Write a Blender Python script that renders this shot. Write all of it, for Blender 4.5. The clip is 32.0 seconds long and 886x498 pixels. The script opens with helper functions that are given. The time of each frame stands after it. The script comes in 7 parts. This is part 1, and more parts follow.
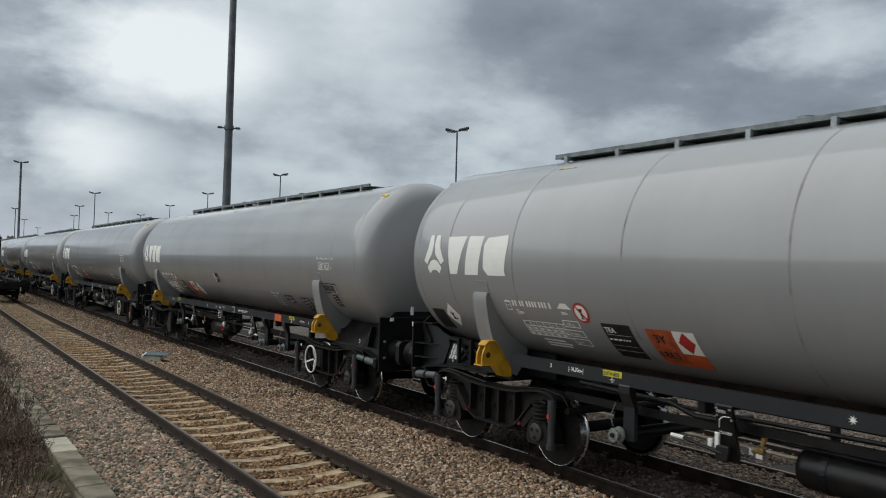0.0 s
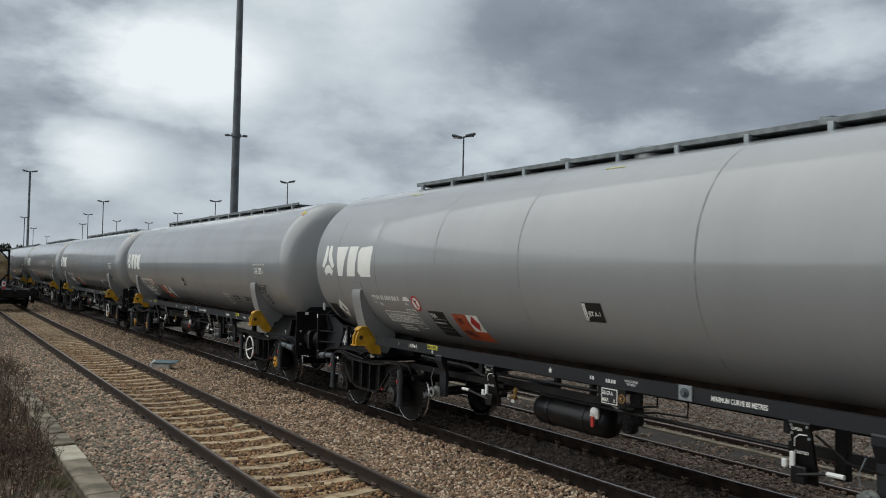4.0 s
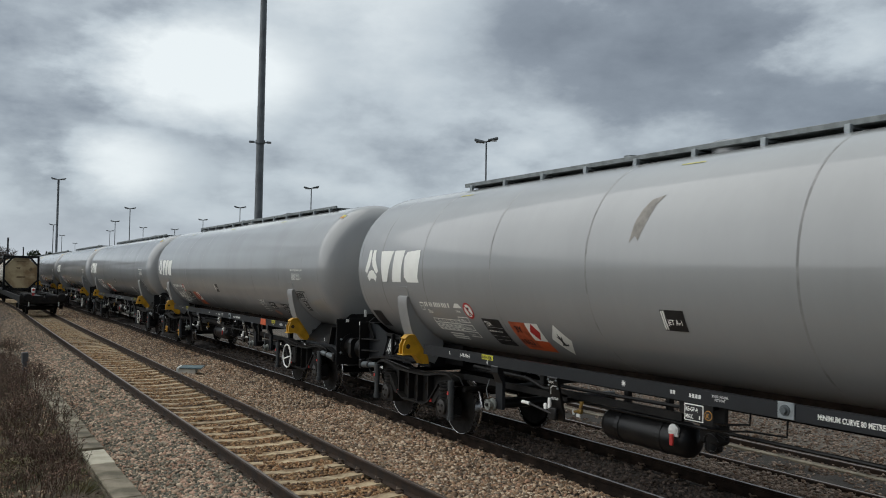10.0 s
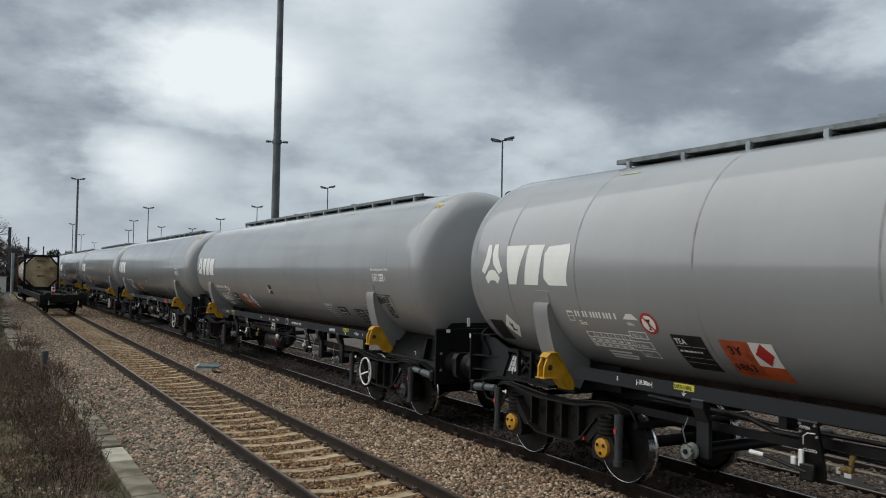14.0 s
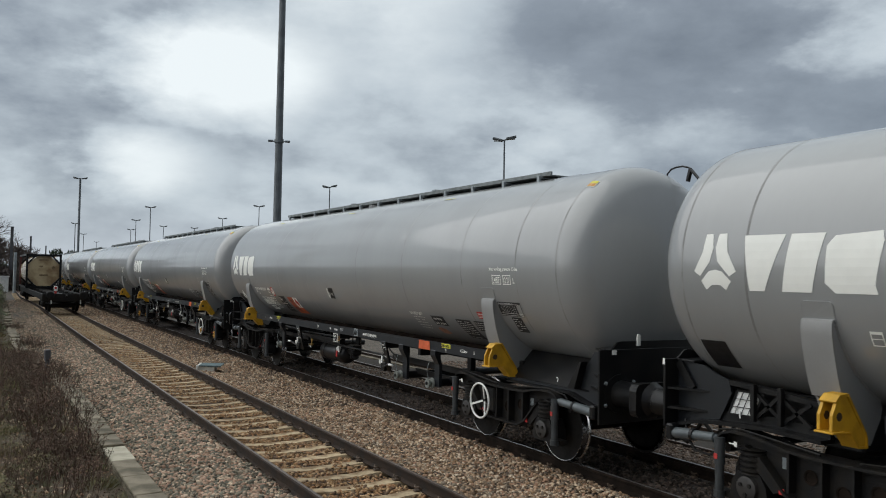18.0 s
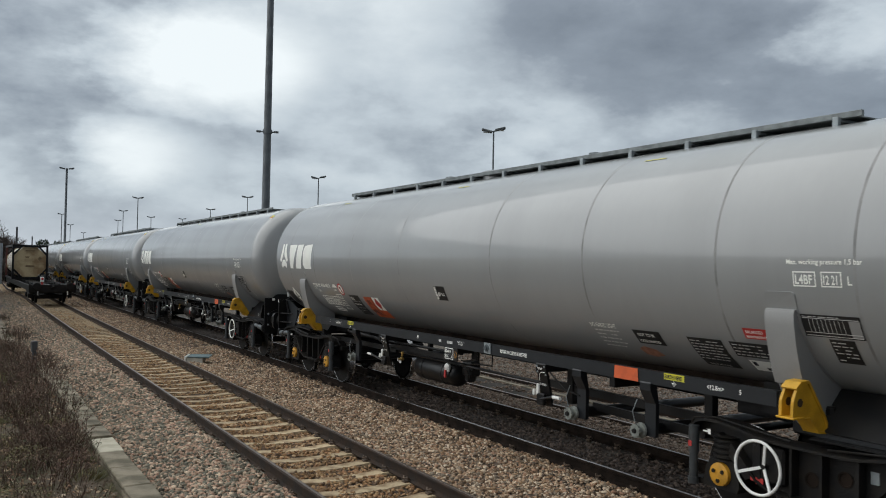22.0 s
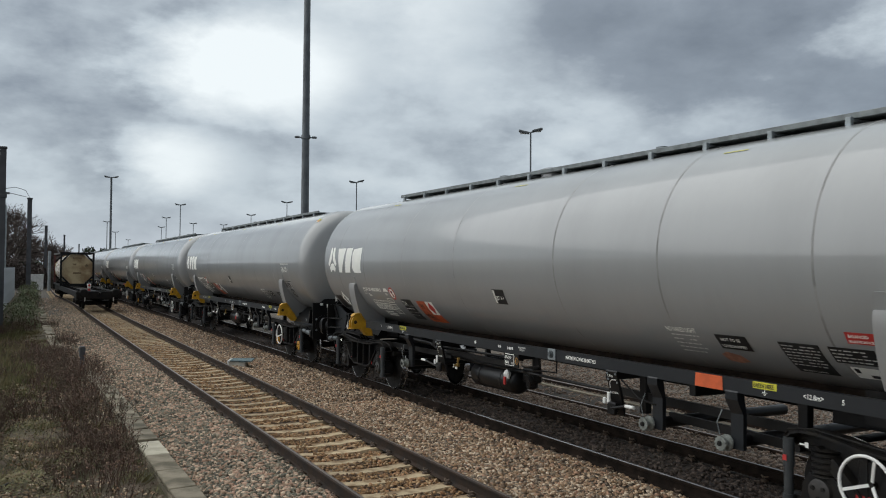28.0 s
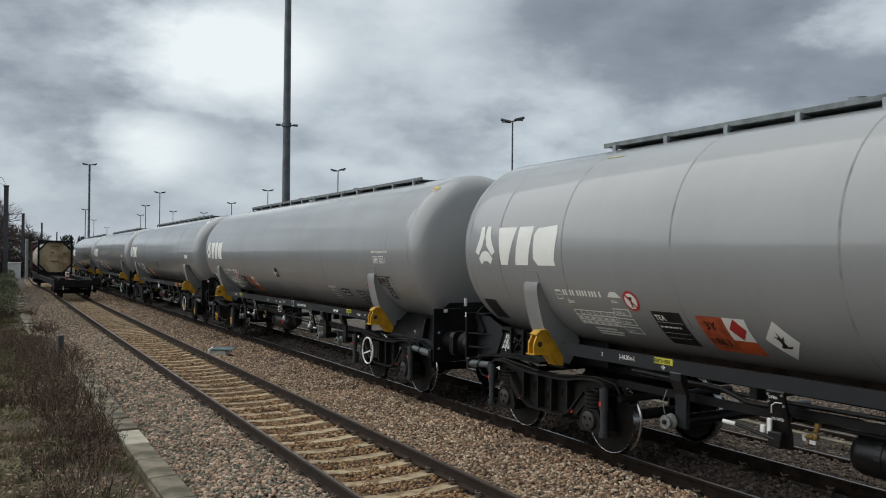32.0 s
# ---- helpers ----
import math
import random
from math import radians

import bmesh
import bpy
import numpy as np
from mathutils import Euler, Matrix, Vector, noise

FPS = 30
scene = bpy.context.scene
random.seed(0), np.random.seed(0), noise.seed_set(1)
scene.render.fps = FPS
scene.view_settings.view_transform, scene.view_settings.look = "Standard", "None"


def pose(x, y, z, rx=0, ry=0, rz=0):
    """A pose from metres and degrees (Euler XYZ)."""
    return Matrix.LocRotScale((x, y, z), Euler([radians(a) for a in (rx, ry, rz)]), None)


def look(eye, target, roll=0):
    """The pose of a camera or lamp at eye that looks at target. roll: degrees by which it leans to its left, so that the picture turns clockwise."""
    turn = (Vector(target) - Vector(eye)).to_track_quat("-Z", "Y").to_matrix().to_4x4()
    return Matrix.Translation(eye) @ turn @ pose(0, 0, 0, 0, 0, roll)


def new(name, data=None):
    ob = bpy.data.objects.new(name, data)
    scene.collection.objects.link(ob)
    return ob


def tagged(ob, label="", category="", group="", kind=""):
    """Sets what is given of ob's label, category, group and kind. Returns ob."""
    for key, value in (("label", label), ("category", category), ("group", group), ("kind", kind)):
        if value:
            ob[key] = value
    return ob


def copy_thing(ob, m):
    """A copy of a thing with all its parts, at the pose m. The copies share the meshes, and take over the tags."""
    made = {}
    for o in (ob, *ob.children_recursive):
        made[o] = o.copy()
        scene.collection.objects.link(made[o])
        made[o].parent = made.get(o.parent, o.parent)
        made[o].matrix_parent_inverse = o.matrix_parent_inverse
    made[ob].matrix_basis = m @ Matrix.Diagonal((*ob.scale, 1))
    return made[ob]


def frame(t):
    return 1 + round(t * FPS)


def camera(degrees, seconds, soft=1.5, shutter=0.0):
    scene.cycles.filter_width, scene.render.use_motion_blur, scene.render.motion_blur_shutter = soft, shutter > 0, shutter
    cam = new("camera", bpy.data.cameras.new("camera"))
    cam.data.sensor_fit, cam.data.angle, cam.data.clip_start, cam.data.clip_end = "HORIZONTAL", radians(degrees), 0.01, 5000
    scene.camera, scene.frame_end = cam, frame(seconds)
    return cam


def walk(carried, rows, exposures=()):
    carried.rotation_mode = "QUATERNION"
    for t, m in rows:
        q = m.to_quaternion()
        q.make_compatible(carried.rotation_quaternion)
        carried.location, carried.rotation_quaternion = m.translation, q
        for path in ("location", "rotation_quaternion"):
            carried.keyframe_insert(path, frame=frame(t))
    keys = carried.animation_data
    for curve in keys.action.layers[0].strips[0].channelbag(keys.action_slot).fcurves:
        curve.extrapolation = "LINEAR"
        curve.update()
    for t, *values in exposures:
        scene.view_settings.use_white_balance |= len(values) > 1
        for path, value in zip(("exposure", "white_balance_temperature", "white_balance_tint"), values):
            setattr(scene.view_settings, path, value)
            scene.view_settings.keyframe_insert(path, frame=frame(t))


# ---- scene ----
EYE = 2.560  # metres above the rails
cam = camera(56.89, 32.0, soft=1.0, shutter=0.06)
walk(cam, [
    (0, pose(0, 0, EYE, 91.308, -1.631, -32.893)),
    (0.5, pose(0, 0, EYE, 91.274, -1.654, -32.542)),
    (1, pose(0, 0, EYE, 91.247, -1.571, -32.136)),
    (1.5, pose(0, 0, EYE, 91.179, -1.337, -31.534)),
    (2, pose(0, 0, EYE, 91.255, -1.235, -31.281)),
    (2.5, pose(0, 0, EYE, 91.422, -1.178, -31.368)),
    (4.5, pose(0, 0, EYE, 91.741, -1.283, -32.514)),
    (5, pose(0, 0, EYE, 91.774, -1.141, -31.714)),
    (5.5, pose(0, 0, EYE, 91.828, -1.154, -31.447)),
    (6, pose(0, 0, EYE, 91.904, -1.244, -31.769)),
    (6.5, pose(0, 0, EYE, 91.941, -1.233, -31.452)),
    (7, pose(0, 0, EYE, 91.851, -1.126, -31.320)),
    (7.5, pose(0, 0, EYE, 91.790, -1.004, -31.377)),
    (8, pose(0, 0, EYE, 91.849, -1.020, -31.212)),
    (8.5, pose(0, 0, EYE, 91.896, -0.972, -31.127)),
    (9, pose(0, 0, EYE, 91.957, -1.003, -31.022)),
    (9.5, pose(0, 0, EYE, 92.024, -1.130, -31.042)),
    (10, pose(0, 0, EYE, 92.011, -1.016, -30.741)),
    (10.5, pose(0, 0, EYE, 91.944, -0.887, -30.592)),
    (11, pose(0, 0, EYE, 91.905, -0.827, -30.588)),
    (11.5, pose(0, 0, EYE, 91.945, -1.012, -30.513)),
    (12, pose(0, 0, EYE, 91.951, -0.956, -30.365)),
    (12.5, pose(0, 0, EYE, 91.947, -0.963, -30.139)),
    (13, pose(0, 0, EYE, 91.911, -0.949, -29.841)),
    (13.5, pose(0, 0, EYE, 91.905, -0.934, -29.693)),
    (14, pose(0, 0, EYE, 91.940, -1.058, -29.613)),
    (14.5, pose(0, 0, EYE, 91.902, -1.122, -29.494)),
    (15, pose(0, 0, EYE, 91.839, -1.059, -29.409)),
    (15.5, pose(0, 0, EYE, 91.780, -0.970, -29.311)),
    (17.5, pose(0, 0, EYE, 91.954, -1.099, -29.392)),
    (18, pose(0, 0, EYE, 91.891, -1.072, -29.479)),
    (18.5, pose(0, 0, EYE, 91.844, -1.032, -29.737)),
    (19, pose(0, 0, EYE, 91.773, -0.960, -29.945)),
    (19.5, pose(0, 0, EYE, 91.709, -1.047, -30.006)),
    (20, pose(0, 0, EYE, 91.637, -1.094, -30.147)),
    (20.5, pose(0, 0, EYE, 91.585, -1.123, -30.185)),
    (21, pose(0, 0, EYE, 91.500, -1.176, -30.097)),
    (21.5, pose(0, 0, EYE, 91.395, -1.203, -29.972)),
    (22, pose(0, 0, EYE, 91.293, -1.127, -30.251)),
    (22.5, pose(0, 0, EYE, 91.243, -1.151, -30.802)),
    (23, pose(0, 0, EYE, 91.132, -0.828, -30.686)),
    (23.5, pose(0, 0, EYE, 91.100, -0.532, -29.936)),
    (24, pose(0, 0, EYE, 91.115, -0.544, -29.476)),
    (24.5, pose(0, 0, EYE, 91.221, -0.611, -28.742)),
    (25, pose(0, 0, EYE, 91.336, -0.550, -28.292)),
    (25.5, pose(0, 0, EYE, 91.343, -0.533, -28.244)),
    (27.5, pose(0, 0, EYE, 91.340, -0.432, -27.640)),
    (28, pose(0, 0, EYE, 91.424, -0.445, -27.550)),
    (28.5, pose(0, 0, EYE, 91.413, -0.475, -27.412)),
    (29, pose(0, 0, EYE, 91.369, -0.430, -27.180)),
    (29.5, pose(0, 0, EYE, 91.322, -0.438, -27.120)),
    (30, pose(0, 0, EYE, 91.229, -0.536, -27.348)),
    (30.5, pose(0, 0, EYE, 90.915, -0.725, -27.834)),
    (31, pose(0, 0, EYE, 90.656, -0.799, -28.057)),
    (31.5, pose(0, 0, EYE, 90.535, -0.788, -28.660)),
    (32, pose(0, 0, EYE, 90.644, -0.509, -28.833)),
], exposures=[(0, -0.10), (2.5, -0.08), (6, -0.02), (13, -0.05), (19, 0.02), (23, 0.06), (25, 0.10), (28, 0.04), (32, -0.03)])

# metres that the train has run past its place at 15 s, second by second
RUN = [-97.309, -88.995, -80.675, -72.607, -64.826, -57.536, -50.665, -44.302, -38.393, -32.796, -27.345, -22.069, -16.526, -11.065, -5.5, 0.0, 5.584, 11.286, 16.99, 22.796, 28.666, 34.532, 40.619, 46.676, 52.749, 59.061, 65.194, 71.424, 77.846, 84.435, 90.92, 97.396, 103.795]

# ---- light ----
SUN_AZ, SUN_EL = radians(292), radians(46)     # behind thin cloud, to the left and a little ahead
sun_way = Vector((math.sin(SUN_AZ) * math.cos(SUN_EL), math.cos(SUN_AZ) * math.cos(SUN_EL), math.sin(SUN_EL)))


def make_world():
    """An overcast sky: rolling grey cloud, thin and bright in places, thick in others."""
    w = bpy.data.worlds.new("sky")
    scene.world = w
    w.use_nodes = True
    nt = w.node_tree
    nt.nodes.clear()
    link = nt.links.new

    def vec(op, a, b=None, c=None):
        n = nt.nodes.new("ShaderNodeVectorMath")
        n.operation = op
        for i, q in enumerate((a, b, c)):
            if isinstance(q, (tuple, Vector)):
                n.inputs[i].default_value = q
            elif q is not None:
                link(q, n.inputs[i])
        return n.outputs["Value"] if op in ("DOT_PRODUCT", "LENGTH") else n.outputs[0]

    def calc(op, a, b=0.0, c=0.0):
        n = nt.nodes.new("ShaderNodeMath")
        n.operation = op
        for i, q in enumerate((a, b, c)):
            if isinstance(q, (int, float)):
                n.inputs[i].default_value = q
            else:
                link(q, n.inputs[i])
        return n.outputs[0]

    def step(value, lo, hi, a, b):
        n = nt.nodes.new("ShaderNodeMapRange")
        n.interpolation_type = "SMOOTHSTEP"
        for i, q in enumerate((lo, hi, a, b)):
            n.inputs[i + 1].default_value = q
        link(value, n.inputs[0])
        return n.outputs[0]

    def clouds(source, scale, detail, rough, at):
        mp = nt.nodes.new("ShaderNodeMapping")
        mp.inputs["Location"].default_value = at
        link(source, mp.inputs[0])
        n = nt.nodes.new("ShaderNodeTexNoise")
        n.inputs["Scale"].default_value, n.inputs["Detail"].default_value, n.inputs["Roughness"].default_value = scale, detail, rough
        link(mp.outputs[0], n.inputs["Vector"])
        return n

    tc = nt.nodes.new("ShaderNodeTexCoord")
    way = vec("NORMALIZE", tc.outputs["Generated"])
    sep = nt.nodes.new("ShaderNodeSeparateXYZ")
    link(way, sep.inputs[0])
    flat = vec("MULTIPLY", way, (1.0, 1.0, 2.1))
    big = clouds(flat, 3.2, 2.0, 0.5, (3.1, 1.4, 2.7))
    small = clouds(flat, 6.5, 6.0, 0.55, (1.3, 4.2, 0.6))
    fine = clouds(flat, 15.0, 5.0, 0.6, (5.1, 0.2, 3.3))
    drift = vec("MULTIPLY_ADD", small.outputs["Color"], (0.13, 0.13, 0.13), flat)
    drift = vec("MULTIPLY_ADD", fine.outputs["Color"], (0.055, 0.055, 0.055), drift)
    drift = vec("SUBTRACT", drift, (0.0925, 0.0925, 0.0925))
    total = calc("MULTIPLY_ADD", big.outputs["Fac"], 0.26, 0.155)
    total = calc("MULTIPLY_ADD", small.outputs["Fac"], 0.44, total)
    total = calc("MULTIPLY_ADD", fine.outputs["Fac"], 0.14, total)
    for d, lo, hi, gain in BROAD_CLOUD:
        total = calc("ADD", total, step(vec("DOT_PRODUCT", way, Vector(d).normalized()), lo, hi, 0.0, gain))
    for (az, el), near, far, gain in CLOUD_BANKS:
        x, y, z = heading(az, el)
        gap = vec("LENGTH", vec("SUBTRACT", drift, (x, y, z * 2.1)))
        total = calc("ADD", total, step(gap, near, far, gain, 0.0))
    ramp = nt.nodes.new("ShaderNodeValToRGB")
    el = ramp.color_ramp.elements
    for (p, col) in zip((0.30, 0.48, 0.62, 0.93), SKY_COLOURS):
        e = el.new(p) if p not in (0.30, 0.93) else el[0 if p == 0.30 else -1]
        e.position, e.color = p, (*col, 1)
    link(total, ramp.inputs[0])
    # haze towards the horizon
    mix = nt.nodes.new("ShaderNodeMix")
    mix.data_type = "RGBA"
    link(step(sep.outputs[2], 0.0, 0.10, 0.75, 0.0), mix.inputs[0])
    link(ramp.outputs[0], mix.inputs[6])
    mix.inputs[7].default_value = (0.48, 0.535, 0.60, 1)
    sky = nt.nodes.new("ShaderNodeTexSky")
    sky.sky_type, sky.sun_disc = "NISHITA", False
    sky.sun_elevation, sky.sun_rotation = SUN_EL, SUN_AZ
    bg1, bg2, add, out = (nt.nodes.new(k) for k in ("ShaderNodeBackground", "ShaderNodeBackground", "ShaderNodeAddShader", "ShaderNodeOutputWorld"))
    link(sky.outputs[0], bg1.inputs[0])
    bg1.inputs[1].default_value = 0.006
    link(mix.outputs[2], bg2.inputs[0])
    bg2.inputs[1].default_value = 1.0
    link(bg1.outputs[0], add.inputs[0])
    link(bg2.outputs[0], add.inputs[1])
    link(add.outputs[0], out.inputs[0])


def heading(az, el):
    return (math.sin(radians(az)) * math.cos(radians(el)), math.cos(radians(az)) * math.cos(radians(el)), math.sin(radians(el)))


# broad differences: towards, from, to (cosines), and how much lighter
BROAD_CLOUD = ((sun_way, 0.6, 1.0, 0.10), ((0, 0, 1), 0.36, 0.95, 0.42), (heading(185, 15), 0.0, 0.95, -0.34))
# single banks and breaks of cloud: (azimuth, elevation), full within, gone at, and how much lighter
CLOUD_BANKS = (((14.2, 13.2), 0.04, 0.17, 0.38), ((9.0, 7.0), 0.02, 0.11, 0.26), ((22.0, 17.0), 0.06, 0.26, 0.10), ((27.0, 21.0), 0.05, 0.20, 0.12), ((3.0, 15.5), 0.06, 0.20, -0.03), ((43.0, 16.0), 0.08, 0.26, -0.10), ((52.0, 12.0), 0.08, 0.26, -0.11), ((38.5, 8.5), 0.03, 0.14, 0.10), ((29.0, 9.5), 0.04, 0.18, -0.03), ((57.0, 15.0), 0.02, 0.10, 0.12), ((47.0, 9.5), 0.02, 0.10, 0.07))
SKY_COLOURS = ((0.147, 0.175, 0.214), (0.258, 0.30, 0.35), (0.50, 0.565, 0.615), (0.84, 0.90, 0.92))
make_world()
sun = new("sun", bpy.data.lights.new("sun", "SUN"))
sun.data.energy, sun.data.angle, sun.data.color = 1.6, radians(95), (1.0, 0.985, 0.965)
sun.matrix_world = look(sun_way * 100, (0, 0, 0))
scene.view_settings.exposure = 0.0


# ---- materials ----
def material(name, base, rough=0.6, metal=0.0, vary=0.25, scale=3.0, fine=60.0, bump=0.15, depth=0.01, coat=0.0, other=None, spread=(0.42, 0.62), island=0.0, rnd=0.0, stretch=(1, 1, 1), spec=0.5):
    """A painted, stony or woody surface: base colour broken at two scales, with a fine relief."""
    m = bpy.data.materials.new(name)
    m.use_nodes = True
    nt = m.node_tree
    link = nt.links.new
    b = nt.nodes["Principled BSDF"]
    tc = nt.nodes.new("ShaderNodeTexCoord")
    mp = nt.nodes.new("ShaderNodeMapping")
    mp.inputs["Scale"].default_value = stretch
    link(tc.outputs["Object"], mp.inputs[0])
    n1 = nt.nodes.new("ShaderNodeTexNoise")
    n1.inputs["Scale"].default_value, n1.inputs["Detail"].default_value = scale, 5
    n2 = nt.nodes.new("ShaderNodeTexNoise")
    n2.inputs["Scale"].default_value, n2.inputs["Detail"].default_value = fine, 3
    link(mp.outputs[0], n1.inputs["Vector"])
    link(mp.outputs[0], n2.inputs["Vector"])
    rp = nt.nodes.new("ShaderNodeMapRange")
    rp.inputs["From Min"].default_value, rp.inputs["From Max"].default_value = spread
    link(n1.outputs["Fac"], rp.inputs[0])
    mix = nt.nodes.new("ShaderNodeMix")
    mix.data_type = "RGBA"
    dark = other or tuple(c * (1 - vary) for c in base)
    mix.inputs[6].default_value, mix.inputs[7].default_value = (*base, 1), (*dark, 1)
    link(rp.outputs[0], mix.inputs[0])
    hsv = nt.nodes.new("ShaderNodeHueSaturation")
    link(mix.outputs[2], hsv.inputs["Color"])
    v = nt.nodes.new("ShaderNodeMath")
    v.operation = "MULTIPLY_ADD"
    v.inputs[1].default_value, v.inputs[2].default_value = vary * 0.8, 1 - vary * 0.4
    link(n2.outputs["Fac"], v.inputs[0])
    last = v
    if island or rnd:
        src = nt.nodes.new("ShaderNodeNewGeometry").outputs["Random Per Island"] if island else nt.nodes.new("ShaderNodeObjectInfo").outputs["Random"]
        v2 = nt.nodes.new("ShaderNodeMath")
        v2.operation = "MULTIPLY_ADD"
        v2.inputs[1].default_value = island or rnd
        v2.inputs[2].default_value = -(island or rnd) / 2
        link(src, v2.inputs[0])
        v3 = nt.nodes.new("ShaderNodeMath")
        link(v.outputs[0], v3.inputs[0])
        link(v2.outputs[0], v3.inputs[1])
        last = v3
    link(last.outputs[0], hsv.inputs["Value"])
    link(hsv.outputs[0], b.inputs["Base Color"])
    b.inputs["Metallic"].default_value = metal
    r = nt.nodes.new("ShaderNodeMath")
    r.operation = "MULTIPLY_ADD"
    r.inputs[1].default_value, r.inputs[2].default_value = 0.25, rough - 0.12
    link(n1.outputs["Fac"], r.inputs[0])
    link(r.outputs[0], b.inputs["Roughness"])
    b.inputs["Coat Weight"].default_value = coat
    b.inputs["Specular IOR Level"].default_value = spec
    b.inputs["Coat Roughness"].default_value = 0.08
    if bump:
        bp = nt.nodes.new("ShaderNodeBump")
        bp.inputs["Strength"].default_value, bp.inputs["Distance"].default_value = bump, depth
        link(n2.outputs["Fac"], bp.inputs["Height"])
        link(bp.outputs[0], b.inputs["Normal"])
    return m


def stone_material(name, colours, rough=0.9):
    """Loose stones: each takes one of several colours, with grain."""
    m = bpy.data.materials.new(name)
    m.use_nodes = True
    nt = m.node_tree
    link = nt.links.new
    b = nt.nodes["Principled BSDF"]
    geo = nt.nodes.new("ShaderNodeNewGeometry")
    rp = nt.nodes.new("ShaderNodeValToRGB")
    rp.color_ramp.interpolation = "CONSTANT"
    el = rp.color_ramp.elements
    for i, c in enumerate(colours):
        e = el[i] if i < 2 else el.new(1)
        e.position, e.color = i / len(colours), (*c, 1)
    link(geo.outputs["Random Per Island"], rp.inputs[0])
    tc = nt.nodes.new("ShaderNodeTexCoord")
    n = nt.nodes.new("ShaderNodeTexNoise")
    n.inputs["Scale"].default_value, n.inputs["Detail"].default_value = 38, 5
    n2 = nt.nodes.new("ShaderNodeTexNoise")
    n2.inputs["Scale"].default_value = 0.8
    link(tc.outputs["Object"], n.inputs["Vector"])
    link(tc.outputs["Object"], n2.inputs["Vector"])
    hsv = nt.nodes.new("ShaderNodeHueSaturation")
    add = nt.nodes.new("ShaderNodeMath")
    add.operation = "MULTIPLY_ADD"
    add.inputs[1].default_value = 0.55
    link(n2.outputs["Fac"], add.inputs[0])
    k = nt.nodes.new("ShaderNodeMath")
    k.operation = "MULTIPLY_ADD"
    k.inputs[1].default_value, k.inputs[2].default_value = 0.9, 0.28
    link(n.outputs["Fac"], k.inputs[0])
    link(k.outputs[0], add.inputs[2])
    link(add.outputs[0], hsv.inputs["Value"])
    link(rp.outputs[0], hsv.inputs["Color"])
    link(hsv.outputs[0], b.inputs["Base Color"])
    b.inputs["Roughness"].default_value = rough
    return m


def gravel_material(name, colours, size=22.0, depth=0.03):
    """A sheet of gravel: a cell for each stone."""
    m = bpy.data.materials.new(name)
    m.use_nodes = True
    nt = m.node_tree
    link = nt.links.new
    b = nt.nodes["Principled BSDF"]
    tc = nt.nodes.new("ShaderNodeTexCoord")
    vor = nt.nodes.new("ShaderNodeTexVoronoi")
    vor.inputs["Scale"].default_value = size
    link(tc.outputs["Object"], vor.inputs["Vector"])
    bw = nt.nodes.new("ShaderNodeSeparateColor")
    link(vor.outputs["Color"], bw.inputs[0])
    rp = nt.nodes.new("ShaderNodeValToRGB")
    el = rp.color_ramp.elements
    for i, c in enumerate(colours):
        e = el[i] if i < 2 else el.new(1)
        e.position, e.color = i / (len(colours) - 1), (*c, 1)
    link(bw.outputs[0], rp.inputs[0])
    gap = nt.nodes.new("ShaderNodeMapRange")
    gap.inputs["From Min"].default_value, gap.inputs["From Max"].default_value = 0.25, 0.75
    gap.inputs["To Min"].default_value, gap.inputs["To Max"].default_value = 1.0, 0.55
    link(vor.outputs["Distance"], gap.inputs[0])
    n2 = nt.nodes.new("ShaderNodeTexNoise")
    n2.inputs["Scale"].default_value, n2.inputs["Detail"].default_value = 0.7, 4
    link(tc.outputs["Object"], n2.inputs["Vector"])
    mul = nt.nodes.new("ShaderNodeMath")
    mul.operation = "MULTIPLY"
    st = nt.nodes.new("ShaderNodeMapRange")
    st.inputs["To Min"].default_value, st.inputs["To Max"].default_value = 0.7, 1.3
    link(n2.outputs["Fac"], st.inputs[0])
    link(gap.outputs[0], mul.inputs[0])
    link(st.outputs[0], mul.inputs[1])
    hsv = nt.nodes.new("ShaderNodeHueSaturation")
    link(rp.outputs[0], hsv.inputs["Color"])
    link(mul.outputs[0], hsv.inputs["Value"])
    link(hsv.outputs[0], b.inputs["Base Color"])
    b.inputs["Roughness"].default_value = 0.92
    bp = nt.nodes.new("ShaderNodeBump")
    bp.invert = True
    bp.inputs["Strength"].default_value, bp.inputs["Distance"].default_value = 0.8, depth
    link(vor.outputs["Distance"], bp.inputs["Height"])
    link(bp.outputs[0], b.inputs["Normal"])
    return m


def tank_material():
    """Grey gloss paint with faint streaks that run down and dust below."""
    m = material("grey_tank_paint", (0.276, 0.282, 0.279), 0.36, vary=0.08, scale=0.8, fine=9, bump=0.03, depth=0.012, coat=0.9, spec=0.6, stretch=(1, 1, 0.25))
    return m


PAINT = tank_material()
STRAP = material("grey_strap_paint", (0.268, 0.266, 0.258), 0.5, vary=0.12, scale=2, bump=0.05)
SEAM = material("weld_seam_paint", (0.250, 0.250, 0.243), 0.42, vary=0.3, scale=4, bump=0.2)
BLACK = material("black_frame_paint", (0.0060, 0.0062, 0.0068), 0.36, spec=0.30, vary=0.4, scale=3, fine=40, bump=0.1, other=(0.010, 0.0095, 0.009))
SLATE = material("dark_grey_solebar_paint", (0.0125, 0.0145, 0.0172), 0.38, spec=0.45, vary=0.3, scale=2.5, bump=0.08)
BOGIE = material("grimy_black_bogie_steel", (0.0075, 0.0073, 0.0075), 0.52, spec=0.24, vary=0.45, scale=6, fine=50, bump=0.3, other=(0.014, 0.012, 0.0095))
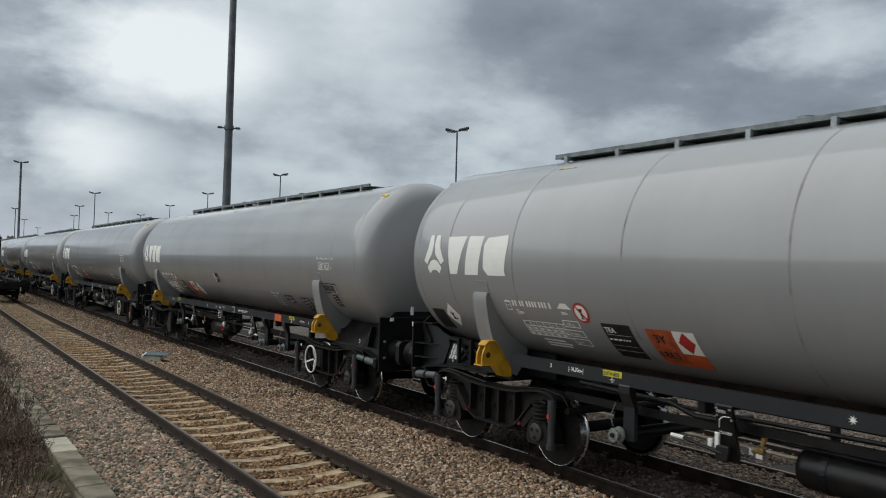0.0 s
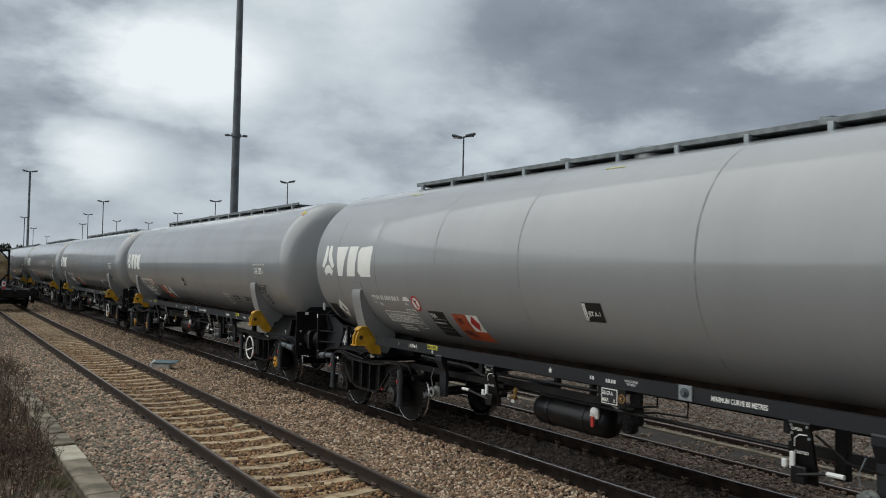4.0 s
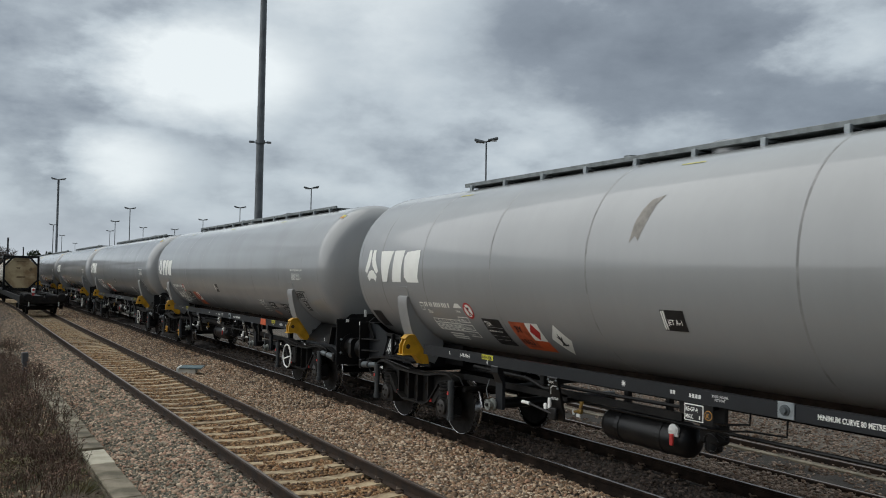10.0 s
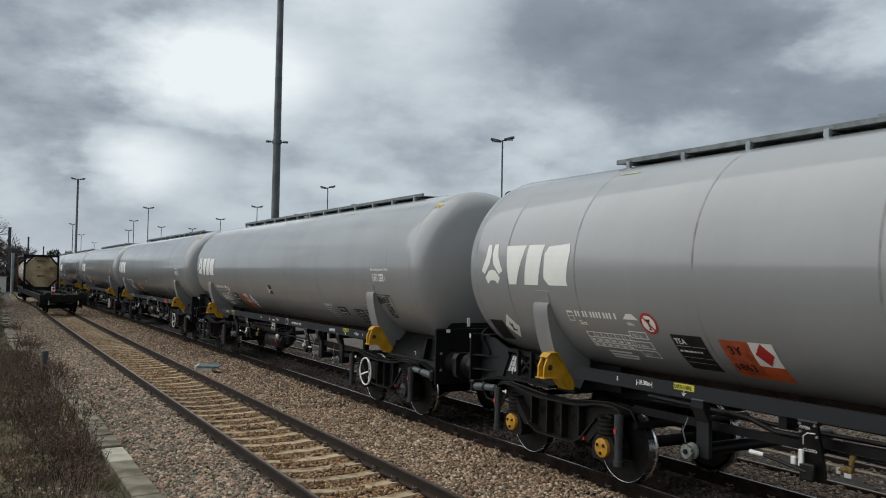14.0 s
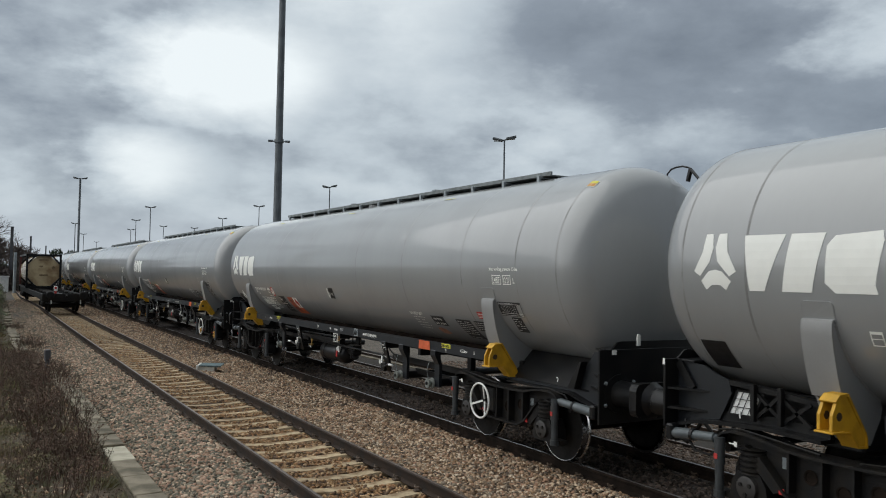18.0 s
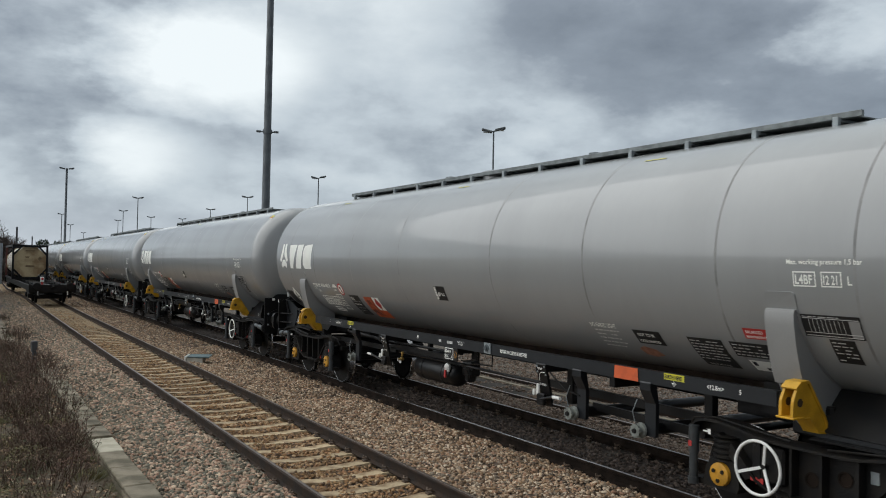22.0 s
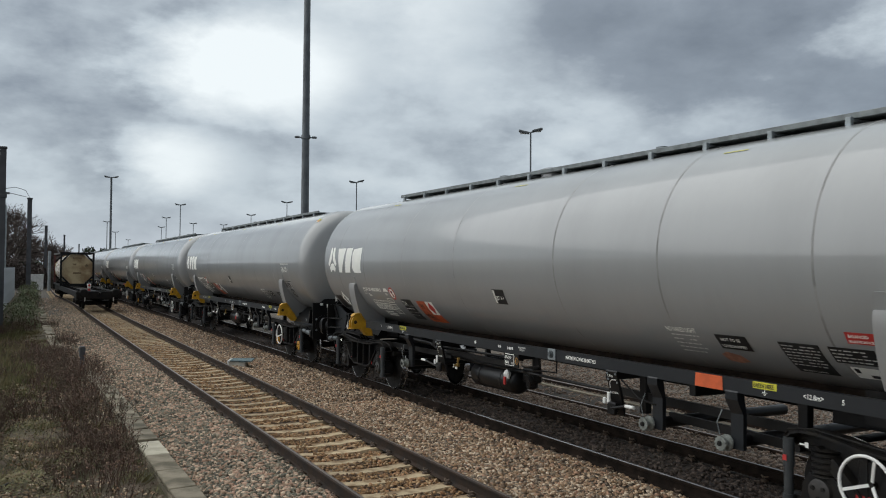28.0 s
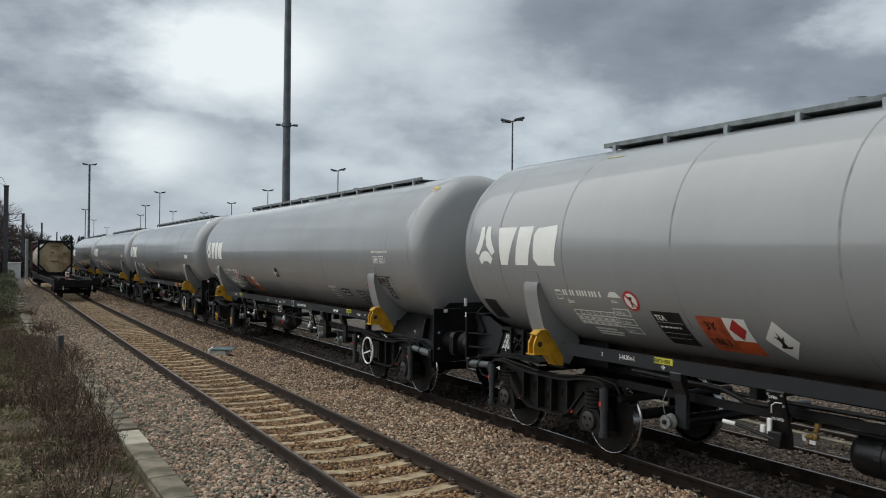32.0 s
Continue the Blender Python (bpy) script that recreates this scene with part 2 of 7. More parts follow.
YELLOW = material("yellow_paint", (0.62, 0.34, 0.02), 0.45, vary=0.25, scale=5, bump=0.08)
WHITE = material("white_paint", (0.78, 0.78, 0.74), 0.5, vary=0.12, scale=6, bump=0.05)
CREAM = material("cream_white_lettering", (0.86, 0.86, 0.80), 0.5, vary=0.04, scale=5, bump=0.0)
PALE = material("pale_grey_lettering", (0.66, 0.66, 0.63), 0.55, vary=0.15, scale=6, bump=0.0)
SIGN_BLACK = material("black_sign", (0.012, 0.012, 0.013), 0.5, vary=0.3, scale=8, bump=0.0)
SIGN_RED = material("red_sign", (0.50, 0.035, 0.03), 0.5, vary=0.15, scale=8, bump=0.0)
SIGN_ORANGE = material("orange_sign", (0.62, 0.11, 0.03), 0.5, vary=0.15, scale=8, bump=0.0)
# vivid orange dulled partway: the haze of distance is mixed into the colour
HAZARD_ORANGE = material("haze_dulled_orange_sign", (0.50, 0.10, 0.038), 0.5, vary=0.35, scale=8, bump=0.0)
SIGN_YELLOW = material("yellow_sign", (0.60, 0.55, 0.04), 0.5, vary=0.15, scale=8, bump=0.0)
GALV = material("galvanised_steel", (0.30, 0.33, 0.34), 0.5, metal=0.6, vary=0.25, scale=5, bump=0.1)
WALKWAY = material("walkway_grating_steel", (0.19, 0.21, 0.21), 0.5, metal=0.3, vary=0.3, scale=6, bump=0.1)
DAMPER = material("grey_blue_damper_steel", (0.10, 0.115, 0.12), 0.42, metal=0.2, vary=0.25, scale=8, bump=0.05)
DARKDAMPER = material("dark_damper_steel", (0.045, 0.05, 0.052), 0.45, metal=0.1, vary=0.3, scale=8, bump=0.05)
TREAD = material("polished_wheel_steel", (0.55, 0.55, 0.55), 0.25, metal=1.0, vary=0.2, scale=10, bump=0.05)
WHEEL = material("dark_wheel_steel", (0.011, 0.010, 0.009), 0.7, metal=0.0, spec=0.2, vary=0.4, scale=8, bump=0.2)
RAIL = material("rusty_rail_steel", (0.040, 0.026, 0.018), 0.85, spec=0.2, vary=0.4, scale=5, fine=70, bump=0.3, other=(0.03, 0.024, 0.02))
# oily rail steel, blackened further to hold the shade below the wagons
OIL_SHADE_STEEL = material("oily_shaded_rail_steel", (0.022, 0.015, 0.011), 0.85, vary=0.4, scale=5, fine=70, bump=0.3, other=(0.011, 0.008, 0.006), spec=0.1)
CLIP = material("rusty_clip_steel", (0.10, 0.068, 0.045), 0.8, vary=0.4, scale=9, bump=0.2, rnd=0.3)
RAILTOP = material("worn_rail_head", (0.27, 0.25, 0.235), 0.28, metal=0.9, vary=0.25, scale=8, stretch=(1, 0.05, 1), bump=0.05)
DULLTOP = material("dull_rail_head", (0.20, 0.158, 0.130), 0.34, metal=0.8, vary=0.3, scale=8, stretch=(1, 0.05, 1), bump=0.05)
CONCRETE = material("weathered_concrete", (0.235, 0.200, 0.142), 0.9, vary=0.45, scale=2.2, fine=45, bump=0.5, other=(0.10, 0.085, 0.055), rnd=0.3)
SLEEPER = material("stained_concrete_sleeper", (0.42, 0.325, 0.20), 0.9, vary=0.4, scale=5, fine=45, bump=0.5, other=(0.21, 0.14, 0.075), rnd=0.4)
# oil and the train's shade both go into this sleeper colour
DARKSLEEPER = material("oily_shaded_sleeper", (0.10, 0.085, 0.07), 0.85, vary=0.4, scale=4, fine=45, bump=0.4, rnd=0.3)
BALLAST_BROWN = gravel_material("brown_ballast", ((0.070, 0.047, 0.030), (0.123, 0.083, 0.054), (0.177, 0.122, 0.083), (0.096, 0.067, 0.045)), 20)
BALLAST_GREY = gravel_material("grey_ballast", ((0.032, 0.027, 0.021), (0.075, 0.062, 0.047), (0.12, 0.098, 0.074), (0.058, 0.047, 0.036)), 20)
BALLAST_YARD = gravel_material("yard_ballast", ((0.06, 0.05, 0.04), (0.13, 0.108, 0.083), (0.20, 0.165, 0.127), (0.10, 0.083, 0.064)), 20)
# oily bed under the train, its colour lowered for the shade there
BALLAST_DARK = gravel_material("oily_shaded_ballast", ((0.033, 0.024, 0.019), (0.066, 0.048, 0.037), (0.097, 0.070, 0.054), (0.053, 0.038, 0.030)), 20)
DUST = material("dark_grey_yard_dust", (0.070, 0.062, 0.054), 0.98, spec=0.1, vary=0.45, scale=3.5, fine=55, bump=0.8, depth=0.02, other=(0.055, 0.05, 0.045))
SOIL = material("mossy_soil", (0.120, 0.088, 0.060), 0.95, vary=0.6, scale=2.2, fine=30, bump=1.0, depth=0.06, other=(0.075, 0.068, 0.033))
FARFIELD = material("yard_ground", (0.082, 0.068, 0.052), 0.95, vary=0.45, scale=0.5, fine=12, bump=0.6, depth=0.05, other=(0.050, 0.052, 0.032))
STONE_BROWN = stone_material("brown_stones", ((0.245, 0.152, 0.084), (0.335, 0.228, 0.140), (0.150, 0.096, 0.056), (0.470, 0.345, 0.228), (0.098, 0.070, 0.049), (0.315, 0.186, 0.115), (0.205, 0.162, 0.115), (0.54, 0.43, 0.31)))
STONE_GREY = stone_material("grey_stones", ((0.175, 0.152, 0.108), (0.345, 0.238, 0.162), (0.115, 0.104, 0.076), (0.500, 0.380, 0.270), (0.280, 0.174, 0.116), (0.402, 0.260, 0.182), (0.147, 0.138, 0.102), (0.247, 0.200, 0.142), (0.082, 0.073, 0.053)))
STONE_RUST = stone_material("rust_stained_stones", ((0.252, 0.142, 0.062), (0.331, 0.205, 0.098), (0.173, 0.098, 0.046), (0.399, 0.270, 0.150), (0.118, 0.073, 0.043), (0.289, 0.152, 0.072)))
# oily stones, painted darker still where the wagons shade them
STONE_DARK = stone_material("oily_shaded_stones", ((0.066, 0.047, 0.036), (0.099, 0.072, 0.055), (0.046, 0.034, 0.027), (0.132, 0.098, 0.078)))
STONE_YARD = stone_material("yard_stones", ((0.123, 0.085, 0.060), (0.172, 0.122, 0.088), (0.081, 0.058, 0.043), (0.260, 0.200, 0.155), (0.146, 0.092, 0.060)))


# ---- mesh tools ----
class Form:
    """Points and faces of one mesh."""

    def __init__(self):
        self.v, self.f, self.m = [], [], []

    def add(self, pts, faces, slot=0):
        n = len(self.v)
        self.v += [tuple(p) for p in pts]
        self.f += [tuple(i + n for i in q) for q in faces]
        self.m += [slot] * len(faces)
        return self

    def box(self, x0, x1, y0, y1, z0, z1, c=0.0, slot=0, turn=None):
        """A box, its edges cut by c; turn: a matrix about its middle."""
        o = Vector(((x0 + x1) / 2, (y0 + y1) / 2, (z0 + z1) / 2))
        h = ((x1 - x0) / 2, (y1 - y0) / 2, (z1 - z0) / 2)
        c = min(c, *(0.45 * a for a in h))
        if c <= 0:
            pts = [Vector((sx * h[0], sy * h[1], sz * h[2])) for sx in (-1, 1) for sy in (-1, 1) for sz in (-1, 1)]
            fs = [(0, 1, 3, 2), (4, 6, 7, 5), (0, 4, 5, 1), (2, 3, 7, 6), (0, 2, 6, 4), (1, 5, 7, 3)]
        else:
            pts, idx = [], {}
            for sx in (-1, 1):
                for sy in (-1, 1):
                    for sz in (-1, 1):
                        for a in range(3):
                            q = [sx * (h[0] - c), sy * (h[1] - c), sz * (h[2] - c)]
                            q[a] = (sx, sy, sz)[a] * h[a]
                            idx[sx, sy, sz, a] = len(pts)
                            pts.append(Vector(q))
            fs = []
            for a in range(3):
                b1, b2 = (a + 1) % 3, (a + 2) % 3
                for s in (-1, 1):
                    ring = []
                    for p, q in ((-1, -1), (1, -1), (1, 1), (-1, 1)):
                        k = [0, 0, 0]
                        k[a], k[b1], k[b2] = s, p, q
                        ring.append(idx[(*k, a)])
                    fs.append(tuple(ring if s > 0 else ring[::-1]))
                for p in (-1, 1):
                    for q in (-1, 1):
                        k0, k1 = [0, 0, 0], [0, 0, 0]
                        k0[a], k0[b1], k0[b2] = -1, p, q
                        k1[a], k1[b1], k1[b2] = 1, p, q
                        r = (idx[(*k0, b1)], idx[(*k1, b1)], idx[(*k1, b2)], idx[(*k0, b2)])
                        fs.append(r if p * q < 0 else r[::-1])
            for sx in (-1, 1):
                for sy in (-1, 1):
                    for sz in (-1, 1):
                        r = (idx[sx, sy, sz, 0], idx[sx, sy, sz, 1], idx[sx, sy, sz, 2])
                        fs.append(r if sx * sy * sz > 0 else r[::-1])
        if turn is not None:
            pts = [turn @ p for p in pts]
        return self.add([o + p for p in pts], fs, slot)

    def beam(self, a, b, w, d=None, up=(0, 0, 1), slot=0, c=0.0):
        """A straight bar from a to b, w wide and d deep."""
        a, b = Vector(a), Vector(b)
        d = d or w
        ax = (b - a).normalized()
        side = ax.cross(Vector(up))
        side = side.normalized() if side.length > 1e-4 else Vector((1, 0, 0))
        top = side.cross(ax).normalized()
        f2 = Form().box(-w / 2, w / 2, 0, (b - a).length, -d / 2, d / 2, c)
        return self.add([a + side * p[0] + ax * p[1] + top * p[2] for p in f2.v], f2.f, slot)

    def rod(self, a, b, r, n=8, r2=None, slot=0, caps=True):
        return self.tube([a, b], r, n, r2, slot, caps)

    def tube(self, path, r, n=8, r2=None, slot=0, caps=True):
        """A round bar along a path of points."""
        path = [Vector(p) for p in path]
        k = len(path)
        pts, fs = [], []
        last = None
        for i, p in enumerate(path):
            ax = (path[min(i + 1, k - 1)] - path[max(i - 1, 0)]).normalized()
            u = last - ax * last.dot(ax) if last is not None else ax.orthogonal()
            u.normalize()
            last = u
            w = ax.cross(u)
            rr = r + ((r2 if r2 is not None else r) - r) * i / (k - 1)
            pts += [p + (u * math.cos(t) + w * math.sin(t)) * rr for t in (2 * math.pi * j / n for j in range(n))]
        for i in range(k - 1):
            fs += [(i * n + j, i * n + (j + 1) % n, (i + 1) * n + (j + 1) % n, (i + 1) * n + j) for j in range(n)]
        if caps:
            fs += [tuple(range(n))[::-1], tuple((k - 1) * n + j for j in range(n))]
        return self.add(pts, fs, slot)

    def lathe(self, profile, n=32, axis="y", at=(0, 0, 0), slot=0, closed=False):
        """Turns (along, radius) pairs about an axis through at."""
        pts, fs = [], []
        for s, r in profile:
            for j in range(n):
                t = 2 * math.pi * j / n
                a, b = r * math.cos(t), r * math.sin(t)
                q = {"y": (a, s, b), "x": (s, a, b), "z": (a, b, s)}[axis]
                pts.append((q[0] + at[0], q[1] + at[1], q[2] + at[2]))
        k = len(profile)
        for i in range(k - 1 + closed):
            i2 = (i + 1) % k
            for j in range(n):
                q = (i * n + j, i * n + (j + 1) % n, i2 * n + (j + 1) % n, i2 * n + j)
                fs.append(q if axis == "y" else q[::-1])
        if not closed:
            if profile[0][1] > 1e-4:
                e = tuple(range(n))
                fs.append(e if axis == "y" else e[::-1])
            if profile[-1][1] > 1e-4:
                e = tuple((k - 1) * n + j for j in range(n))[::-1]
                fs.append(e if axis == "y" else e[::-1])
        return self.add(pts, fs, slot)

    def slab(self, outline, axis, a, b, slot=0):
        """A flat outline pushed from a to b along an axis."""
        n = len(outline)

        def put(p, s):
            return {"y": (p[0], s, p[1]), "x": (s, p[0], p[1]), "z": (p[0], p[1], s)}[axis]

        pts = [put(p, a) for p in outline] + [put(p, b) for p in outline]
        fs = [tuple(range(n)), tuple(range(n, 2 * n))[::-1]] + [(i, i + n, (i + 1) % n + n, (i + 1) % n) for i in range(n)]
        return self.add(pts, fs, slot)

    def mesh(self, name, mats, smooth=None):
        me = bpy.data.meshes.new(name)
        me.from_pydata(self.v, [], self.f)
        for m in mats if isinstance(mats, (list, tuple)) else [mats]:
            me.materials.append(m)
        if any(self.m):
            me.polygons.foreach_set("material_index", self.m)
        if smooth:
            me.polygons.foreach_set("use_smooth", [True] * len(self.f))
            me.set_sharp_from_angle(angle=radians(smooth))
        me.update()
        return me


def fix(me):
    bm = bmesh.new()
    bm.from_mesh(me)
    bmesh.ops.recalc_face_normals(bm, faces=bm.faces)
    bm.to_mesh(me)
    bm.free()
    return me


def part(name, form, mats, parent=None, label="", smooth=None, at=None, tidy=True):
    me = form if isinstance(form, bpy.types.Mesh) else form.mesh(name, mats, None)
    if tidy and not isinstance(form, bpy.types.Mesh):
        fix(me)
        if smooth:
            me.polygons.foreach_set("use_smooth", [True] * len(me.polygons))
            me.set_sharp_from_angle(angle=radians(smooth))
    ob = new(name, me)
    if parent is not None:
        ob.parent = parent
    if at is not None:
        ob.matrix_basis = at
    if label:
        ob["label"] = label
    return ob


def thing(name, label, category, group="", kind="", m=None):
    ob = tagged(new(name), label, category, group, kind)
    if m is not None:
        ob.matrix_basis = m
    return ob


def letters(text, size, at, wrap=None, spread=1.0):
    """The words as flat faces: u along the reading direction, v up, laid out by at(u, v)."""
    cu = bpy.data.curves.new("letters", "FONT")
    cu.body, cu.size, cu.fill_mode = text, size, "FRONT"
    cu.resolution_u = 2
    cu.offset = size * 0.022
    ob = bpy.data.objects.new("letters", cu)
    scene.collection.objects.link(ob)
    me = bpy.data.meshes.new_from_object(ob)
    v = [at(p.co.x * spread, p.co.y) for p in me.vertices]
    f = [tuple(p.vertices) for p in me.polygons]
    bpy.data.objects.remove(ob)
    bpy.data.curves.remove(cu)
    bpy.data.meshes.remove(me)
    return v, f


# ---- ground and tracks ----
NEAR_X, TRAIN_X, GAUGE, RAIL_Z = 4.227, 8.031, 1.505, -0.16   # track centres; rail heads lie at z = 0


def ground_height(x, y):
    """Ballast beds round the tracks, a hollow between them, the bank beside the trough."""
    keys = ((-40, 0.1), (-6, -0.1), (-1.5, -0.22), (1.6, -0.30), (2.1, -0.29), (2.6, -0.21), (3.0, -0.20), (3.4, -0.215), (5.05, -0.215), (5.6, -0.20), (6.1, -0.235), (6.7, -0.22), (9.5, -0.20), (10.0, -0.30), (11, -0.34), (40, -0.34))
    z = keys[0][1]
    for (a, za), (b, zb) in zip(keys, keys[1:]):
        if a <= x <= b:
            z = za + (zb - za) * (x - a) / (b - a)
    if x > 40:
        z = -0.34
    return z


def make_ground():
    xs = [-3000, -400, -80, -40, -20, -12, -8] + [-6 + 0.3 * i for i in range(25)] + [1.6, 1.7, 2.08, 2.2] + [2.4 + 0.15 * i for i in range(52)] + [10.4, 11, 12, 14, 17, 22, 30, 40, 90, 400, 3000]
    ys = [-3000, -300, -60, -20, -8, 0] + [3 + 0.4 * i for i in range(90)] + [40 + 2 * i for i in range(30)] + [105, 120, 150, 200, 300, 600, 1200, 3000]
    g = Form()
    nx = len(xs)
    for y in ys:
        for x in xs:
            z = ground_height(x, y)
            if -8 < x < 14 and 0 < y < 60:
                z += 0.035 * noise.noise((x * 1.7, y * 1.7, 0)) + (0.05 * noise.noise((x * 0.8, y * 0.8, 7)) if x < 1.6 else 0)
            g.v.append((x, y, z))
    for j in range(len(ys) - 1):
        for i in range(nx - 1):
            g.f.append((j * nx + i, j * nx + i + 1, (j + 1) * nx + i + 1, (j + 1) * nx + i))
            xm = (xs[i] + xs[i + 1]) / 2
            ym = (ys[j] + ys[j + 1]) / 2
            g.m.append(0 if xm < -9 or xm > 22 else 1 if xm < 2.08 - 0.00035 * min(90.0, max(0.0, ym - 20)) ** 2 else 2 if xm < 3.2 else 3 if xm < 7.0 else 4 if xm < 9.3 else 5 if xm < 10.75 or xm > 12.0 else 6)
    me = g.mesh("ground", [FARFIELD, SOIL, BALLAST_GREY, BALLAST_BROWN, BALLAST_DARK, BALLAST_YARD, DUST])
    me.polygons.foreach_set("use_smooth", [True] * len(me.polygons))
    tagged(new("ground", me), "stony railway ground with ballast beds and mossy soil", "ground", kind="structure")


make_ground()


def rail_outline(x):
    half = ((0.07, -0.16), (0.07, -0.15), (0.012, -0.128), (0.010, -0.045), (0.034, -0.034), (0.036, -0.010))
    return [(x + a, z) for a, z in half] + [(x + 0.027, -0.001), (x - 0.027, -0.001)] + [(x - a, z) for a, z in half[::-1]]


def bend(y):
    """The empty track swings a little to the right, then away to the left far off."""
    return 0.0001 * max(0.0, y - 20) ** 2 - 0.0012 * max(0.0, min(y, 80.0) - 57) ** 2


def sweep(outline, ys, shift):
    """An outline carried along the track through the stations ys."""
    n = len(outline)
    f = Form()
    pts = [(x + shift(y), y, z) for y in ys for x, z in outline]
    fs = [(i * n + j, i * n + (j + 1) % n, (i + 1) * n + (j + 1) % n, (i + 1) * n + j) for i in range(len(ys) - 1) for j in range(n)]
    fs += [tuple(range(n)), tuple((len(ys) - 1) * n + j for j in range(n))[::-1]]
    return f.add(pts, fs)


def make_rail(parent, x, y0, y1, top, shift, steel):
    ys = [y0, y0 + (20 - y0) * 0.5] + [20 + (y1 - 20) * i / 24 for i in range(25)]
    ob = part("rail", sweep(rail_outline(x), ys, shift), [steel], parent)
    c = sweep([(x - 0.014, -0.0005), (x + 0.024, -0.0005), (x + 0.021, 0.0025), (x - 0.011, 0.0025)], ys, shift)
    part("running_surface", c, [top], ob, "worn bright running surface")
    return ob


def sleeper_mesh():
    s = Form()
    sec = ((-1.25, -0.175), (-0.62, -0.172), (-0.30, -0.20), (0.30, -0.20), (0.62, -0.172), (1.25, -0.175))
    pts, fs = [], []
    for x, z in sec:
        pts += [(x, -0.135, -0.37), (x, -0.105, z), (x, 0.105, z), (x, 0.135, -0.37)]
    for i in range(len(sec) - 1):
        a, b = i * 4, i * 4 + 4
        fs += [(a + j, a + j + 1, b + j + 1, b + j) for j in range(3)]
    fs += [(0, 3, 2, 1), tuple(len(pts) - 4 + j for j in range(4))]
    s.add(pts, fs)
    return s


def make_track(name, cx, label, top, steel, smat, y0, y1, s0, s1, pitch, phase, lift, shift):
    t = thing(name, label, "track", kind="structure")
    for sx in (-1, 1):
        make_rail(t, cx + sx * GAUGE / 2, y0, y1, top, shift, steel)
    sm = sleeper_mesh()
    me = fix(sm.mesh("sleeper", [smat]))
    rnd = random.Random(4)
    n = 0
    y = s0 + phase
    clips = Form()
    while y < s1:
        ob = new("sleeper", me)
        ob.parent = t
        ob.matrix_basis = pose(cx + shift(y) + rnd.uniform(-0.01, 0.01), y + rnd.uniform(-0.02, 0.02), lift, 0, 0, rnd.uniform(-0.7, 0.7))
        if y < 60:
            for sx in (-1, 1):
                for q in (-1, 1):
                    x = cx + shift(y) + sx * GAUGE / 2 + q * 0.10
                    clips.box(x - 0.035, x + 0.035, y - 0.04, y + 0.04, -0.175, -0.135, 0.01)
                    clips.tube([(x - q * 0.045, y - 0.04, -0.13), (x, y - 0.05, -0.095), (x + q * 0.03, y, -0.11), (x, y + 0.05, -0.095), (x - q * 0.045, y + 0.03, -0.13)], 0.012, 5)
        y += pitch
    tagged(part("rail_clips", clips, [CLIP], t), kind="stuff")
    return t


make_track("track_near", NEAR_X, "empty track with rusty rails on stained concrete sleepers", DULLTOP, RAIL, SLEEPER, -30, 112, -14.52, 100.0, 0.61, 0.54, 0.012, bend)
make_track("track_train", TRAIN_X, "oily track that carries the passing train, darkened for its shade", RAILTOP, OIL_SHADE_STEEL, DARKSLEEPER, -60, 460, -15.2, 80.0, 0.65, 0.0, -0.035, lambda y: 0.0)


def make_stones(name, label, mat, spots, seed, size=(0.013, 0.031)):
    """Loose stones as faceted lumps at the given spots, joined."""
    rng = np.random.default_rng(seed)
    n = len(spots)
    if not n:
        return
    base = np.array([(0, 0, 1), (0.894, 0, 0.447), (0.276, 0.851, 0.447), (-0.724, 0.526, 0.447), (-0.724, -0.526, 0.447), (0.276, -0.851, 0.447), (0.724, 0.526, -0.447), (-0.276, 0.851, -0.447), (-0.894, 0, -0.447), (-0.276, -0.851, -0.447), (0.724, -0.526, -0.447)])
    tri = np.array([(0, 1, 2), (0, 2, 3), (0, 3, 4), (0, 4, 5), (0, 5, 1), (1, 6, 2), (2, 7, 3), (3, 8, 4), (4, 9, 5), (5, 10, 1), (6, 7, 2), (7, 8, 3), (8, 9, 4), (9, 10, 5), (10, 6, 1)])
    r = rng.uniform(size[0], size[1], (n, 1, 1)) * rng.uniform(0.55, 1.4, (n, 1, 3)) * np.array((1.18, 1.0, 0.72))
    p = base[None] * (1 + rng.uniform(-0.42, 0.42, (n, 11, 1))) * r
    a = rng.uniform(0, 2 * np.pi, n)
    b = rng.uniform(-0.6, 0.6, n)
    ca, sa, cb, sb = np.cos(a), np.sin(a), np.cos(b), np.sin(b)
    y2 = p[:, :, 1] * cb[:, None] - p[:, :, 2] * sb[:, None]
    z2 = p[:, :, 1] * sb[:, None] + p[:, :, 2] * cb[:, None]
    x2 = p[:, :, 0] * ca[:, None] - y2 * sa[:, None]
    y3 = p[:, :, 0] * sa[:, None] + y2 * ca[:, None]
    q = np.stack([x2, y3, z2], 2) + np.asarray(spots)[:, None, :]
    faces = (tri[None] + (np.arange(n) * 11)[:, None, None]).reshape(-1, 3)
    me = bpy.data.meshes.new(name)
    me.vertices.add(n * 11)
    me.vertices.foreach_set("co", q.reshape(-1).astype(np.float32))
    me.loops.add(len(faces) * 3)
    me.loops.foreach_set("vertex_index", faces.reshape(-1).astype(np.int32))
    me.polygons.add(len(faces))
    me.polygons.foreach_set("loop_start", np.arange(0, len(faces) * 3, 3, dtype=np.int32))
    me.materials.append(mat)
    me.update(calc_edges=True)
    tagged(new(name, me), label, "gravel", kind="stuff")


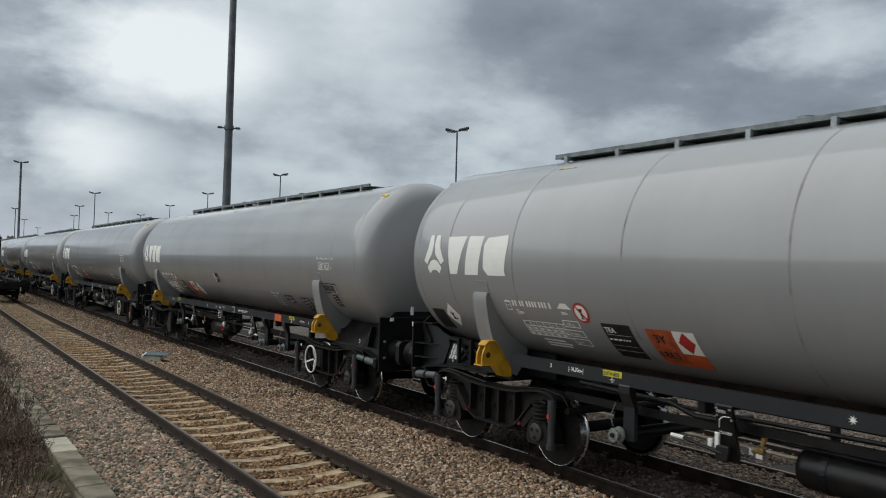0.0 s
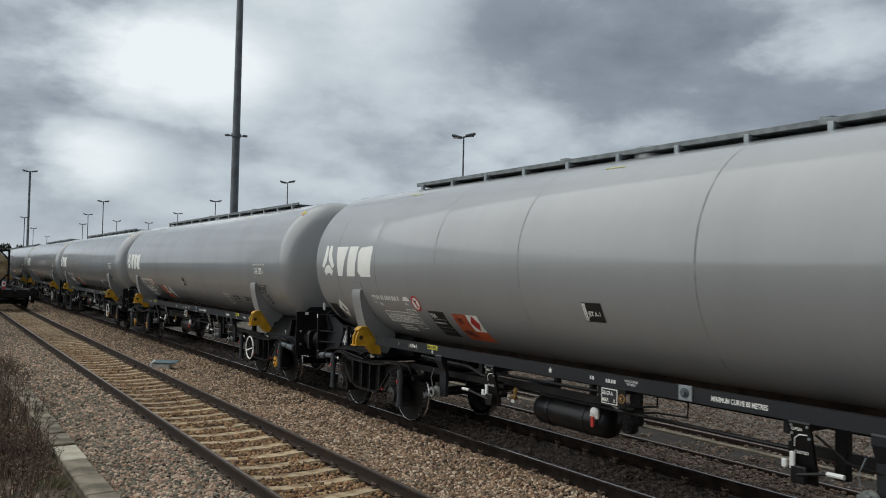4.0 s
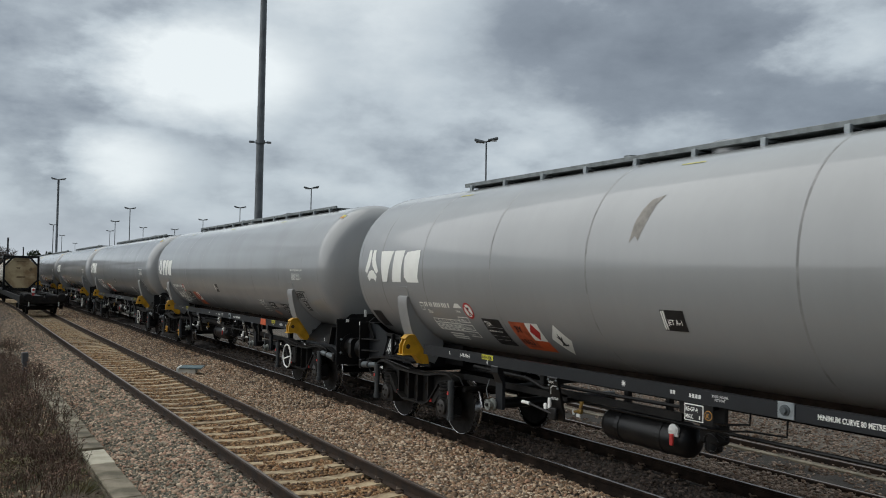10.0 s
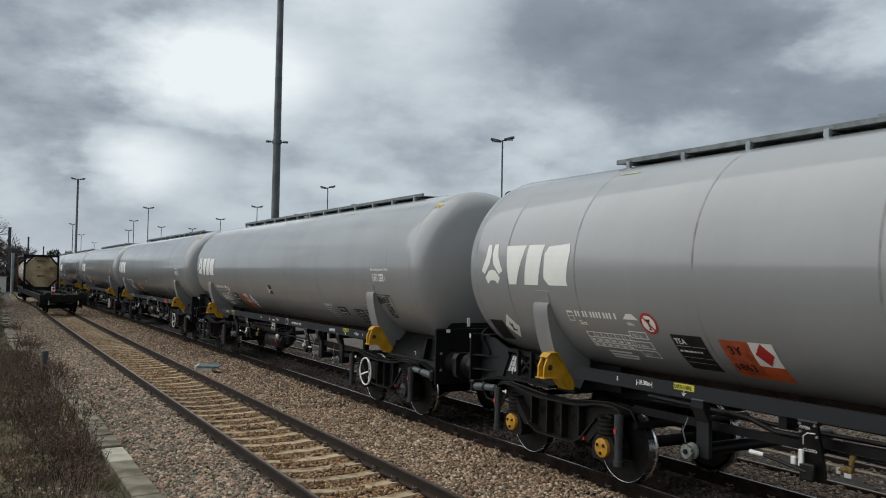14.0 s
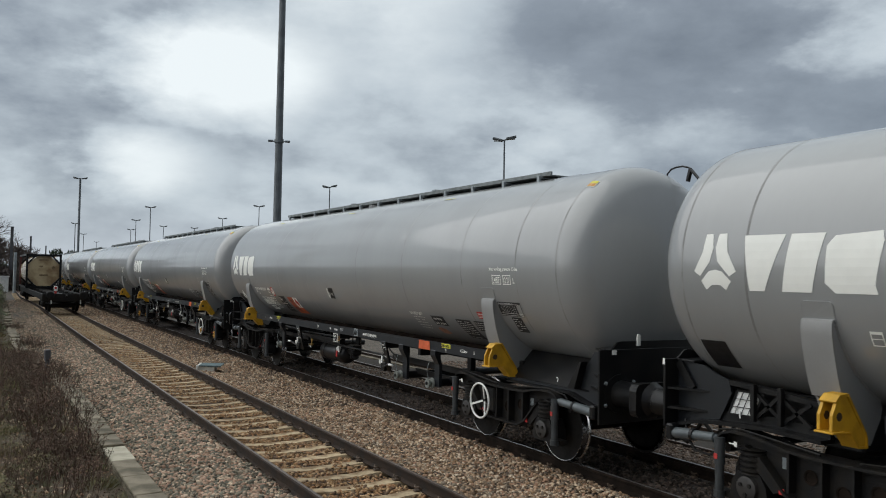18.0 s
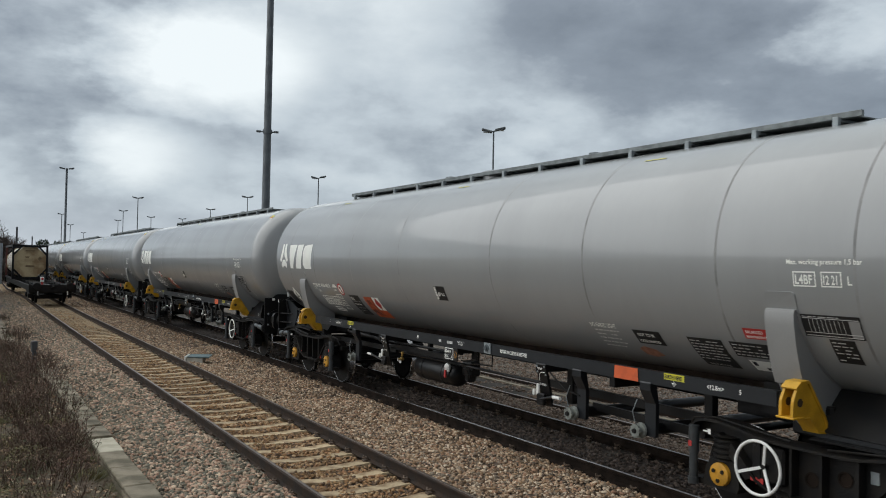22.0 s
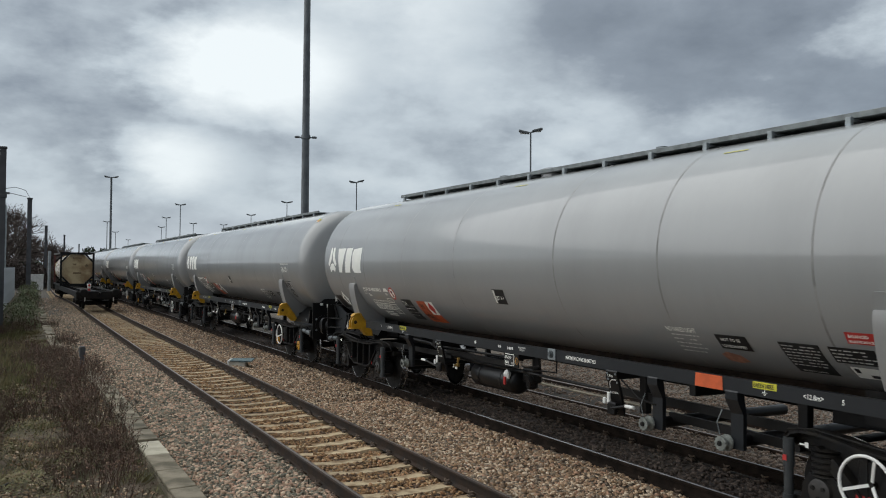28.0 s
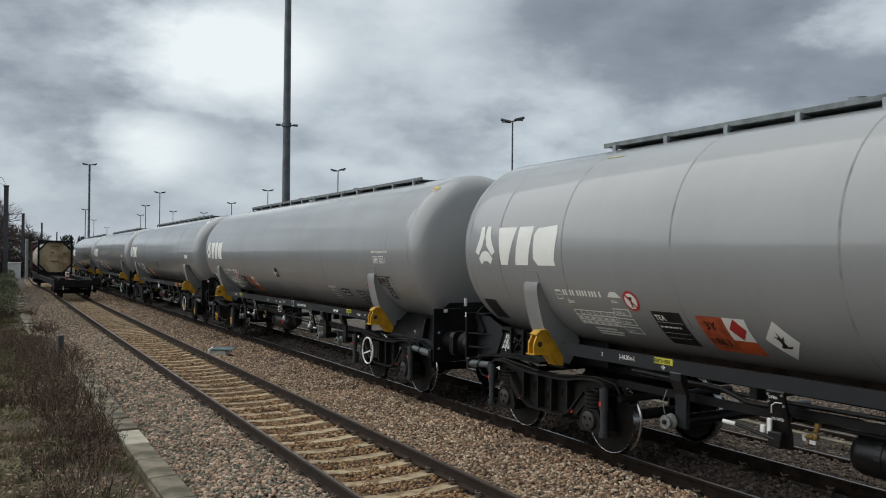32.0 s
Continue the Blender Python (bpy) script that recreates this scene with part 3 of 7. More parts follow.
def spots_in(x0, x1, y0, y1, per, seed, lift=0.0, keep=None):
    rng = np.random.default_rng(seed)
    n = int((x1 - x0) * (y1 - y0) * per)
    xy = np.stack([rng.uniform(x0, x1, n), rng.uniform(y0, y1, n)], 1)
    out = []
    for x, y in xy:
        if keep and not keep(x, y):
            continue
        out.append((x, y, ground_height(x, y) + 0.035 * noise.noise((x * 1.7, y * 1.7, 0)) + lift + rng.uniform(-0.012, 0.02)))
    return out


def off_sleepers(x, y):
    """Between the sleepers; now and then a stone lies on one."""
    d = abs((y - 5.54 + 0.305) % 0.61 - 0.305)
    return d > 0.13 or noise.noise((x * 2.1, y * 2.1, 3)) > (0.40 if abs(x - NEAR_X) < 0.45 else 0.22)


def clear_of_rails(x, y):
    return all(abs(x - c - s * GAUGE / 2) > 0.085 for c in (NEAR_X, TRAIN_X) for s in (-1, 1))


def make_ballast():
    six = spots_in(5.0, 7.26, 6.5, 16, 1050, 1) + spots_in(5.0, 7.26, 16, 27, 640, 2) + spots_in(5.0, 7.26, 27, 48, 240, 3)
    six = [(x, y, z + 0.045 * min(1.0, max(0.0, (5.75 - x) / 0.4, (x - 6.65) / 0.4))) for x, y, z in six if clear_of_rails(x, y)]
    six += [p for p in spots_in(5.0, 7.26, -12, 6.5, 120, 41) if clear_of_rails(p[0], p[1])]
    make_stones("ballast_between_tracks", "light brown granite ballast between the tracks", STONE_BROWN, six, 11)
    crib = spots_in(3.5, 4.96, 6.0, 16, 760, 4, 0.02, off_sleepers) + spots_in(3.5, 4.96, 16, 30, 450, 5, 0.02, off_sleepers) + spots_in(3.5, 4.96, 30, 48, 130, 25, 0.02, off_sleepers)
    crib = [p for p in crib if clear_of_rails(p[0], p[1])]
    crib += [p for p in spots_in(3.5, 4.96, -12, 6.0, 150, 42, 0.02, off_sleepers) if clear_of_rails(p[0], p[1])]
    make_stones("ballast_between_sleepers", "rust-brown ballast lying between the sleepers", STONE_RUST, crib, 12, (0.012, 0.028))
    side = spots_in(2.08, 3.45, 6.5, 17, 1150, 6) + spots_in(2.0, 3.45, 17, 30, 640, 7) + spots_in(1.72, 2.0, 25, 30, 500, 27) + spots_in(1.45, 3.45, 30, 52, 300, 8) + spots_in(1.2, 3.5, 52, 80, 90, 28)
    side = [(x, y, z + 0.05 * min(1.0, max(0.0, (x - 2.5) / 0.45))) for x, y, z in side if clear_of_rails(x, y)]
    side += [p for p in spots_in(2.08, 3.45, -12, 6.5, 170, 43) if clear_of_rails(p[0], p[1])]
    make_stones("ballast_shoulder", "mixed grey ballast beside the empty track", STONE_GREY, side, 13, (0.014, 0.033))
    gone = spots_in(5.0, 7.26, 48, 78, 55, 44, 0.01) + spots_in(3.5, 4.96, 48, 70, 30, 45, 0.0, off_sleepers)
    make_stones("ballast_far_along", "brown granite ballast further along the tracks", STONE_BROWN, [p for p in gone if clear_of_rails(p[0], p[1])], 46, (0.026, 0.046))
    # these stones carry oil and the wagons' shade in their colour
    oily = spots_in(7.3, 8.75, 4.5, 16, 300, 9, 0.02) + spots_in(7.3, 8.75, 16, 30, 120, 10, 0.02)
    make_stones("ballast_under_train", "oily ballast under the train, darkened for the wagons' shade", STONE_DARK, [p for p in oily if clear_of_rails(p[0], p[1])], 14)
    far = spots_in(8.8, 10.72, 4, 20, 480, 15, 0.01) + spots_in(11.9, 15.5, 4, 24, 170, 17, 0.01) + spots_in(8.8, 10.72, 20, 34, 110, 18, 0.01)
    far += [p for p in spots_in(10.72, 11.9, 4, 20, 220, 19, 0.0) if noise.noise((p[0] * 1.5, p[1] * 1.5, 5)) > -0.1]
    make_stones("ballast_beyond_train", "brown and grey ballast beyond the train", STONE_YARD, [p for p in far if clear_of_rails(p[0], p[1]) and abs(p[0] - 10.74) > 0.06 and abs(p[0] - 12.245) > 0.06 and abs(p[0] - 11.93) > 0.09], 16, (0.013, 0.032))


make_ballast()


# ---- tank wagons ----
# A wagon's own space: x across (minus is the side that the camera sees), y along (plus is the emblem end), z up from the rail heads.
TANK_R, TANK_Z, WAGON_LEN, PIVOT, AXLE, WHEEL_R = 1.41, 2.73, 18.30, 6.40, 1.00, 0.46


def on_tank(y, arc, out=0.006):
    """A place on the tank's side: arc metres above its mid height, along the shell."""
    a, out = arc / TANK_R, 0.0015 + 0.3 * out
    return (-(TANK_R + out) * math.cos(a), y, TANK_Z + (TANK_R + out) * math.sin(a))


def arc_of(z):
    return TANK_R * math.asin(max(-0.999, min(0.999, (z - TANK_Z) / TANK_R)))


def skin(y0, y1, z0, z1, out=0.006, slant=0.0, rows=4):
    """A thin sheet that follows the tank's side from y0 down to y1 (read from left to right)."""
    f = Form()
    a0, a1 = arc_of(z0), arc_of(z1)
    pts = []
    for i in range(rows + 1):
        a = a0 + (a1 - a0) * i / rows
        s = slant * i / rows
        pts += [on_tank(y0 + s, a, out), on_tank(y1 + s, a, out)]
    f.add(pts, [(2 * i, 2 * i + 1, 2 * i + 3, 2 * i + 2) for i in range(rows)])
    return f


def patch(points, out=0.008):
    """A flat outline of (y, z) pairs laid on the tank's side, cut into strips so that it follows the curve."""
    bm = bmesh.new()
    bm.faces.new([bm.verts.new((y, arc_of(z), 0)) for y, z in points])
    lo, hi = min(arc_of(z) for _, z in points), max(arc_of(z) for _, z in points)
    n = max(1, int((hi - lo) / 0.07))
    for i in range(1, n):
        bmesh.ops.bisect_plane(bm, geom=bm.verts[:] + bm.edges[:] + bm.faces[:], plane_co=(0, lo + (hi - lo) * i / n, 0), plane_no=(0, 1, 0))
    bmesh.ops.triangulate(bm, faces=bm.faces[:])
    bm.verts.index_update()
    f = Form().add([on_tank(v.co.x, v.co.y, out) for v in bm.verts], [tuple(v.index for v in q.verts) for q in bm.faces])
    bm.free()
    return f


def words(text, y, z, size, spread=0.85, out=0.010):
    a0 = arc_of(z)
    v, fs = letters(text, size, lambda u, w: on_tank(y - u, a0 + w, out), spread=spread)
    return Form().add(v, fs)


def words_flat(text, x, y, z, size, spread=0.9):
    v, fs = letters(text, size, lambda u, w: (x, y - u, z + w), spread=spread)
    return Form().add(v, fs)


SEAMS = (-8.14, -7.19, -5.67, -3.57, -1.48, 1.47, 3.56, 5.55, 7.08, 7.92)      # welds round the barrel


def tank_profile():
    """(along, radius) of the shell with its dished ends."""
    half = [(7.70, TANK_R), (7.95, TANK_R)]
    kr = 0.45
    for i in range(1, 9):
        t = math.pi / 2 * 0.80 * i / 8
        half.append((7.95 + kr * math.sin(t), TANK_R - kr + kr * math.cos(t)))
    y0, r0 = half[-1]
    for i in range(1, 6):
        r = r0 * (1 - i / 5)
        half.append((y0 + 0.20 * (1 - (r / r0) ** 2), r))
    body = []
    for y in SEAMS[1:-1]:
        body += [(y + d, TANK_R - q) for d, q in ((-0.30, 0.0), (-0.14, 0.0005), (-0.04, 0.0013), (0.0, 0.0016), (0.04, 0.0013), (0.14, 0.0005), (0.30, 0.0))]
    return [(-a - 0.20, b) for a, b in half[::-1]] + body + half


def build_tank(w):
    shell = part("tank_shell", Form().lathe(tank_profile(), 72, "y", (0, 0, TANK_Z)), [PAINT], w, "grey painted steel barrel with dished ends", smooth=40)
    for y in SEAMS:
        r = TANK_R - (0.0016 if abs(y) < 7.5 else 0.0005)
        f = Form().lathe([(y - 0.024, r - 0.0015), (y - 0.010, r + 0.0010), (y + 0.010, r + 0.0010), (y + 0.024, r - 0.0015)], 72, "y", (0, 0, TANK_Z))
        part("weld_seam", f, [SEAM], shell, smooth=50)
    # walkway along the top
    walk_z = TANK_Z + TANK_R - 0.005
    deck = part("walkway", Form().box(-0.30, 0.30, -6.5, 5.95, walk_z + 0.03, walk_z + 0.045, 0.004), [WALKWAY], w, "steel grating walkway along the tank top")
    slats = Form()
    for i in range(62):
        y = -6.45 + i * 0.2
        slats.box(-0.29, 0.29, y, y + 0.03, walk_z + 0.046, walk_z + 0.058)
    tagged(part("grating_bars", slats, [WALKWAY], deck), kind="stuff")
    for sx in (-1, 1):
        part("edge_angle", Form().box(sx * 0.30 - 0.02, sx * 0.30 + 0.02, -6.55, 6.0, walk_z + 0.03, walk_z + 0.095, 0.005), [WALKWAY], deck)
    for i in range(13):
        y = -6.3 + i * 1.0
        f = Form()
        f.box(-0.36, 0.36, y - 0.03, y + 0.03, walk_z - 0.005, walk_z + 0.028, 0.004)
        for sx in (-1, 1):
            f.box(sx * 0.36 - 0.025, sx * 0.36 + 0.025, y - 0.035, y + 0.035, TANK_Z + 1.345, walk_z + 0.045, 0.006)
        part("walkway_bracket", f, [GALV], deck)
    f = Form().lathe([(0, 0.27), (0.10, 0.27), (0.11, 0.30), (0.14, 0.30), (0.17, 0.22), (0.18, 0.0)], 24, "z", (0.0, 0.4, TANK_Z + TANK_R - 0.04))
    part("manhole_lid", f, [PAINT], w, "grey bolted manhole lid", smooth=35)
    for y in (-1.9, 2.4):
        f = Form().lathe([(0, 0.07), (0.2, 0.07), (0.2, 0.10), (0.25, 0.10), (0.27, 0.0)], 14, "z", (0.22, y, TANK_Z + TANK_R - 0.04))
        part("vent_valve", f, [GALV], w, smooth=35)
    # end ladder that curls over the tank end to the walkway
    lad = Form()
    for x, top in ((0.60, 0.0), (1.02, -0.32)):
        if top == 0.0:
            lad.tube([(x, -8.06, walk_z - 0.16), (x, -8.13, walk_z - 0.03), (x, -8.20, walk_z + 0.025), (x, -8.30, walk_z + 0.045), (x, -8.42, walk_z + 0.045), (x, -8.52, walk_z + 0.02), (x, -8.58, walk_z - 0.01)], 0.013, 6)
            lad.beam((x, -8.52, walk_z - 0.18), (x, -8.57, walk_z - 0.01), 0.05, 0.04)
        lad.beam((x, -8.56, walk_z + top), (x, -8.88, walk_z - 0.32 + top), 0.05, 0.02)
        lad.beam((x, -8.88, walk_z - 0.31 + top), (x, -8.90, 1.75), 0.05, 0.02)
    end_ladder = part("end_ladder", lad, [BLACK], w, "black tubular end ladder", smooth=40)
    for i in range(7):
        z = 1.95 + i * 0.27
        part("rung", Form().rod((0.60, -8.89, z), (1.02, -8.89, z), 0.014, 6), [BLACK], end_ladder, smooth=40)


def build_saddle(w, yb, sx):
    """Side strap, web plates and yellow lifting bracket on one side at one bogie."""
    out = [(1.30, 2.245), (1.355, 2.225), (1.368, 2.19), (1.362, 2.08), (1.338, 1.95), (1.300, 1.79), (1.255, 1.64), (1.20, 1.51)]
    inner = [(x - 0.022, z - 0.006) for x, z in out]
    strap = part("saddle_strap", Form().slab([(sx * x, z) for x, z in out + inner[::-1]], "y", yb - 0.155, yb + 0.165), [STRAP], w, "grey curved strap plate", smooth=35)

    def shell(z, d):
        return sx * (math.sqrt(TANK_R ** 2 - (z - TANK_Z) ** 2) + d)

    pad = [(-0.165, 2.20), (-0.165, 2.365), (-0.155, 2.385), (-0.13, 2.395), (0.13, 2.395), (0.155, 2.385), (0.165, 2.365), (0.165, 2.20)]
    f = Form()
    n = len(pad)
    f.add([(shell(z, 0.011), yb + a, z) for a, z in pad] + [(shell(z, -0.01), yb + a * 1.02, z + (0.004 if z > 2.3 else 0)) for a, z in pad], [tuple(range(n))] + [(i, i + 1, i + 1 + n, i + n) for i in range(n - 1)])
    if sx < 0:
        part("weld_pad", f, [PAINT], strap)
    for q in (-0.145, 0.115) if sx < 0 else (-0.145,):
        web = [(1.30, 2.225), (1.352, 2.19), (1.345, 2.08), (1.320, 1.95), (1.283, 1.79), (1.235, 1.64), (1.18, 1.51), (1.10, 1.36), (0.99, 1.20), (0.88, 1.09), (0.78, 1.055), (0.62, 1.30), (0.60, 1.40)]
        web = [(sx * x, z) for x, z in web] + [(shell(z, -0.01), z) for z in (1.47, 1.55, 1.65, 1.78, 1.92, 2.06, 2.18)]
        part("web_plate", Form().slab(web, "y", yb + q, yb + q + 0.03), [PAINT], strap)
    bead = [(shell(z, 0.004), yb - 0.148, z) for z in (1.47, 1.55, 1.65, 1.78, 1.92, 2.06, 2.18)]
    if sx < 0:
        part("weld_bead", Form().tube(bead, 0.012, 6), [STRAP], strap, smooth=50)
    yb -= 0.13
    br = Form()
    plate = [(1.345, 1.548), (1.395, 1.505), (1.450, 1.39), (1.455, 1.25), (1.35, 1.235), (1.22, 1.225), (1.16, 1.18), (1.10, 1.075), (0.98, 1.065), (0.975, 1.15), (1.0, 1.20), (1.255, 1.548)]
    for q in (-0.095, 0.03):
        br.slab([(sx * x, z) for x, z in plate], "y", yb + q, yb + q + 0.03)
    br.slab([(sx * x, z) for x, z in ((1.225, 1.575), (1.35, 1.568), (1.42, 1.51), (1.405, 1.495), (1.345, 1.548), (1.225, 1.55))], "y", yb - 0.10, yb + 0.065)
    br.box(*sorted((sx * 1.31, sx * 1.48)), yb - 0.12, yb + 0.075, 1.228, 1.246, 0.005)
    br.slab([(sx * x, z) for x, z in ((1.35, 1.228), (1.22, 1.218), (1.09, 1.072), (0.98, 1.062), (0.98, 1.082), (1.08, 1.092), (1.21, 1.235))], "y", yb - 0.11, yb + 0.06)
    br.slab([(sx * x, z) for x, z in ((1.24, 1.548), (1.0, 1.20), (0.975, 1.15), (0.975, 1.065), (0.95, 1.065), (0.955, 1.16), (0.98, 1.215), (1.225, 1.562))], "y", yb - 0.105, yb + 0.07)
    bracket = part("lifting_bracket", br, [YELLOW], w, "bright yellow steel lifting bracket")
    for q in (-0.098, 0.027) if sx < 0 else ():
        part("eye_hole", Form().lathe([(yb + q, 0.0), (yb + q, 0.036), (yb + q + 0.003, 0.04), (yb + q + 0.004, 0.0)], 16, "y", (sx * 1.355, 0, 1.375)), [EYE_RUST], bracket, "rusty lifting eye")


END_AT = {-1: 8.80, 1: 8.40}      # outer face of each headstock
BUFF_AT = {-1: 9.36, 1: 8.94}     # where its buffers meet those of the next wagon


def build_frame(w):
    for sx in (-1, 1):
        x = sx * 1.25
        prof = [(x, 1.278), (x, 1.432), (x - sx * 0.07, 1.432), (x - sx * 0.07, 1.42), (x - sx * 0.012, 1.42), (x - sx * 0.012, 1.29), (x - sx * 0.07, 1.29), (x - sx * 0.07, 1.278)]
        part("solebar", Form().slab(prof, "y", -6.30, 5.73), [SLATE], w, "dark grey channel-section solebar")
        # added dark plate: stands in for the shade between solebar and tank
        part("keel_plate", Form().box(*sorted((sx * 0.33, sx * 0.36)), -6.2, 6.1, 1.13, 1.40), [OIL_SHADE_STEEL], w)
        build_brake_end(w, sx)
        build_emblem_end(w, sx)
        for e in (-1, 1):
            build_buffer(w, sx, e)
        build_saddle(w, -PIVOT - 0.01, sx)
        build_saddle(w, PIVOT - 0.09, sx)
    for e in (-1, 1):
        h = END_AT[e]
        low = 0.72 if e < 0 else 0.90
        head = part("headstock", Form().box(-1.20, 1.20, *sorted((e * (h - 0.035), e * h)), low, 1.665, 0.006), [BLACK], w, "black headstock plate")
        for x in (-1.10, -0.64):
            for z in (0.96, 1.24):
                part("bolt", Form().lathe([(0, 0.026), (e * 0.02, 0.026), (e * 0.03, 0.0)], 6, "y", (x, e * h, z)), [GALV], head)
        part("end_platform", Form().box(-1.02, 1.02, *sorted((e * (h - 0.30), e * (h - 0.04))), 1.64, 1.662, 0.004), [BLACK], w, "black end platform")
        lip = [(-1.0, 1.665), (-0.965, 1.69), (-0.895, 1.752), (-0.85, 1.762), (0.85, 1.762), (0.895, 1.752), (0.965, 1.69), (1.0, 1.665)]
        part("platform_lip", Form().slab(lip, "y", e * (h - 0.03), e * (h - 0.005)), [BLACK], w, "upturned platform edge")
        part("lamp_bracket", Form().slab([(-0.585, 1.70), (-0.585, 1.83), (-0.575, 1.85), (-0.545, 1.85), (-0.535, 1.83), (-0.535, 1.70)], "y", e * (h - 0.002), e * (h + 0.02)), [WHITE], w, "white painted lamp bracket")
        if e < 0:
            part("white_patch", Form().box(-1.0, -0.925, *sorted((e * h, e * (h + 0.004))), 1.595, 1.655), [WHITE], head, "white painted patch")
        else:
            part("white_patch", Form().box(-1.204, -1.196, *sorted((e * (h + 0.003), e * (h - 0.03))), 1.60, 1.67), [WHITE], head, "white painted plate edge")
        # draw gear
        o = e * (h - 8.52)
        hook = Form().box(-0.05, 0.05, *sorted((e * 8.52 + o, e * 8.78 + o)), 1.0, 1.08, 0.015)
        hook.tube([(0, e * 8.76 + o, 1.04), (0, e * 8.84 + o, 1.10), (0, e * 8.86 + o, 1.18), (0, e * 8.80 + o, 1.22)], 0.035, 8, 0.02)
        part("draw_hook", hook, [BOGIE], w, "heavy steel draw hook", smooth=40)
        cp = Form()
        for x in (-0.07, 0.07):
            cp.tube([(x, e * 8.72 + o, 1.02), (x, e * 8.85 + o, 0.85), (x, e * 9.05 + o, 0.80)], 0.018, 6)
        cp.rod((-0.1, e * 9.04 + o, 0.80), (0.1, e * 9.04 + o, 0.80), 0.024, 8)
        cp.rod((0, e * 8.85 + o, 0.82), (0, e * 9.14 + o, 0.82), 0.02, 8)
        part("screw_coupling", cp, [BOGIE], w, smooth=40)
        for x in (-0.33, 0.33):
            part("brake_hose", Form().tube([(x, e * 8.55 + o, 0.95), (x, e * 8.72 + o, 0.90), (x, e * 8.85 + o, 0.68), (x, e * 8.98 + o, 0.56), (x, e * 9.08 + o, 0.60)], 0.026, 8), [BOGIE], w, "black rubber brake hose", smooth=50)
        part("centre_sill", Form().box(-0.25, 0.25, *sorted((e * 5.0, e * (h - 0.04))), 0.95, 1.30, 0.01), [BLACK], w)
        part("bolster", Form().box(-0.86, 0.86, e * PIVOT - 0.22, e * PIVOT + 0.22, 0.98, 1.30, 0.02), [BLACK], w)


def build_brake_end(w, sx):
    """Closed cradle between the saddle and the headstock at the hand brake end."""
    h = -END_AT[-1]
    sheet = [(sx * 1.005, 1.075), (sx * 0.985, 1.065), (sx * 0.60, 1.43), (sx * 0.62, 1.455)]
    part("cradle_sheet", Form().slab(sheet, "y", -6.55, -8.34), [BLACK], w, "black painted sheet under the tank end")
    # side plate that drops to the headstock, with its bottom flange
    side = [(-6.55, 1.02), (-6.55, 1.075), (-8.02, 1.08), (-8.32, 1.42), (-8.45, 1.60), (h + 0.03, 1.64), (h + 0.03, 0.80), (-8.62, 0.88), (-8.02, 1.03)]
    part("end_sill", Form().slab(side, "x", sx * 0.96, sx * 0.99), [SLATE], w, "dark grey painted side plate")
    flange = [(-6.55, 1.018), (-8.02, 1.022), (-8.62, 0.872), (h + 0.03, 0.792), (h + 0.03, 0.78), (-8.62, 0.858), (-8.02, 1.006), (-6.55, 1.002)]
    part("bottom_flange", Form().slab(flange, "x", sx * 0.86, sx * 1.10), [BLACK], w)
    part("gusset", Form().slab([(-8.03, 1.09), (-8.17, 1.09), (-8.31, 1.46), (-8.27, 1.45)], "x", sx * 0.99, sx * 1.10), [BLACK], w, "standing gusset plate")
    for z, tip in ((1.29, -8.46), (1.13, -8.38)) if sx < 0 else ():
        part("gusset", Form().slab([(sx * 0.99, tip), (sx * 1.17, h + 0.04), (sx * 0.99, h + 0.04)], "z", z, z + 0.025), [BLACK], w, "flat gusset plate")
    part("inner_sill", Form().slab([(-5.6, 1.06), (-5.6, 1.40), (h + 0.03, 1.40), (h + 0.03, 0.86), (-7.4, 1.0)], "x", sx * 0.50, sx * 0.55), [BLACK], w)
    if sx < 0:
        part("marking", Form().slab([(-7.66, 1.185), (-7.70, 1.185), (-7.715, 1.165), (-7.70, 1.12), (-7.685, 1.12), (-7.70, 1.168), (-7.66, 1.172)], "x", -1.008, -1.010), [WHITE], w)


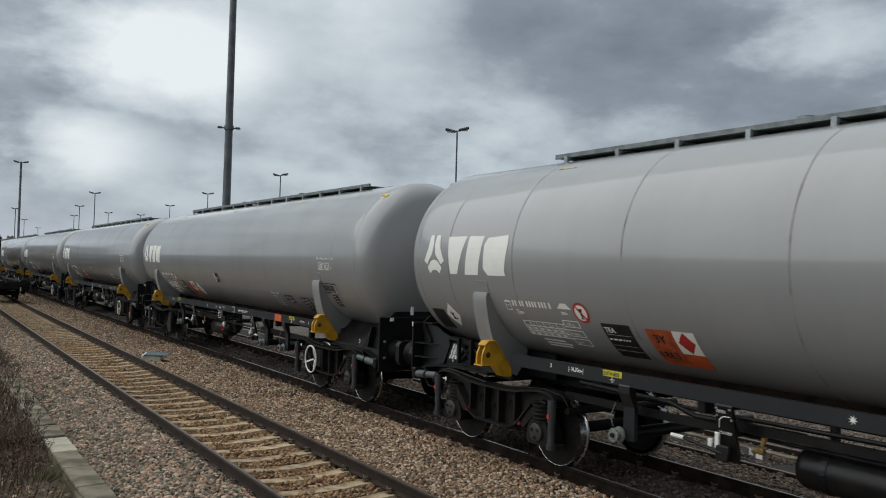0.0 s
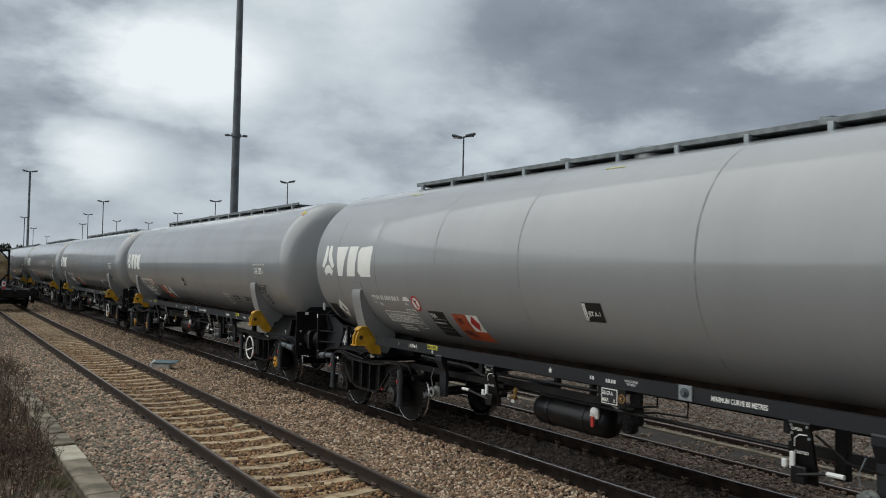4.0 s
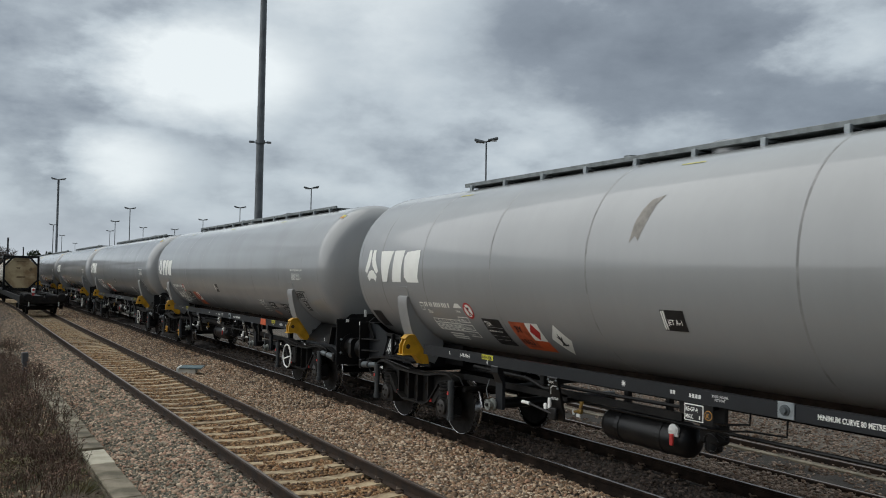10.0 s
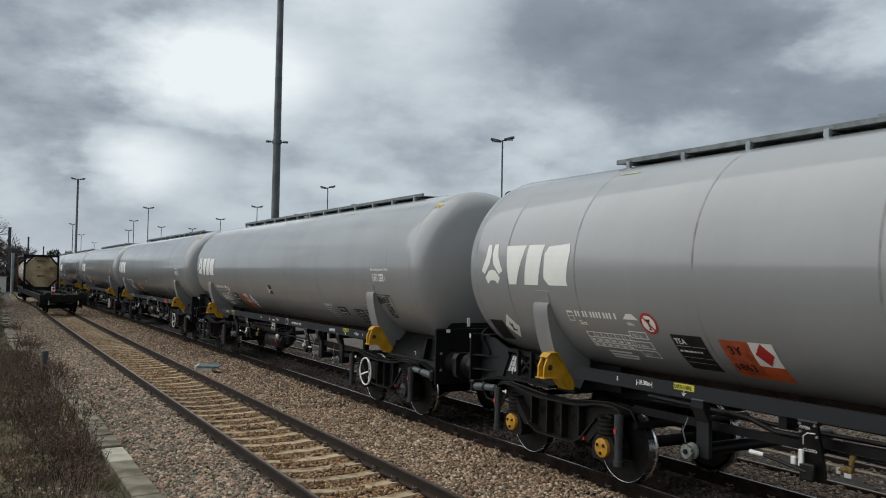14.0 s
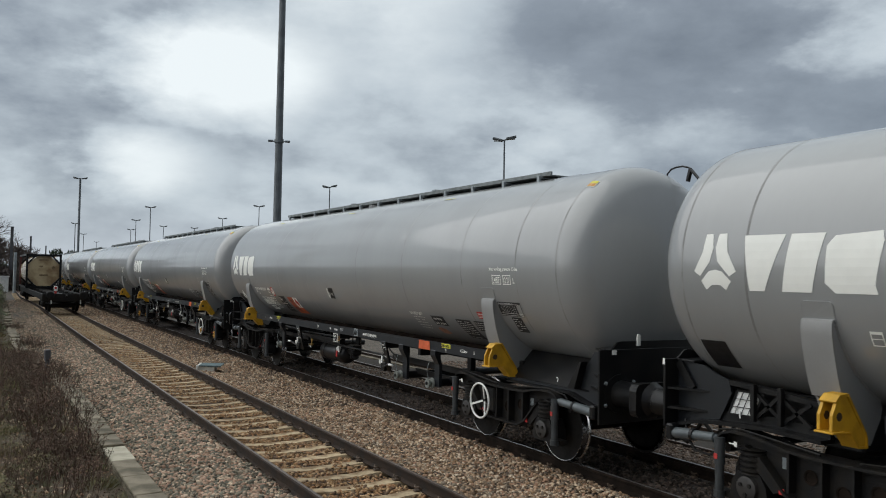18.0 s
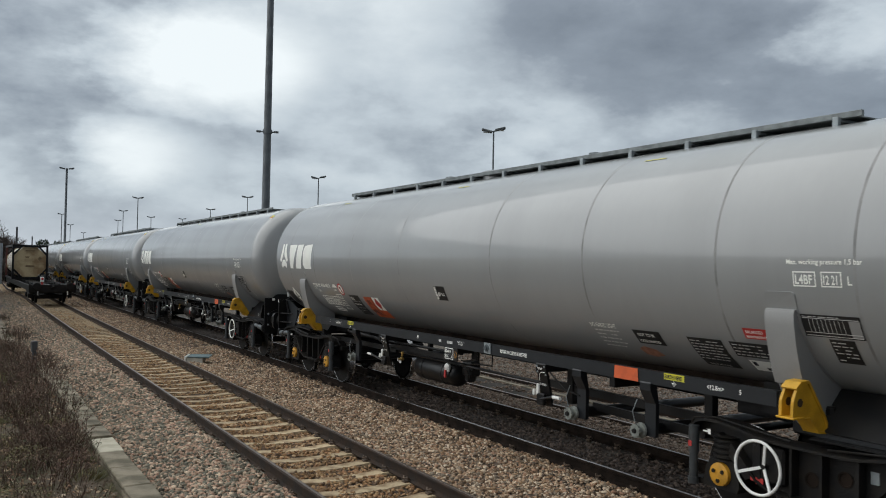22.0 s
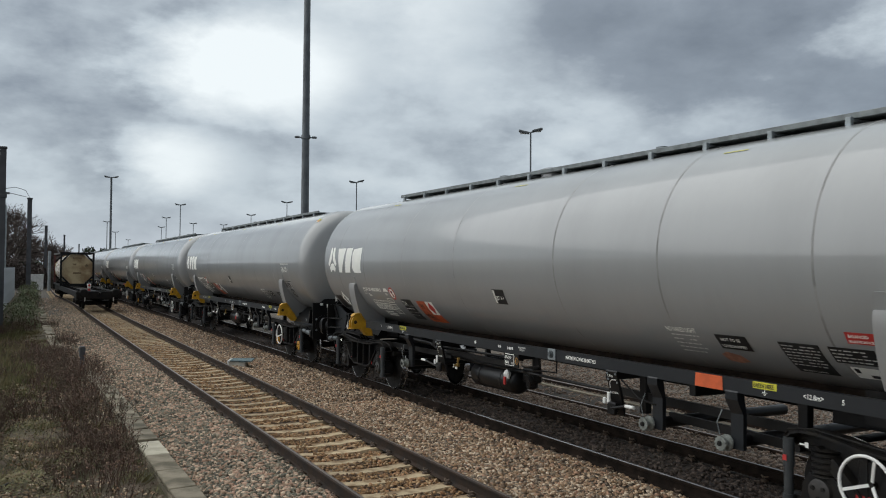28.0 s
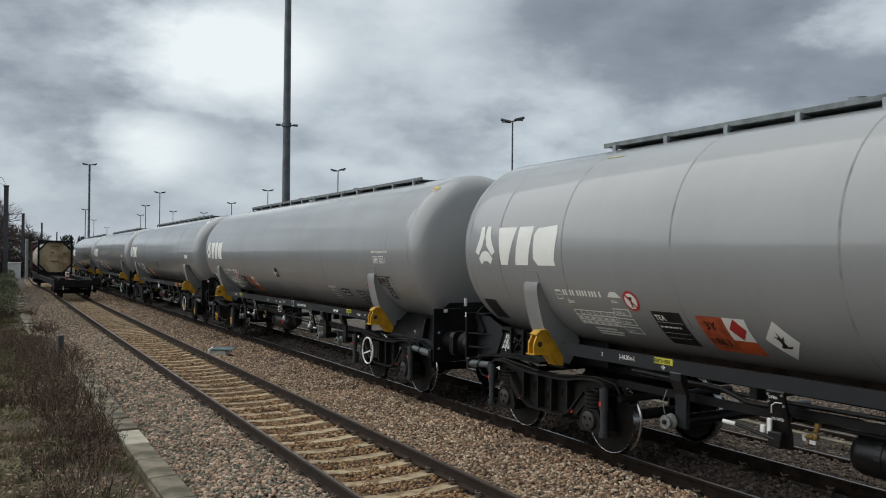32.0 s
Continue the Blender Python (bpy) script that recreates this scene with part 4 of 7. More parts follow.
def build_emblem_end(w, sx):
    """Open truss between the saddle and the headstock at the emblem end."""
    h = END_AT[1]
    side = [(h - 0.03, 1.655), (h - 0.03, 0.925), (8.02, 1.02), (7.76, 1.06), (7.60, 1.36), (7.64, 1.50), (7.80, 1.545), (7.98, 1.62)]
    part("end_sill", Form().slab(side, "x", sx * 0.96, sx * 0.99), [SLATE], w, "dark grey painted side plate")
    chord = [(h - 0.03, 0.925), (8.02, 1.02), (7.76, 1.055), (7.1, 1.095), (6.45, 1.075), (6.45, 1.035), (7.1, 1.055), (7.76, 1.015), (8.02, 0.985), (h - 0.03, 0.895)]
    part("lower_chord", Form().slab(chord, "x", sx * 0.90, sx * 1.10), [BLACK], w)
    part("chord_web", Form().slab([(7.76, 1.055), (7.1, 1.095), (6.45, 1.075), (6.45, 1.17), (7.1, 1.185), (7.70, 1.15)], "x", sx * 0.94, sx * 0.96), [BLACK], w)
    part("upper_chord", Form().slab([(7.62, 1.50), (7.62, 1.45), (7.2, 1.42), (6.50, 1.36), (6.50, 1.41), (7.2, 1.475)], "x", sx * 0.90, sx * 1.0), [BLACK], w)
    for y in (7.28, 6.95):
        part("truss_post", Form().box(*sorted((sx * 1.0, sx * 1.06)), y - 0.025, y + 0.025, 1.12, 1.50, 0.004), [BLACK], w)
    for y0, z0, y1, z1 in () if sx > 0 else ((7.26, 1.16, 6.97, 1.42), (7.26, 1.40, 6.97, 1.18), (6.93, 1.16, 6.62, 1.38), (6.93, 1.38, 6.62, 1.15)):
        part("brace", Form().beam((sx * 1.0, y0, z0), (sx * 1.0, y1, z1), 0.03, 0.035), [BLACK], w)
    for z, tip in ((1.325, 7.90), (1.105, 7.93)) if sx < 0 else ():
        part("gusset", Form().slab([(sx * 0.99, tip), (sx * 1.17, h - 0.04), (sx * 0.99, h - 0.04)], "z", z, z + 0.025), [BLACK], w, "flat gusset plate")
    part("gusset", Form().beam((sx * 1.02, 8.34, 1.63), (sx * 1.02, 8.12, 1.35), 0.10, 0.02, up=(1, 0, 0)), [BLACK], w, "slanting gusset plate")
    part("inner_sill", Form().slab([(5.6, 1.06), (5.6, 1.40), (7.6, 1.40), (h - 0.03, 1.30), (h - 0.03, 0.93), (7.4, 1.0)], "x", sx * 0.50, sx * 0.55), [BLACK], w)
    if sx < 0:
        for i, y in enumerate((7.92, 7.62, 7.40)):
            part("hose_drop", Form().tube([(-0.80, y, 1.02), (-0.82, y - 0.02, 0.86), (-0.80, y - 0.08, 0.70 + 0.03 * i)], 0.022, 6), [BOGIE], w, smooth=50)
        part("pipe_loop", Form().tube([(-1.06, 8.18, 1.0), (-1.12, 8.10, 0.82), (-1.12, 7.98, 0.70), (-1.10, 7.80, 0.68), (-1.06, 7.66, 0.78), (-1.02, 7.62, 0.98)], 0.016, 6), [BOGIE], w, smooth=50)


def build_buffer(w, sx, e):
    x, z, h, c = sx * 0.87, 1.10, END_AT[e], BUFF_AT[e]
    s = [(h, 0.25), (h + 0.02, 0.25), (h + 0.025, 0.17), (c - 0.20, 0.165), (c - 0.18, 0.175), (c - 0.15, 0.15)]
    base = part("buffer", Form().lathe([(e * a, r) for a, r in s], 24, "y", (x, 0, z)), [BLACK], w, "black cylindrical buffer", smooth=35)
    pl = [(c - 0.17, 0.15), (c - 0.12, 0.155), (c - 0.08, 0.19), (c - 0.05, 0.22)]
    part("plunger", Form().lathe([(e * a, r) for a, r in pl], 24, "y", (x, 0, z)), [BLACK], base, smooth=35)
    hw, hh, cr = 0.29, 0.205, 0.09
    o = [(x + i * (hw - cr) + cr * math.cos(t), z + j * (hh - cr) + cr * math.sin(t)) for i, j, t0 in ((1, 1, 0), (-1, 1, 90), (-1, -1, 180), (1, -1, 270)) for t in (radians(t0 + d) for d in (0, 30, 60, 90))]
    part("buffer_head", Form().slab(o, "y", e * (c - 0.06), e * c), [BLACK], base, "wide rounded buffer head")


def build_bogie(w, yp, hand):
    here = pose(0, yp, 0)

    def own(name, form, mats, label="", smooth=None):
        return part(name, form, mats, w, label, smooth, here)

    for sx in (-1, 1):
        # side frame: a fish-bellied plate with rounded noses over the axle boxes
        top = [(-1.37, 0.84), (-1.37, 0.90), (-1.31, 0.955), (-1.20, 0.985), (-1.0, 0.985), (-0.80, 0.96), (-0.55, 0.915), (-0.30, 0.90), (0.30, 0.90), (0.55, 0.915), (0.80, 0.96), (1.0, 0.985), (1.20, 0.985), (1.31, 0.955), (1.37, 0.90), (1.37, 0.84)]
        low = [(1.22, 0.80), (0.86, 0.80), (0.72, 0.66), (0.56, 0.50), (0.38, 0.42), (-0.38, 0.42), (-0.56, 0.50), (-0.72, 0.66), (-0.86, 0.80), (-1.22, 0.80)]
        sf = own("side_frame", Form().slab(top + low, "x", sx * 1.0, sx * 1.06), [BOGIE], "grimy black bogie side frame")
        fl = Form()
        n = len(top)
        pts = [(sx * q, y, z + t) for q, t in ((0.93, 0.0), (1.20, 0.0), (1.20, 0.028), (0.93, 0.028)) for y, z in top]
        fl.add(pts, [(a * n + i, a * n + i + 1, (a + 1) % 4 * n + i + 1, (a + 1) % 4 * n + i) for a in range(4) for i in range(n - 1)] + [tuple(a * n for a in range(4)), tuple(a * n + n - 1 for a in (3, 2, 1, 0))])
        part("top_flange", fl, [BOGIE], sf, smooth=30)
        lip = Form()
        for (ya, za), (yb, zb) in zip(low[1:], low[2:-1]):
            lip.beam((sx * 1.10, ya, za), (sx * 1.10, yb, zb), 0.16, 0.024, up=(0, 0, 1))
        part("bottom_flange", lip, [BOGIE], sf)
        if sx < 0:
            for y in (-0.52, -0.16, 0.16, 0.52):
                part("rib", Form().box(-1.17, -1.06, y - 0.014, y + 0.014, 0.44 if abs(y) < 0.3 else 0.52, 0.90), [BOGIE], sf)
            for y in (-0.34, 0.0, 0.34):
                part("pocket", Form().lathe([(-1.061, 0.0), (-1.061, 0.070), (-1.072, 0.075), (-1.072, 0.058), (-1.063, 0.055), (-1.063, 0.0)], 16, "x", (0, y, 0.70 if y else 0.62)), [OIL_SHADE_STEEL], sf)
            for e in (-1, 1):
                part("slant_arm", Form().slab([(e * 1.16, 0.86), (e * 1.05, 0.88), (e * 0.80, 0.72), (e * 0.62, 0.50), (e * 0.70, 0.47), (e * 0.90, 0.66)], "x", -1.06, -1.15), [BOGIE], sf)
        for e in (-1, 1):
            y = e * AXLE
            bx = [(y - 0.20, 0.30), (y - 0.23, 0.36), (y - 0.21, 0.50), (y - 0.14, 0.61), (y + 0.14, 0.61), (y + 0.21, 0.50), (y + 0.23, 0.36), (y + 0.20, 0.30)]
            ab = own("axle_box", Form().slab(bx, "x", sx * 0.92, sx * 1.15), [BOGIE], "grimy black axle box")
            part("end_cap", Form().lathe([(sx * 1.15, 0.125), (sx * 1.19, 0.12), (sx * 1.20, 0.09), (sx * 1.20, 0.0)], 18, "x", (0, y, 0.46)), [END_CAP], ab, "round axle end cap", smooth=35)
            if sx < 0:
                part("tie_bar", Form().beam((sx * 1.09, y - e * 0.18, 0.34), (sx * 1.09, y + e * 0.40, 0.33), 0.12, 0.06), [BOGIE], ab)
            if sx < 0:
                cb = Form()
                for a in range(3):
                    t = a * 2.094 + 0.5
                    cb.lathe([(-1.195, 0.022), (-1.215, 0.022), (-1.215, 0.0)], 6, "x", (0, y + 0.065 * math.cos(t), 0.46 + 0.065 * math.sin(t)))
                part("cap_screws", cb, [BOGIE], ab)
                rings = [(0.60, 0.155)]
                for i in range(4):
                    z = 0.62 + i * 0.055
                    rings += [(z, 0.125), (z + 0.012, 0.15), (z + 0.035, 0.15), (z + 0.047, 0.125)]
                own("spring_nest", Form().lathe(rings + [(0.85, 0.16), (0.86, 0.0)], 18, "z", (-1.05, y, 0)), [BOGIE], "grimy coil spring nest over the axle box", smooth=30)
                d = y + e * 0.33
                own("shock_absorber", Form().rod((-1.20, d, 0.36), (-1.20, d, 0.66), 0.046, 12).rod((-1.20, d, 0.64), (-1.20, d, 0.92), 0.056, 12).rod((-1.20, d, 0.30), (-1.20, d, 0.37), 0.06, 10), [DARKDAMPER], "dark grey hydraulic shock absorber", smooth=40)
                own("red_tag", Form().box(-1.264, -1.257, d - 0.022, d + 0.022, 0.70, 0.755), [SIGN_RED])
                own("red_tag", Form().box(-1.157, -1.151, e * 0.60 - 0.03, e * 0.60 + 0.03, 0.485, 0.545), [SIGN_RED])
        for y in (-0.62, 0.62):
            own("brake_block", Form().slab([(y - 0.05, 0.30), (y + 0.05, 0.30), (y + 0.05, 0.62), (y - 0.05, 0.62)], "x", sx * 0.70, sx * 0.80), [BOGIE])
    own("grey_plate", Form().box(-1.066, -1.06, -0.66 if yp < 0 else 0.58, -0.58 if yp < 0 else 0.66, 0.72, 0.83), [GALV], "small bare metal plate")
    own("white_tag", Form().slab([(1.20, 0.875), (1.20, 0.89), (1.14, 0.89), (1.14, 0.91), (1.10, 0.91), (1.10, 0.855), (1.13, 0.855), (1.14, 0.875)], "x", -1.203, -1.206), [WHITE])
    own("transom", Form().box(-1.0, 1.0, -0.22, 0.22, 0.50, 0.86, 0.03), [BOGIE])
    for e in (-1, 1):
        own("end_beam", Form().rod((-1.0, e * 1.40, 0.78), (1.0, e * 1.40, 0.78), 0.045, 10), [BOGIE], smooth=40)
        own("pipe_run", Form().tube([(-1.12, e * 0.2, 0.945), (-1.15, e * 0.7, 1.0), (-1.13, e * 1.1, 1.03), (-1.1, e * 1.42, 0.98), (-1.08, e * 1.5, 0.86)], 0.012, 6), [BOGIE], smooth=50)
        ws = part("wheelset", Form().rod((-0.98, 0, 0), (0.98, 0, 0), 0.075, 14), [WHEEL], w, "steel axle with two solid disc wheels", smooth=40, at=pose(0, yp + e * AXLE, WHEEL_R))
        for sx in (-1, 1):
            a = sx * 0.685
            disc = [(a, 0.075), (a, 0.13), (a + sx * 0.035, 0.16), (a + sx * 0.03, 0.36), (a + sx * 0.0, 0.405), (a, 0.452)]
            disc2 = [(a + sx * 0.13, 0.458), (a + sx * 0.135, 0.44), (a + sx * 0.13, 0.405), (a + sx * 0.06, 0.36), (a + sx * 0.065, 0.16), (a + sx * 0.13, 0.13), (a + sx * 0.13, 0.075)]
            tread = [(a - sx * 0.002, 0.452), (a + sx * 0.004, 0.486), (a + sx * 0.022, 0.486), (a + sx * 0.032, 0.466), (a + sx * 0.132, 0.459)]
            part("wheel", Form().lathe(disc, 40, "x").lathe(disc2, 40, "x"), [WHEEL], ws, smooth=35)
            part("tread", Form().lathe(tread + [(a + sx * 0.13, 0.452), (a + sx * 0.002, 0.448)], 40, "x", closed=True), [TREAD], ws, "polished wheel tread", smooth=35)
    if hand:
        hw = Form()
        x, y, z = -1.29, 0.44, 0.66
        ring = [(x, y + 0.262 * math.cos(t), z + 0.262 * math.sin(t)) for t in (2 * math.pi * k / 32 for k in range(33))]
        hw.tube(ring, 0.016, 8, caps=False)
        wheel_ob = own("hand_wheel", hw, [WHITE], "white painted brake hand wheel", smooth=50)
        for k in range(3):
            t = radians((20, 125, 250)[k])
            part("spoke", Form().beam((x + 0.09, y, z), (x, y + 0.258 * math.cos(t), z - 0.258 * math.sin(t)), 0.030, 0.012, up=(1, 0, 0)), [WHITE], wheel_ob)
        part("hub", Form().lathe([(x + 0.075, 0.0), (x + 0.075, 0.026), (x + 0.13, 0.03), (x + 0.20, 0.03)], 12, "x", (0, y, z)), [BOGIE], wheel_ob, "dark hub", smooth=40)
        own("brake_gearbox", Form().box(-1.16, -1.06, 0.24, 0.62, 0.50, 0.86, 0.03), [BOGIE], "black brake gearbox")
        own("red_tag", Form().box(-1.166, -1.161, 0.47, 0.56, 0.465, 0.53), [SIGN_RED])
    # yaw damper towards the wagon end
    e = 1 if yp > 0 else -1
    for sx in (-1, 1):
        d = Form().rod((sx * 1.17, e * 1.42, 0.895), (sx * 1.17, e * 1.72, 0.875), 0.052, 14).rod((sx * 1.17, e * 1.70, 0.876), (sx * 1.17, e * (2.10 if e < 0 else 2.0), 0.852), 0.062, 14)
        d.rod((sx * 1.17, e * 1.36, 0.898), (sx * 1.17, e * 1.44, 0.894), 0.035, 10)
        yaw = own("yaw_damper", d, [DAMPER], "grey-blue hydraulic yaw damper", smooth=40)
        if sx > 0:
            continue
        part("damper_bracket", Form().box(*sorted((sx * 1.10, sx * 1.24)), *sorted((e * (2.08 if e < 0 else 1.98), e * (2.18 if e < 0 else 2.08))), 0.77, 0.95, 0.02), [BLACK], yaw)
        part("damper_clamp", Form().lathe([(e * 1.70, 0.066), (e * 1.74, 0.070), (e * 1.74, 0.05), (e * 1.70, 0.05)], 14, "y", (sx * 1.17, 0, 0.876), closed=True), [BLACK], yaw)


EYE_RUST = material("rusty_eye", (0.045, 0.026, 0.012), 0.8, vary=0.3, scale=12, bump=0.1)
END_CAP = material("axle_cap_paint", (0.03, 0.027, 0.024), 0.5, vary=0.3, scale=9, bump=0.1)


# ---- gear below the solebar, and the signs ----
def build_gear(w):
    # folded hanger posts with pipe couplings at their feet
    for y in (3.61, -3.33, -4.55):
        f = Form()
        f.slab([(-1.245, 1.30), (-1.265, 1.28), (-1.262, 1.20), (-1.175, 1.04), (-1.175, 0.66), (-1.155, 0.66), (-1.155, 1.05), (-1.235, 1.19), (-1.235, 1.30)], "y", y - 0.085, y + 0.085)
        for q in (-0.085, 0.07):
            f.slab([(-1.235, 1.29), (-1.24, 1.19), (-1.16, 1.05), (-1.16, 0.66), (-1.125, 0.66), (-1.12, 1.02), (-1.17, 1.29)], "y", y + q, y + q + 0.015)
        post = part("hanger_post", f, [SLATE], w, "dark grey folded hanger post")
        c = y + 0.12
        cp = Form().lathe([(-1.275, 0.0), (-1.275, 0.042), (-1.27, 0.063), (-1.245, 0.063), (-1.24, 0.046), (-1.225, 0.046), (-1.22, 0.088), (-1.195, 0.092), (-1.19, 0.068), (-1.15, 0.068)], 20, "x", (0, c, 0.715))
        teeth = []
        for q in range(48):
            r = 0.082 if q % 4 < 2 else 0.071
            teeth.append((c + r * math.cos(q * 0.1309), 0.715 + r * math.sin(q * 0.1309)))
        cp.slab(teeth, "x", -1.30, -1.278)
        part("pipe_coupling", cp, [COUPLING], post, "capped metal pipe coupling", smooth=35)
        part("plug", Form().lathe([(-1.32, 0.0), (-1.32, 0.028), (-1.30, 0.03)], 8, "x", (0, c, 0.715)), [BLACK], post)
        part("pipe", Form().rod((-1.15, c, 0.715), (1.15, c, 0.715), 0.07, 10), [BLACK], post, smooth=40)
        part("chain", Form().tube([(-1.255, y + 0.13, 1.08), (-1.27, y + 0.19, 0.93), (-1.25, y + 0.17, 0.80)], 0.006, 5), [GALV], post)
    # cross frames and pipe work under the tank
    for y in (-2.4, -3.9, 0.1, 2.6):
        part("cross_member", Form().box(-1.18, 1.18, y - 0.05, y + 0.05, 1.14, 1.28, 0.008), [BLACK], w)
    for x in (-0.85, 0.55):
        part("brake_rod", Form().rod((x, -5.0, 0.93), (x, 5.0, 0.95), 0.022, 8), [BLACK], w, smooth=40)
    for z, y0, y1 in ((0.93, -5.4, -2.2), (0.75, -5.5, -3.2)):
        part("pipe_rail", Form().beam((-0.85, y0, z), (-0.85, y1, z + 0.03), 0.05, 0.10), [BLACK], w)
    for y in (-5.15, -2.75):
        part("rail_hanger", Form().box(-0.90, -0.80, y - 0.06, y + 0.06, 0.74, 1.28, 0.008), [BLACK], w)
    for y0, y1, z in ((4.9, 2.3, 0.98), (2.5, 0.3, 1.04)):
        part("side_beam", Form().beam((-0.95, y0, z), (-0.95, y1, z), 0.05, 0.09), [BLACK], w)
    part("pipework", Form().tube([(-0.9, 4.7, 1.16), (-0.95, 3.2, 1.14), (-0.9, 2.9, 1.04), (-0.9, 1.6, 1.06)], 0.030, 8).tube([(-0.8, 4.7, 1.10), (-0.85, 2.9, 1.10), (-0.8, 0.2, 1.12)], 0.024, 8), [BLACK], w, "black pipes under the tank", smooth=50)
    # control levers
    for y in (2.26, -2.58):
        f = Form().slab([(-1.262, 1.285), (-1.272, 1.27), (-1.162, 0.80), (-1.145, 0.72), (-1.125, 0.70), (-1.125, 0.82), (-1.245, 1.285)], "y", y - 0.105, y + 0.105)
        lv = part("lever_plate", f, [BLACK], w, "black lever plate marked open and closed")
        slope = 0.11 / 0.47
        for wt, z, sz in (("OPEN", 1.20, 0.042), ("CLOSED", 0.985, 0.040)):
            v, fs = letters(wt, sz, lambda u, q, z=z: (-1.276 + (1.27 - z - q) * slope, y + 0.085 - u, z + q))
            part("marking", Form().add(v, fs), [WHITE], lv, tidy=False)
        a = Form().tube([(-1.224, y + 0.075, 1.05), (-1.243, y + 0.06, 1.13), (-1.251, y + 0.01, 1.165), (-1.252, y - 0.07, 1.17)], 0.006, 5)
        part("marking", a, [WHITE], lv)
        studs = Form()
        for q, z in ((0.08, 1.245), (-0.08, 1.245), (0.085, 1.17), (-0.085, 1.14)):
            studs.lathe([(-1.285 + (1.27 - z) * slope, 0.0), (-1.285 + (1.27 - z) * slope, 0.012), (-1.262 + (1.27 - z) * slope, 0.018)], 8, "x", (0, y + q, z))
        part("stud", studs, [GALV], lv)
        h = Form().box(-1.255, -1.225, y + 0.06, y + 0.11, 0.84, 1.0, 0.012)
        h.box(-1.26, -1.225, y + 0.14, y + 0.19, 0.84, 0.92, 0.012)
        part("white_tab", h, [WHITE], lv)
        end = 0.48 if y > 0 else -0.28
        part("lever", Form().rod((-1.25, y + 0.02, 0.80), (-1.27, y + end, 0.872), 0.018, 8).box(-1.26, -1.20, y - 0.06, y + 0.10, 0.72, 0.88, 0.02), [BLACK], lv, smooth=40)
        part("grip", Form().rod((-1.27, y + end, 0.872), (-1.275, y + end + (0.16 if y > 0 else -0.16), 0.876), 0.022, 8), [WHITE], lv, "white lever grip", smooth=40)
    # air reservoir and brake valve
    prof = [(0.0, 0.0), (0.02, 0.12), (0.06, 0.18), (0.13, 0.205), (1.34, 0.205), (1.41, 0.18), (1.45, 0.12), (1.47, 0.0)]
    tank = part("air_reservoir", Form().lathe([(0.30 + a, r) for a, r in prof], 28, "y", (-0.72, 0, 0.74)), [BLACK], w, "black cylindrical air reservoir", smooth=40)
    for y in (0.72, 1.42):
        part("reservoir_strap", Form().lathe([(y - 0.03, 0.202), (y - 0.03, 0.212), (y + 0.03, 0.212), (y + 0.03, 0.202)], 28, "y", (-0.72, 0, 0.74), closed=True), [BLACK], tank)
        part("reservoir_hanger", Form().box(-0.76, -0.68, y - 0.03, y + 0.03, 0.90, 1.28), [BLACK], tank)
    v = Form().lathe([(0.0, 0.0), (0.0, 0.06), (-0.05, 0.075), (-0.07, 0.05), (-0.09, 0.0)], 9, "x", (-0.90, 0.45, 0.87))
    v.box(-0.96, -0.92, 0.38, 0.46, 0.80, 0.86, 0.01).box(-0.95, -0.92, 0.46, 0.53, 0.82, 0.88, 0.01)
    part("drain_valve", v, [WHITE], tank, "white drain valve")
    part("valve_handle", Form().box(-0.995, -0.965, 0.42, 0.47, 0.70, 0.83, 0.006), [SIGN_RED], tank, "red valve handle")
    dv = Form().box(-0.80, -0.58, -0.06, 0.22, 0.76, 1.0, 0.03).lathe([(0.60, 0.0), (0.60, 0.06), (0.63, 0.10), (0.80, 0.10), (0.82, 0.06), (0.82, 0.0)], 14, "z", (-0.70, 0.08, 0.06))
    dv.box(-0.66, -0.60, -0.04, 0.14, 0.96, 1.28, 0.01).rod((-0.78, -0.06, 0.90), (-0.85, -0.22, 0.88), 0.018, 8)
    part("brake_valve", dv, [BLACK], w, "black brake distributor valve")
    hose = [(-0.86 - 0.02 * math.sin(t), -0.02 + 0.09 * math.cos(t), 0.80 + 0.10 * math.sin(t)) for t in (0.5 * i for i in range(11))]
    part("hose_loop", Form().tube(hose, 0.012, 6), [BLACK], w, smooth=50)
    part("pull_wire", Form().tube([(-1.0, -0.10, 1.05), (-1.1, -0.35, 1.07), (-1.1, -0.72, 1.13), (-1.1, -0.73, 1.27)], 0.012, 5), [BLACK], w, smooth=50)
    part("pull_wire", Form().tube([(-1.0, -0.10, 0.98), (-1.1, -0.36, 1.0), (-1.1, -0.70, 1.06), (-1.1, -1.15, 1.08), (-1.1, -1.16, 1.27)], 0.012, 5), [BLACK], w, smooth=50)
    part("pull_wire", Form().tube([(-1.20, -2.7, 1.18), (-1.18, -3.0, 0.98), (-1.18, -3.3, 0.95)], 0.012, 5), [BLACK], w, smooth=50)
    bv = Form().box(-1.02, -0.96, 1.98, 2.06, 0.82, 0.88, 0.012).rod((-1.0, 2.0, 0.90), (-1.0, 1.98, 0.97), 0.022, 8).lathe([(0.95, 0.0), (0.95, 0.03), (0.985, 0.03), (0.99, 0.0)], 8, "z", (-1.0, 1.98, 0)).rod((-1.02, 2.02, 0.85), (-1.02, 2.10, 0.84), 0.018, 8)
    part("brass_cock", bv, [BRASS], w, "brass-yellow cock", smooth=40)
    part("white_tag", Form().box(-1.03, -1.02, 1.98, 2.05, 0.78, 0.82).box(-1.03, -1.02, 2.09, 2.13, 0.80, 0.86), [WHITE], w)
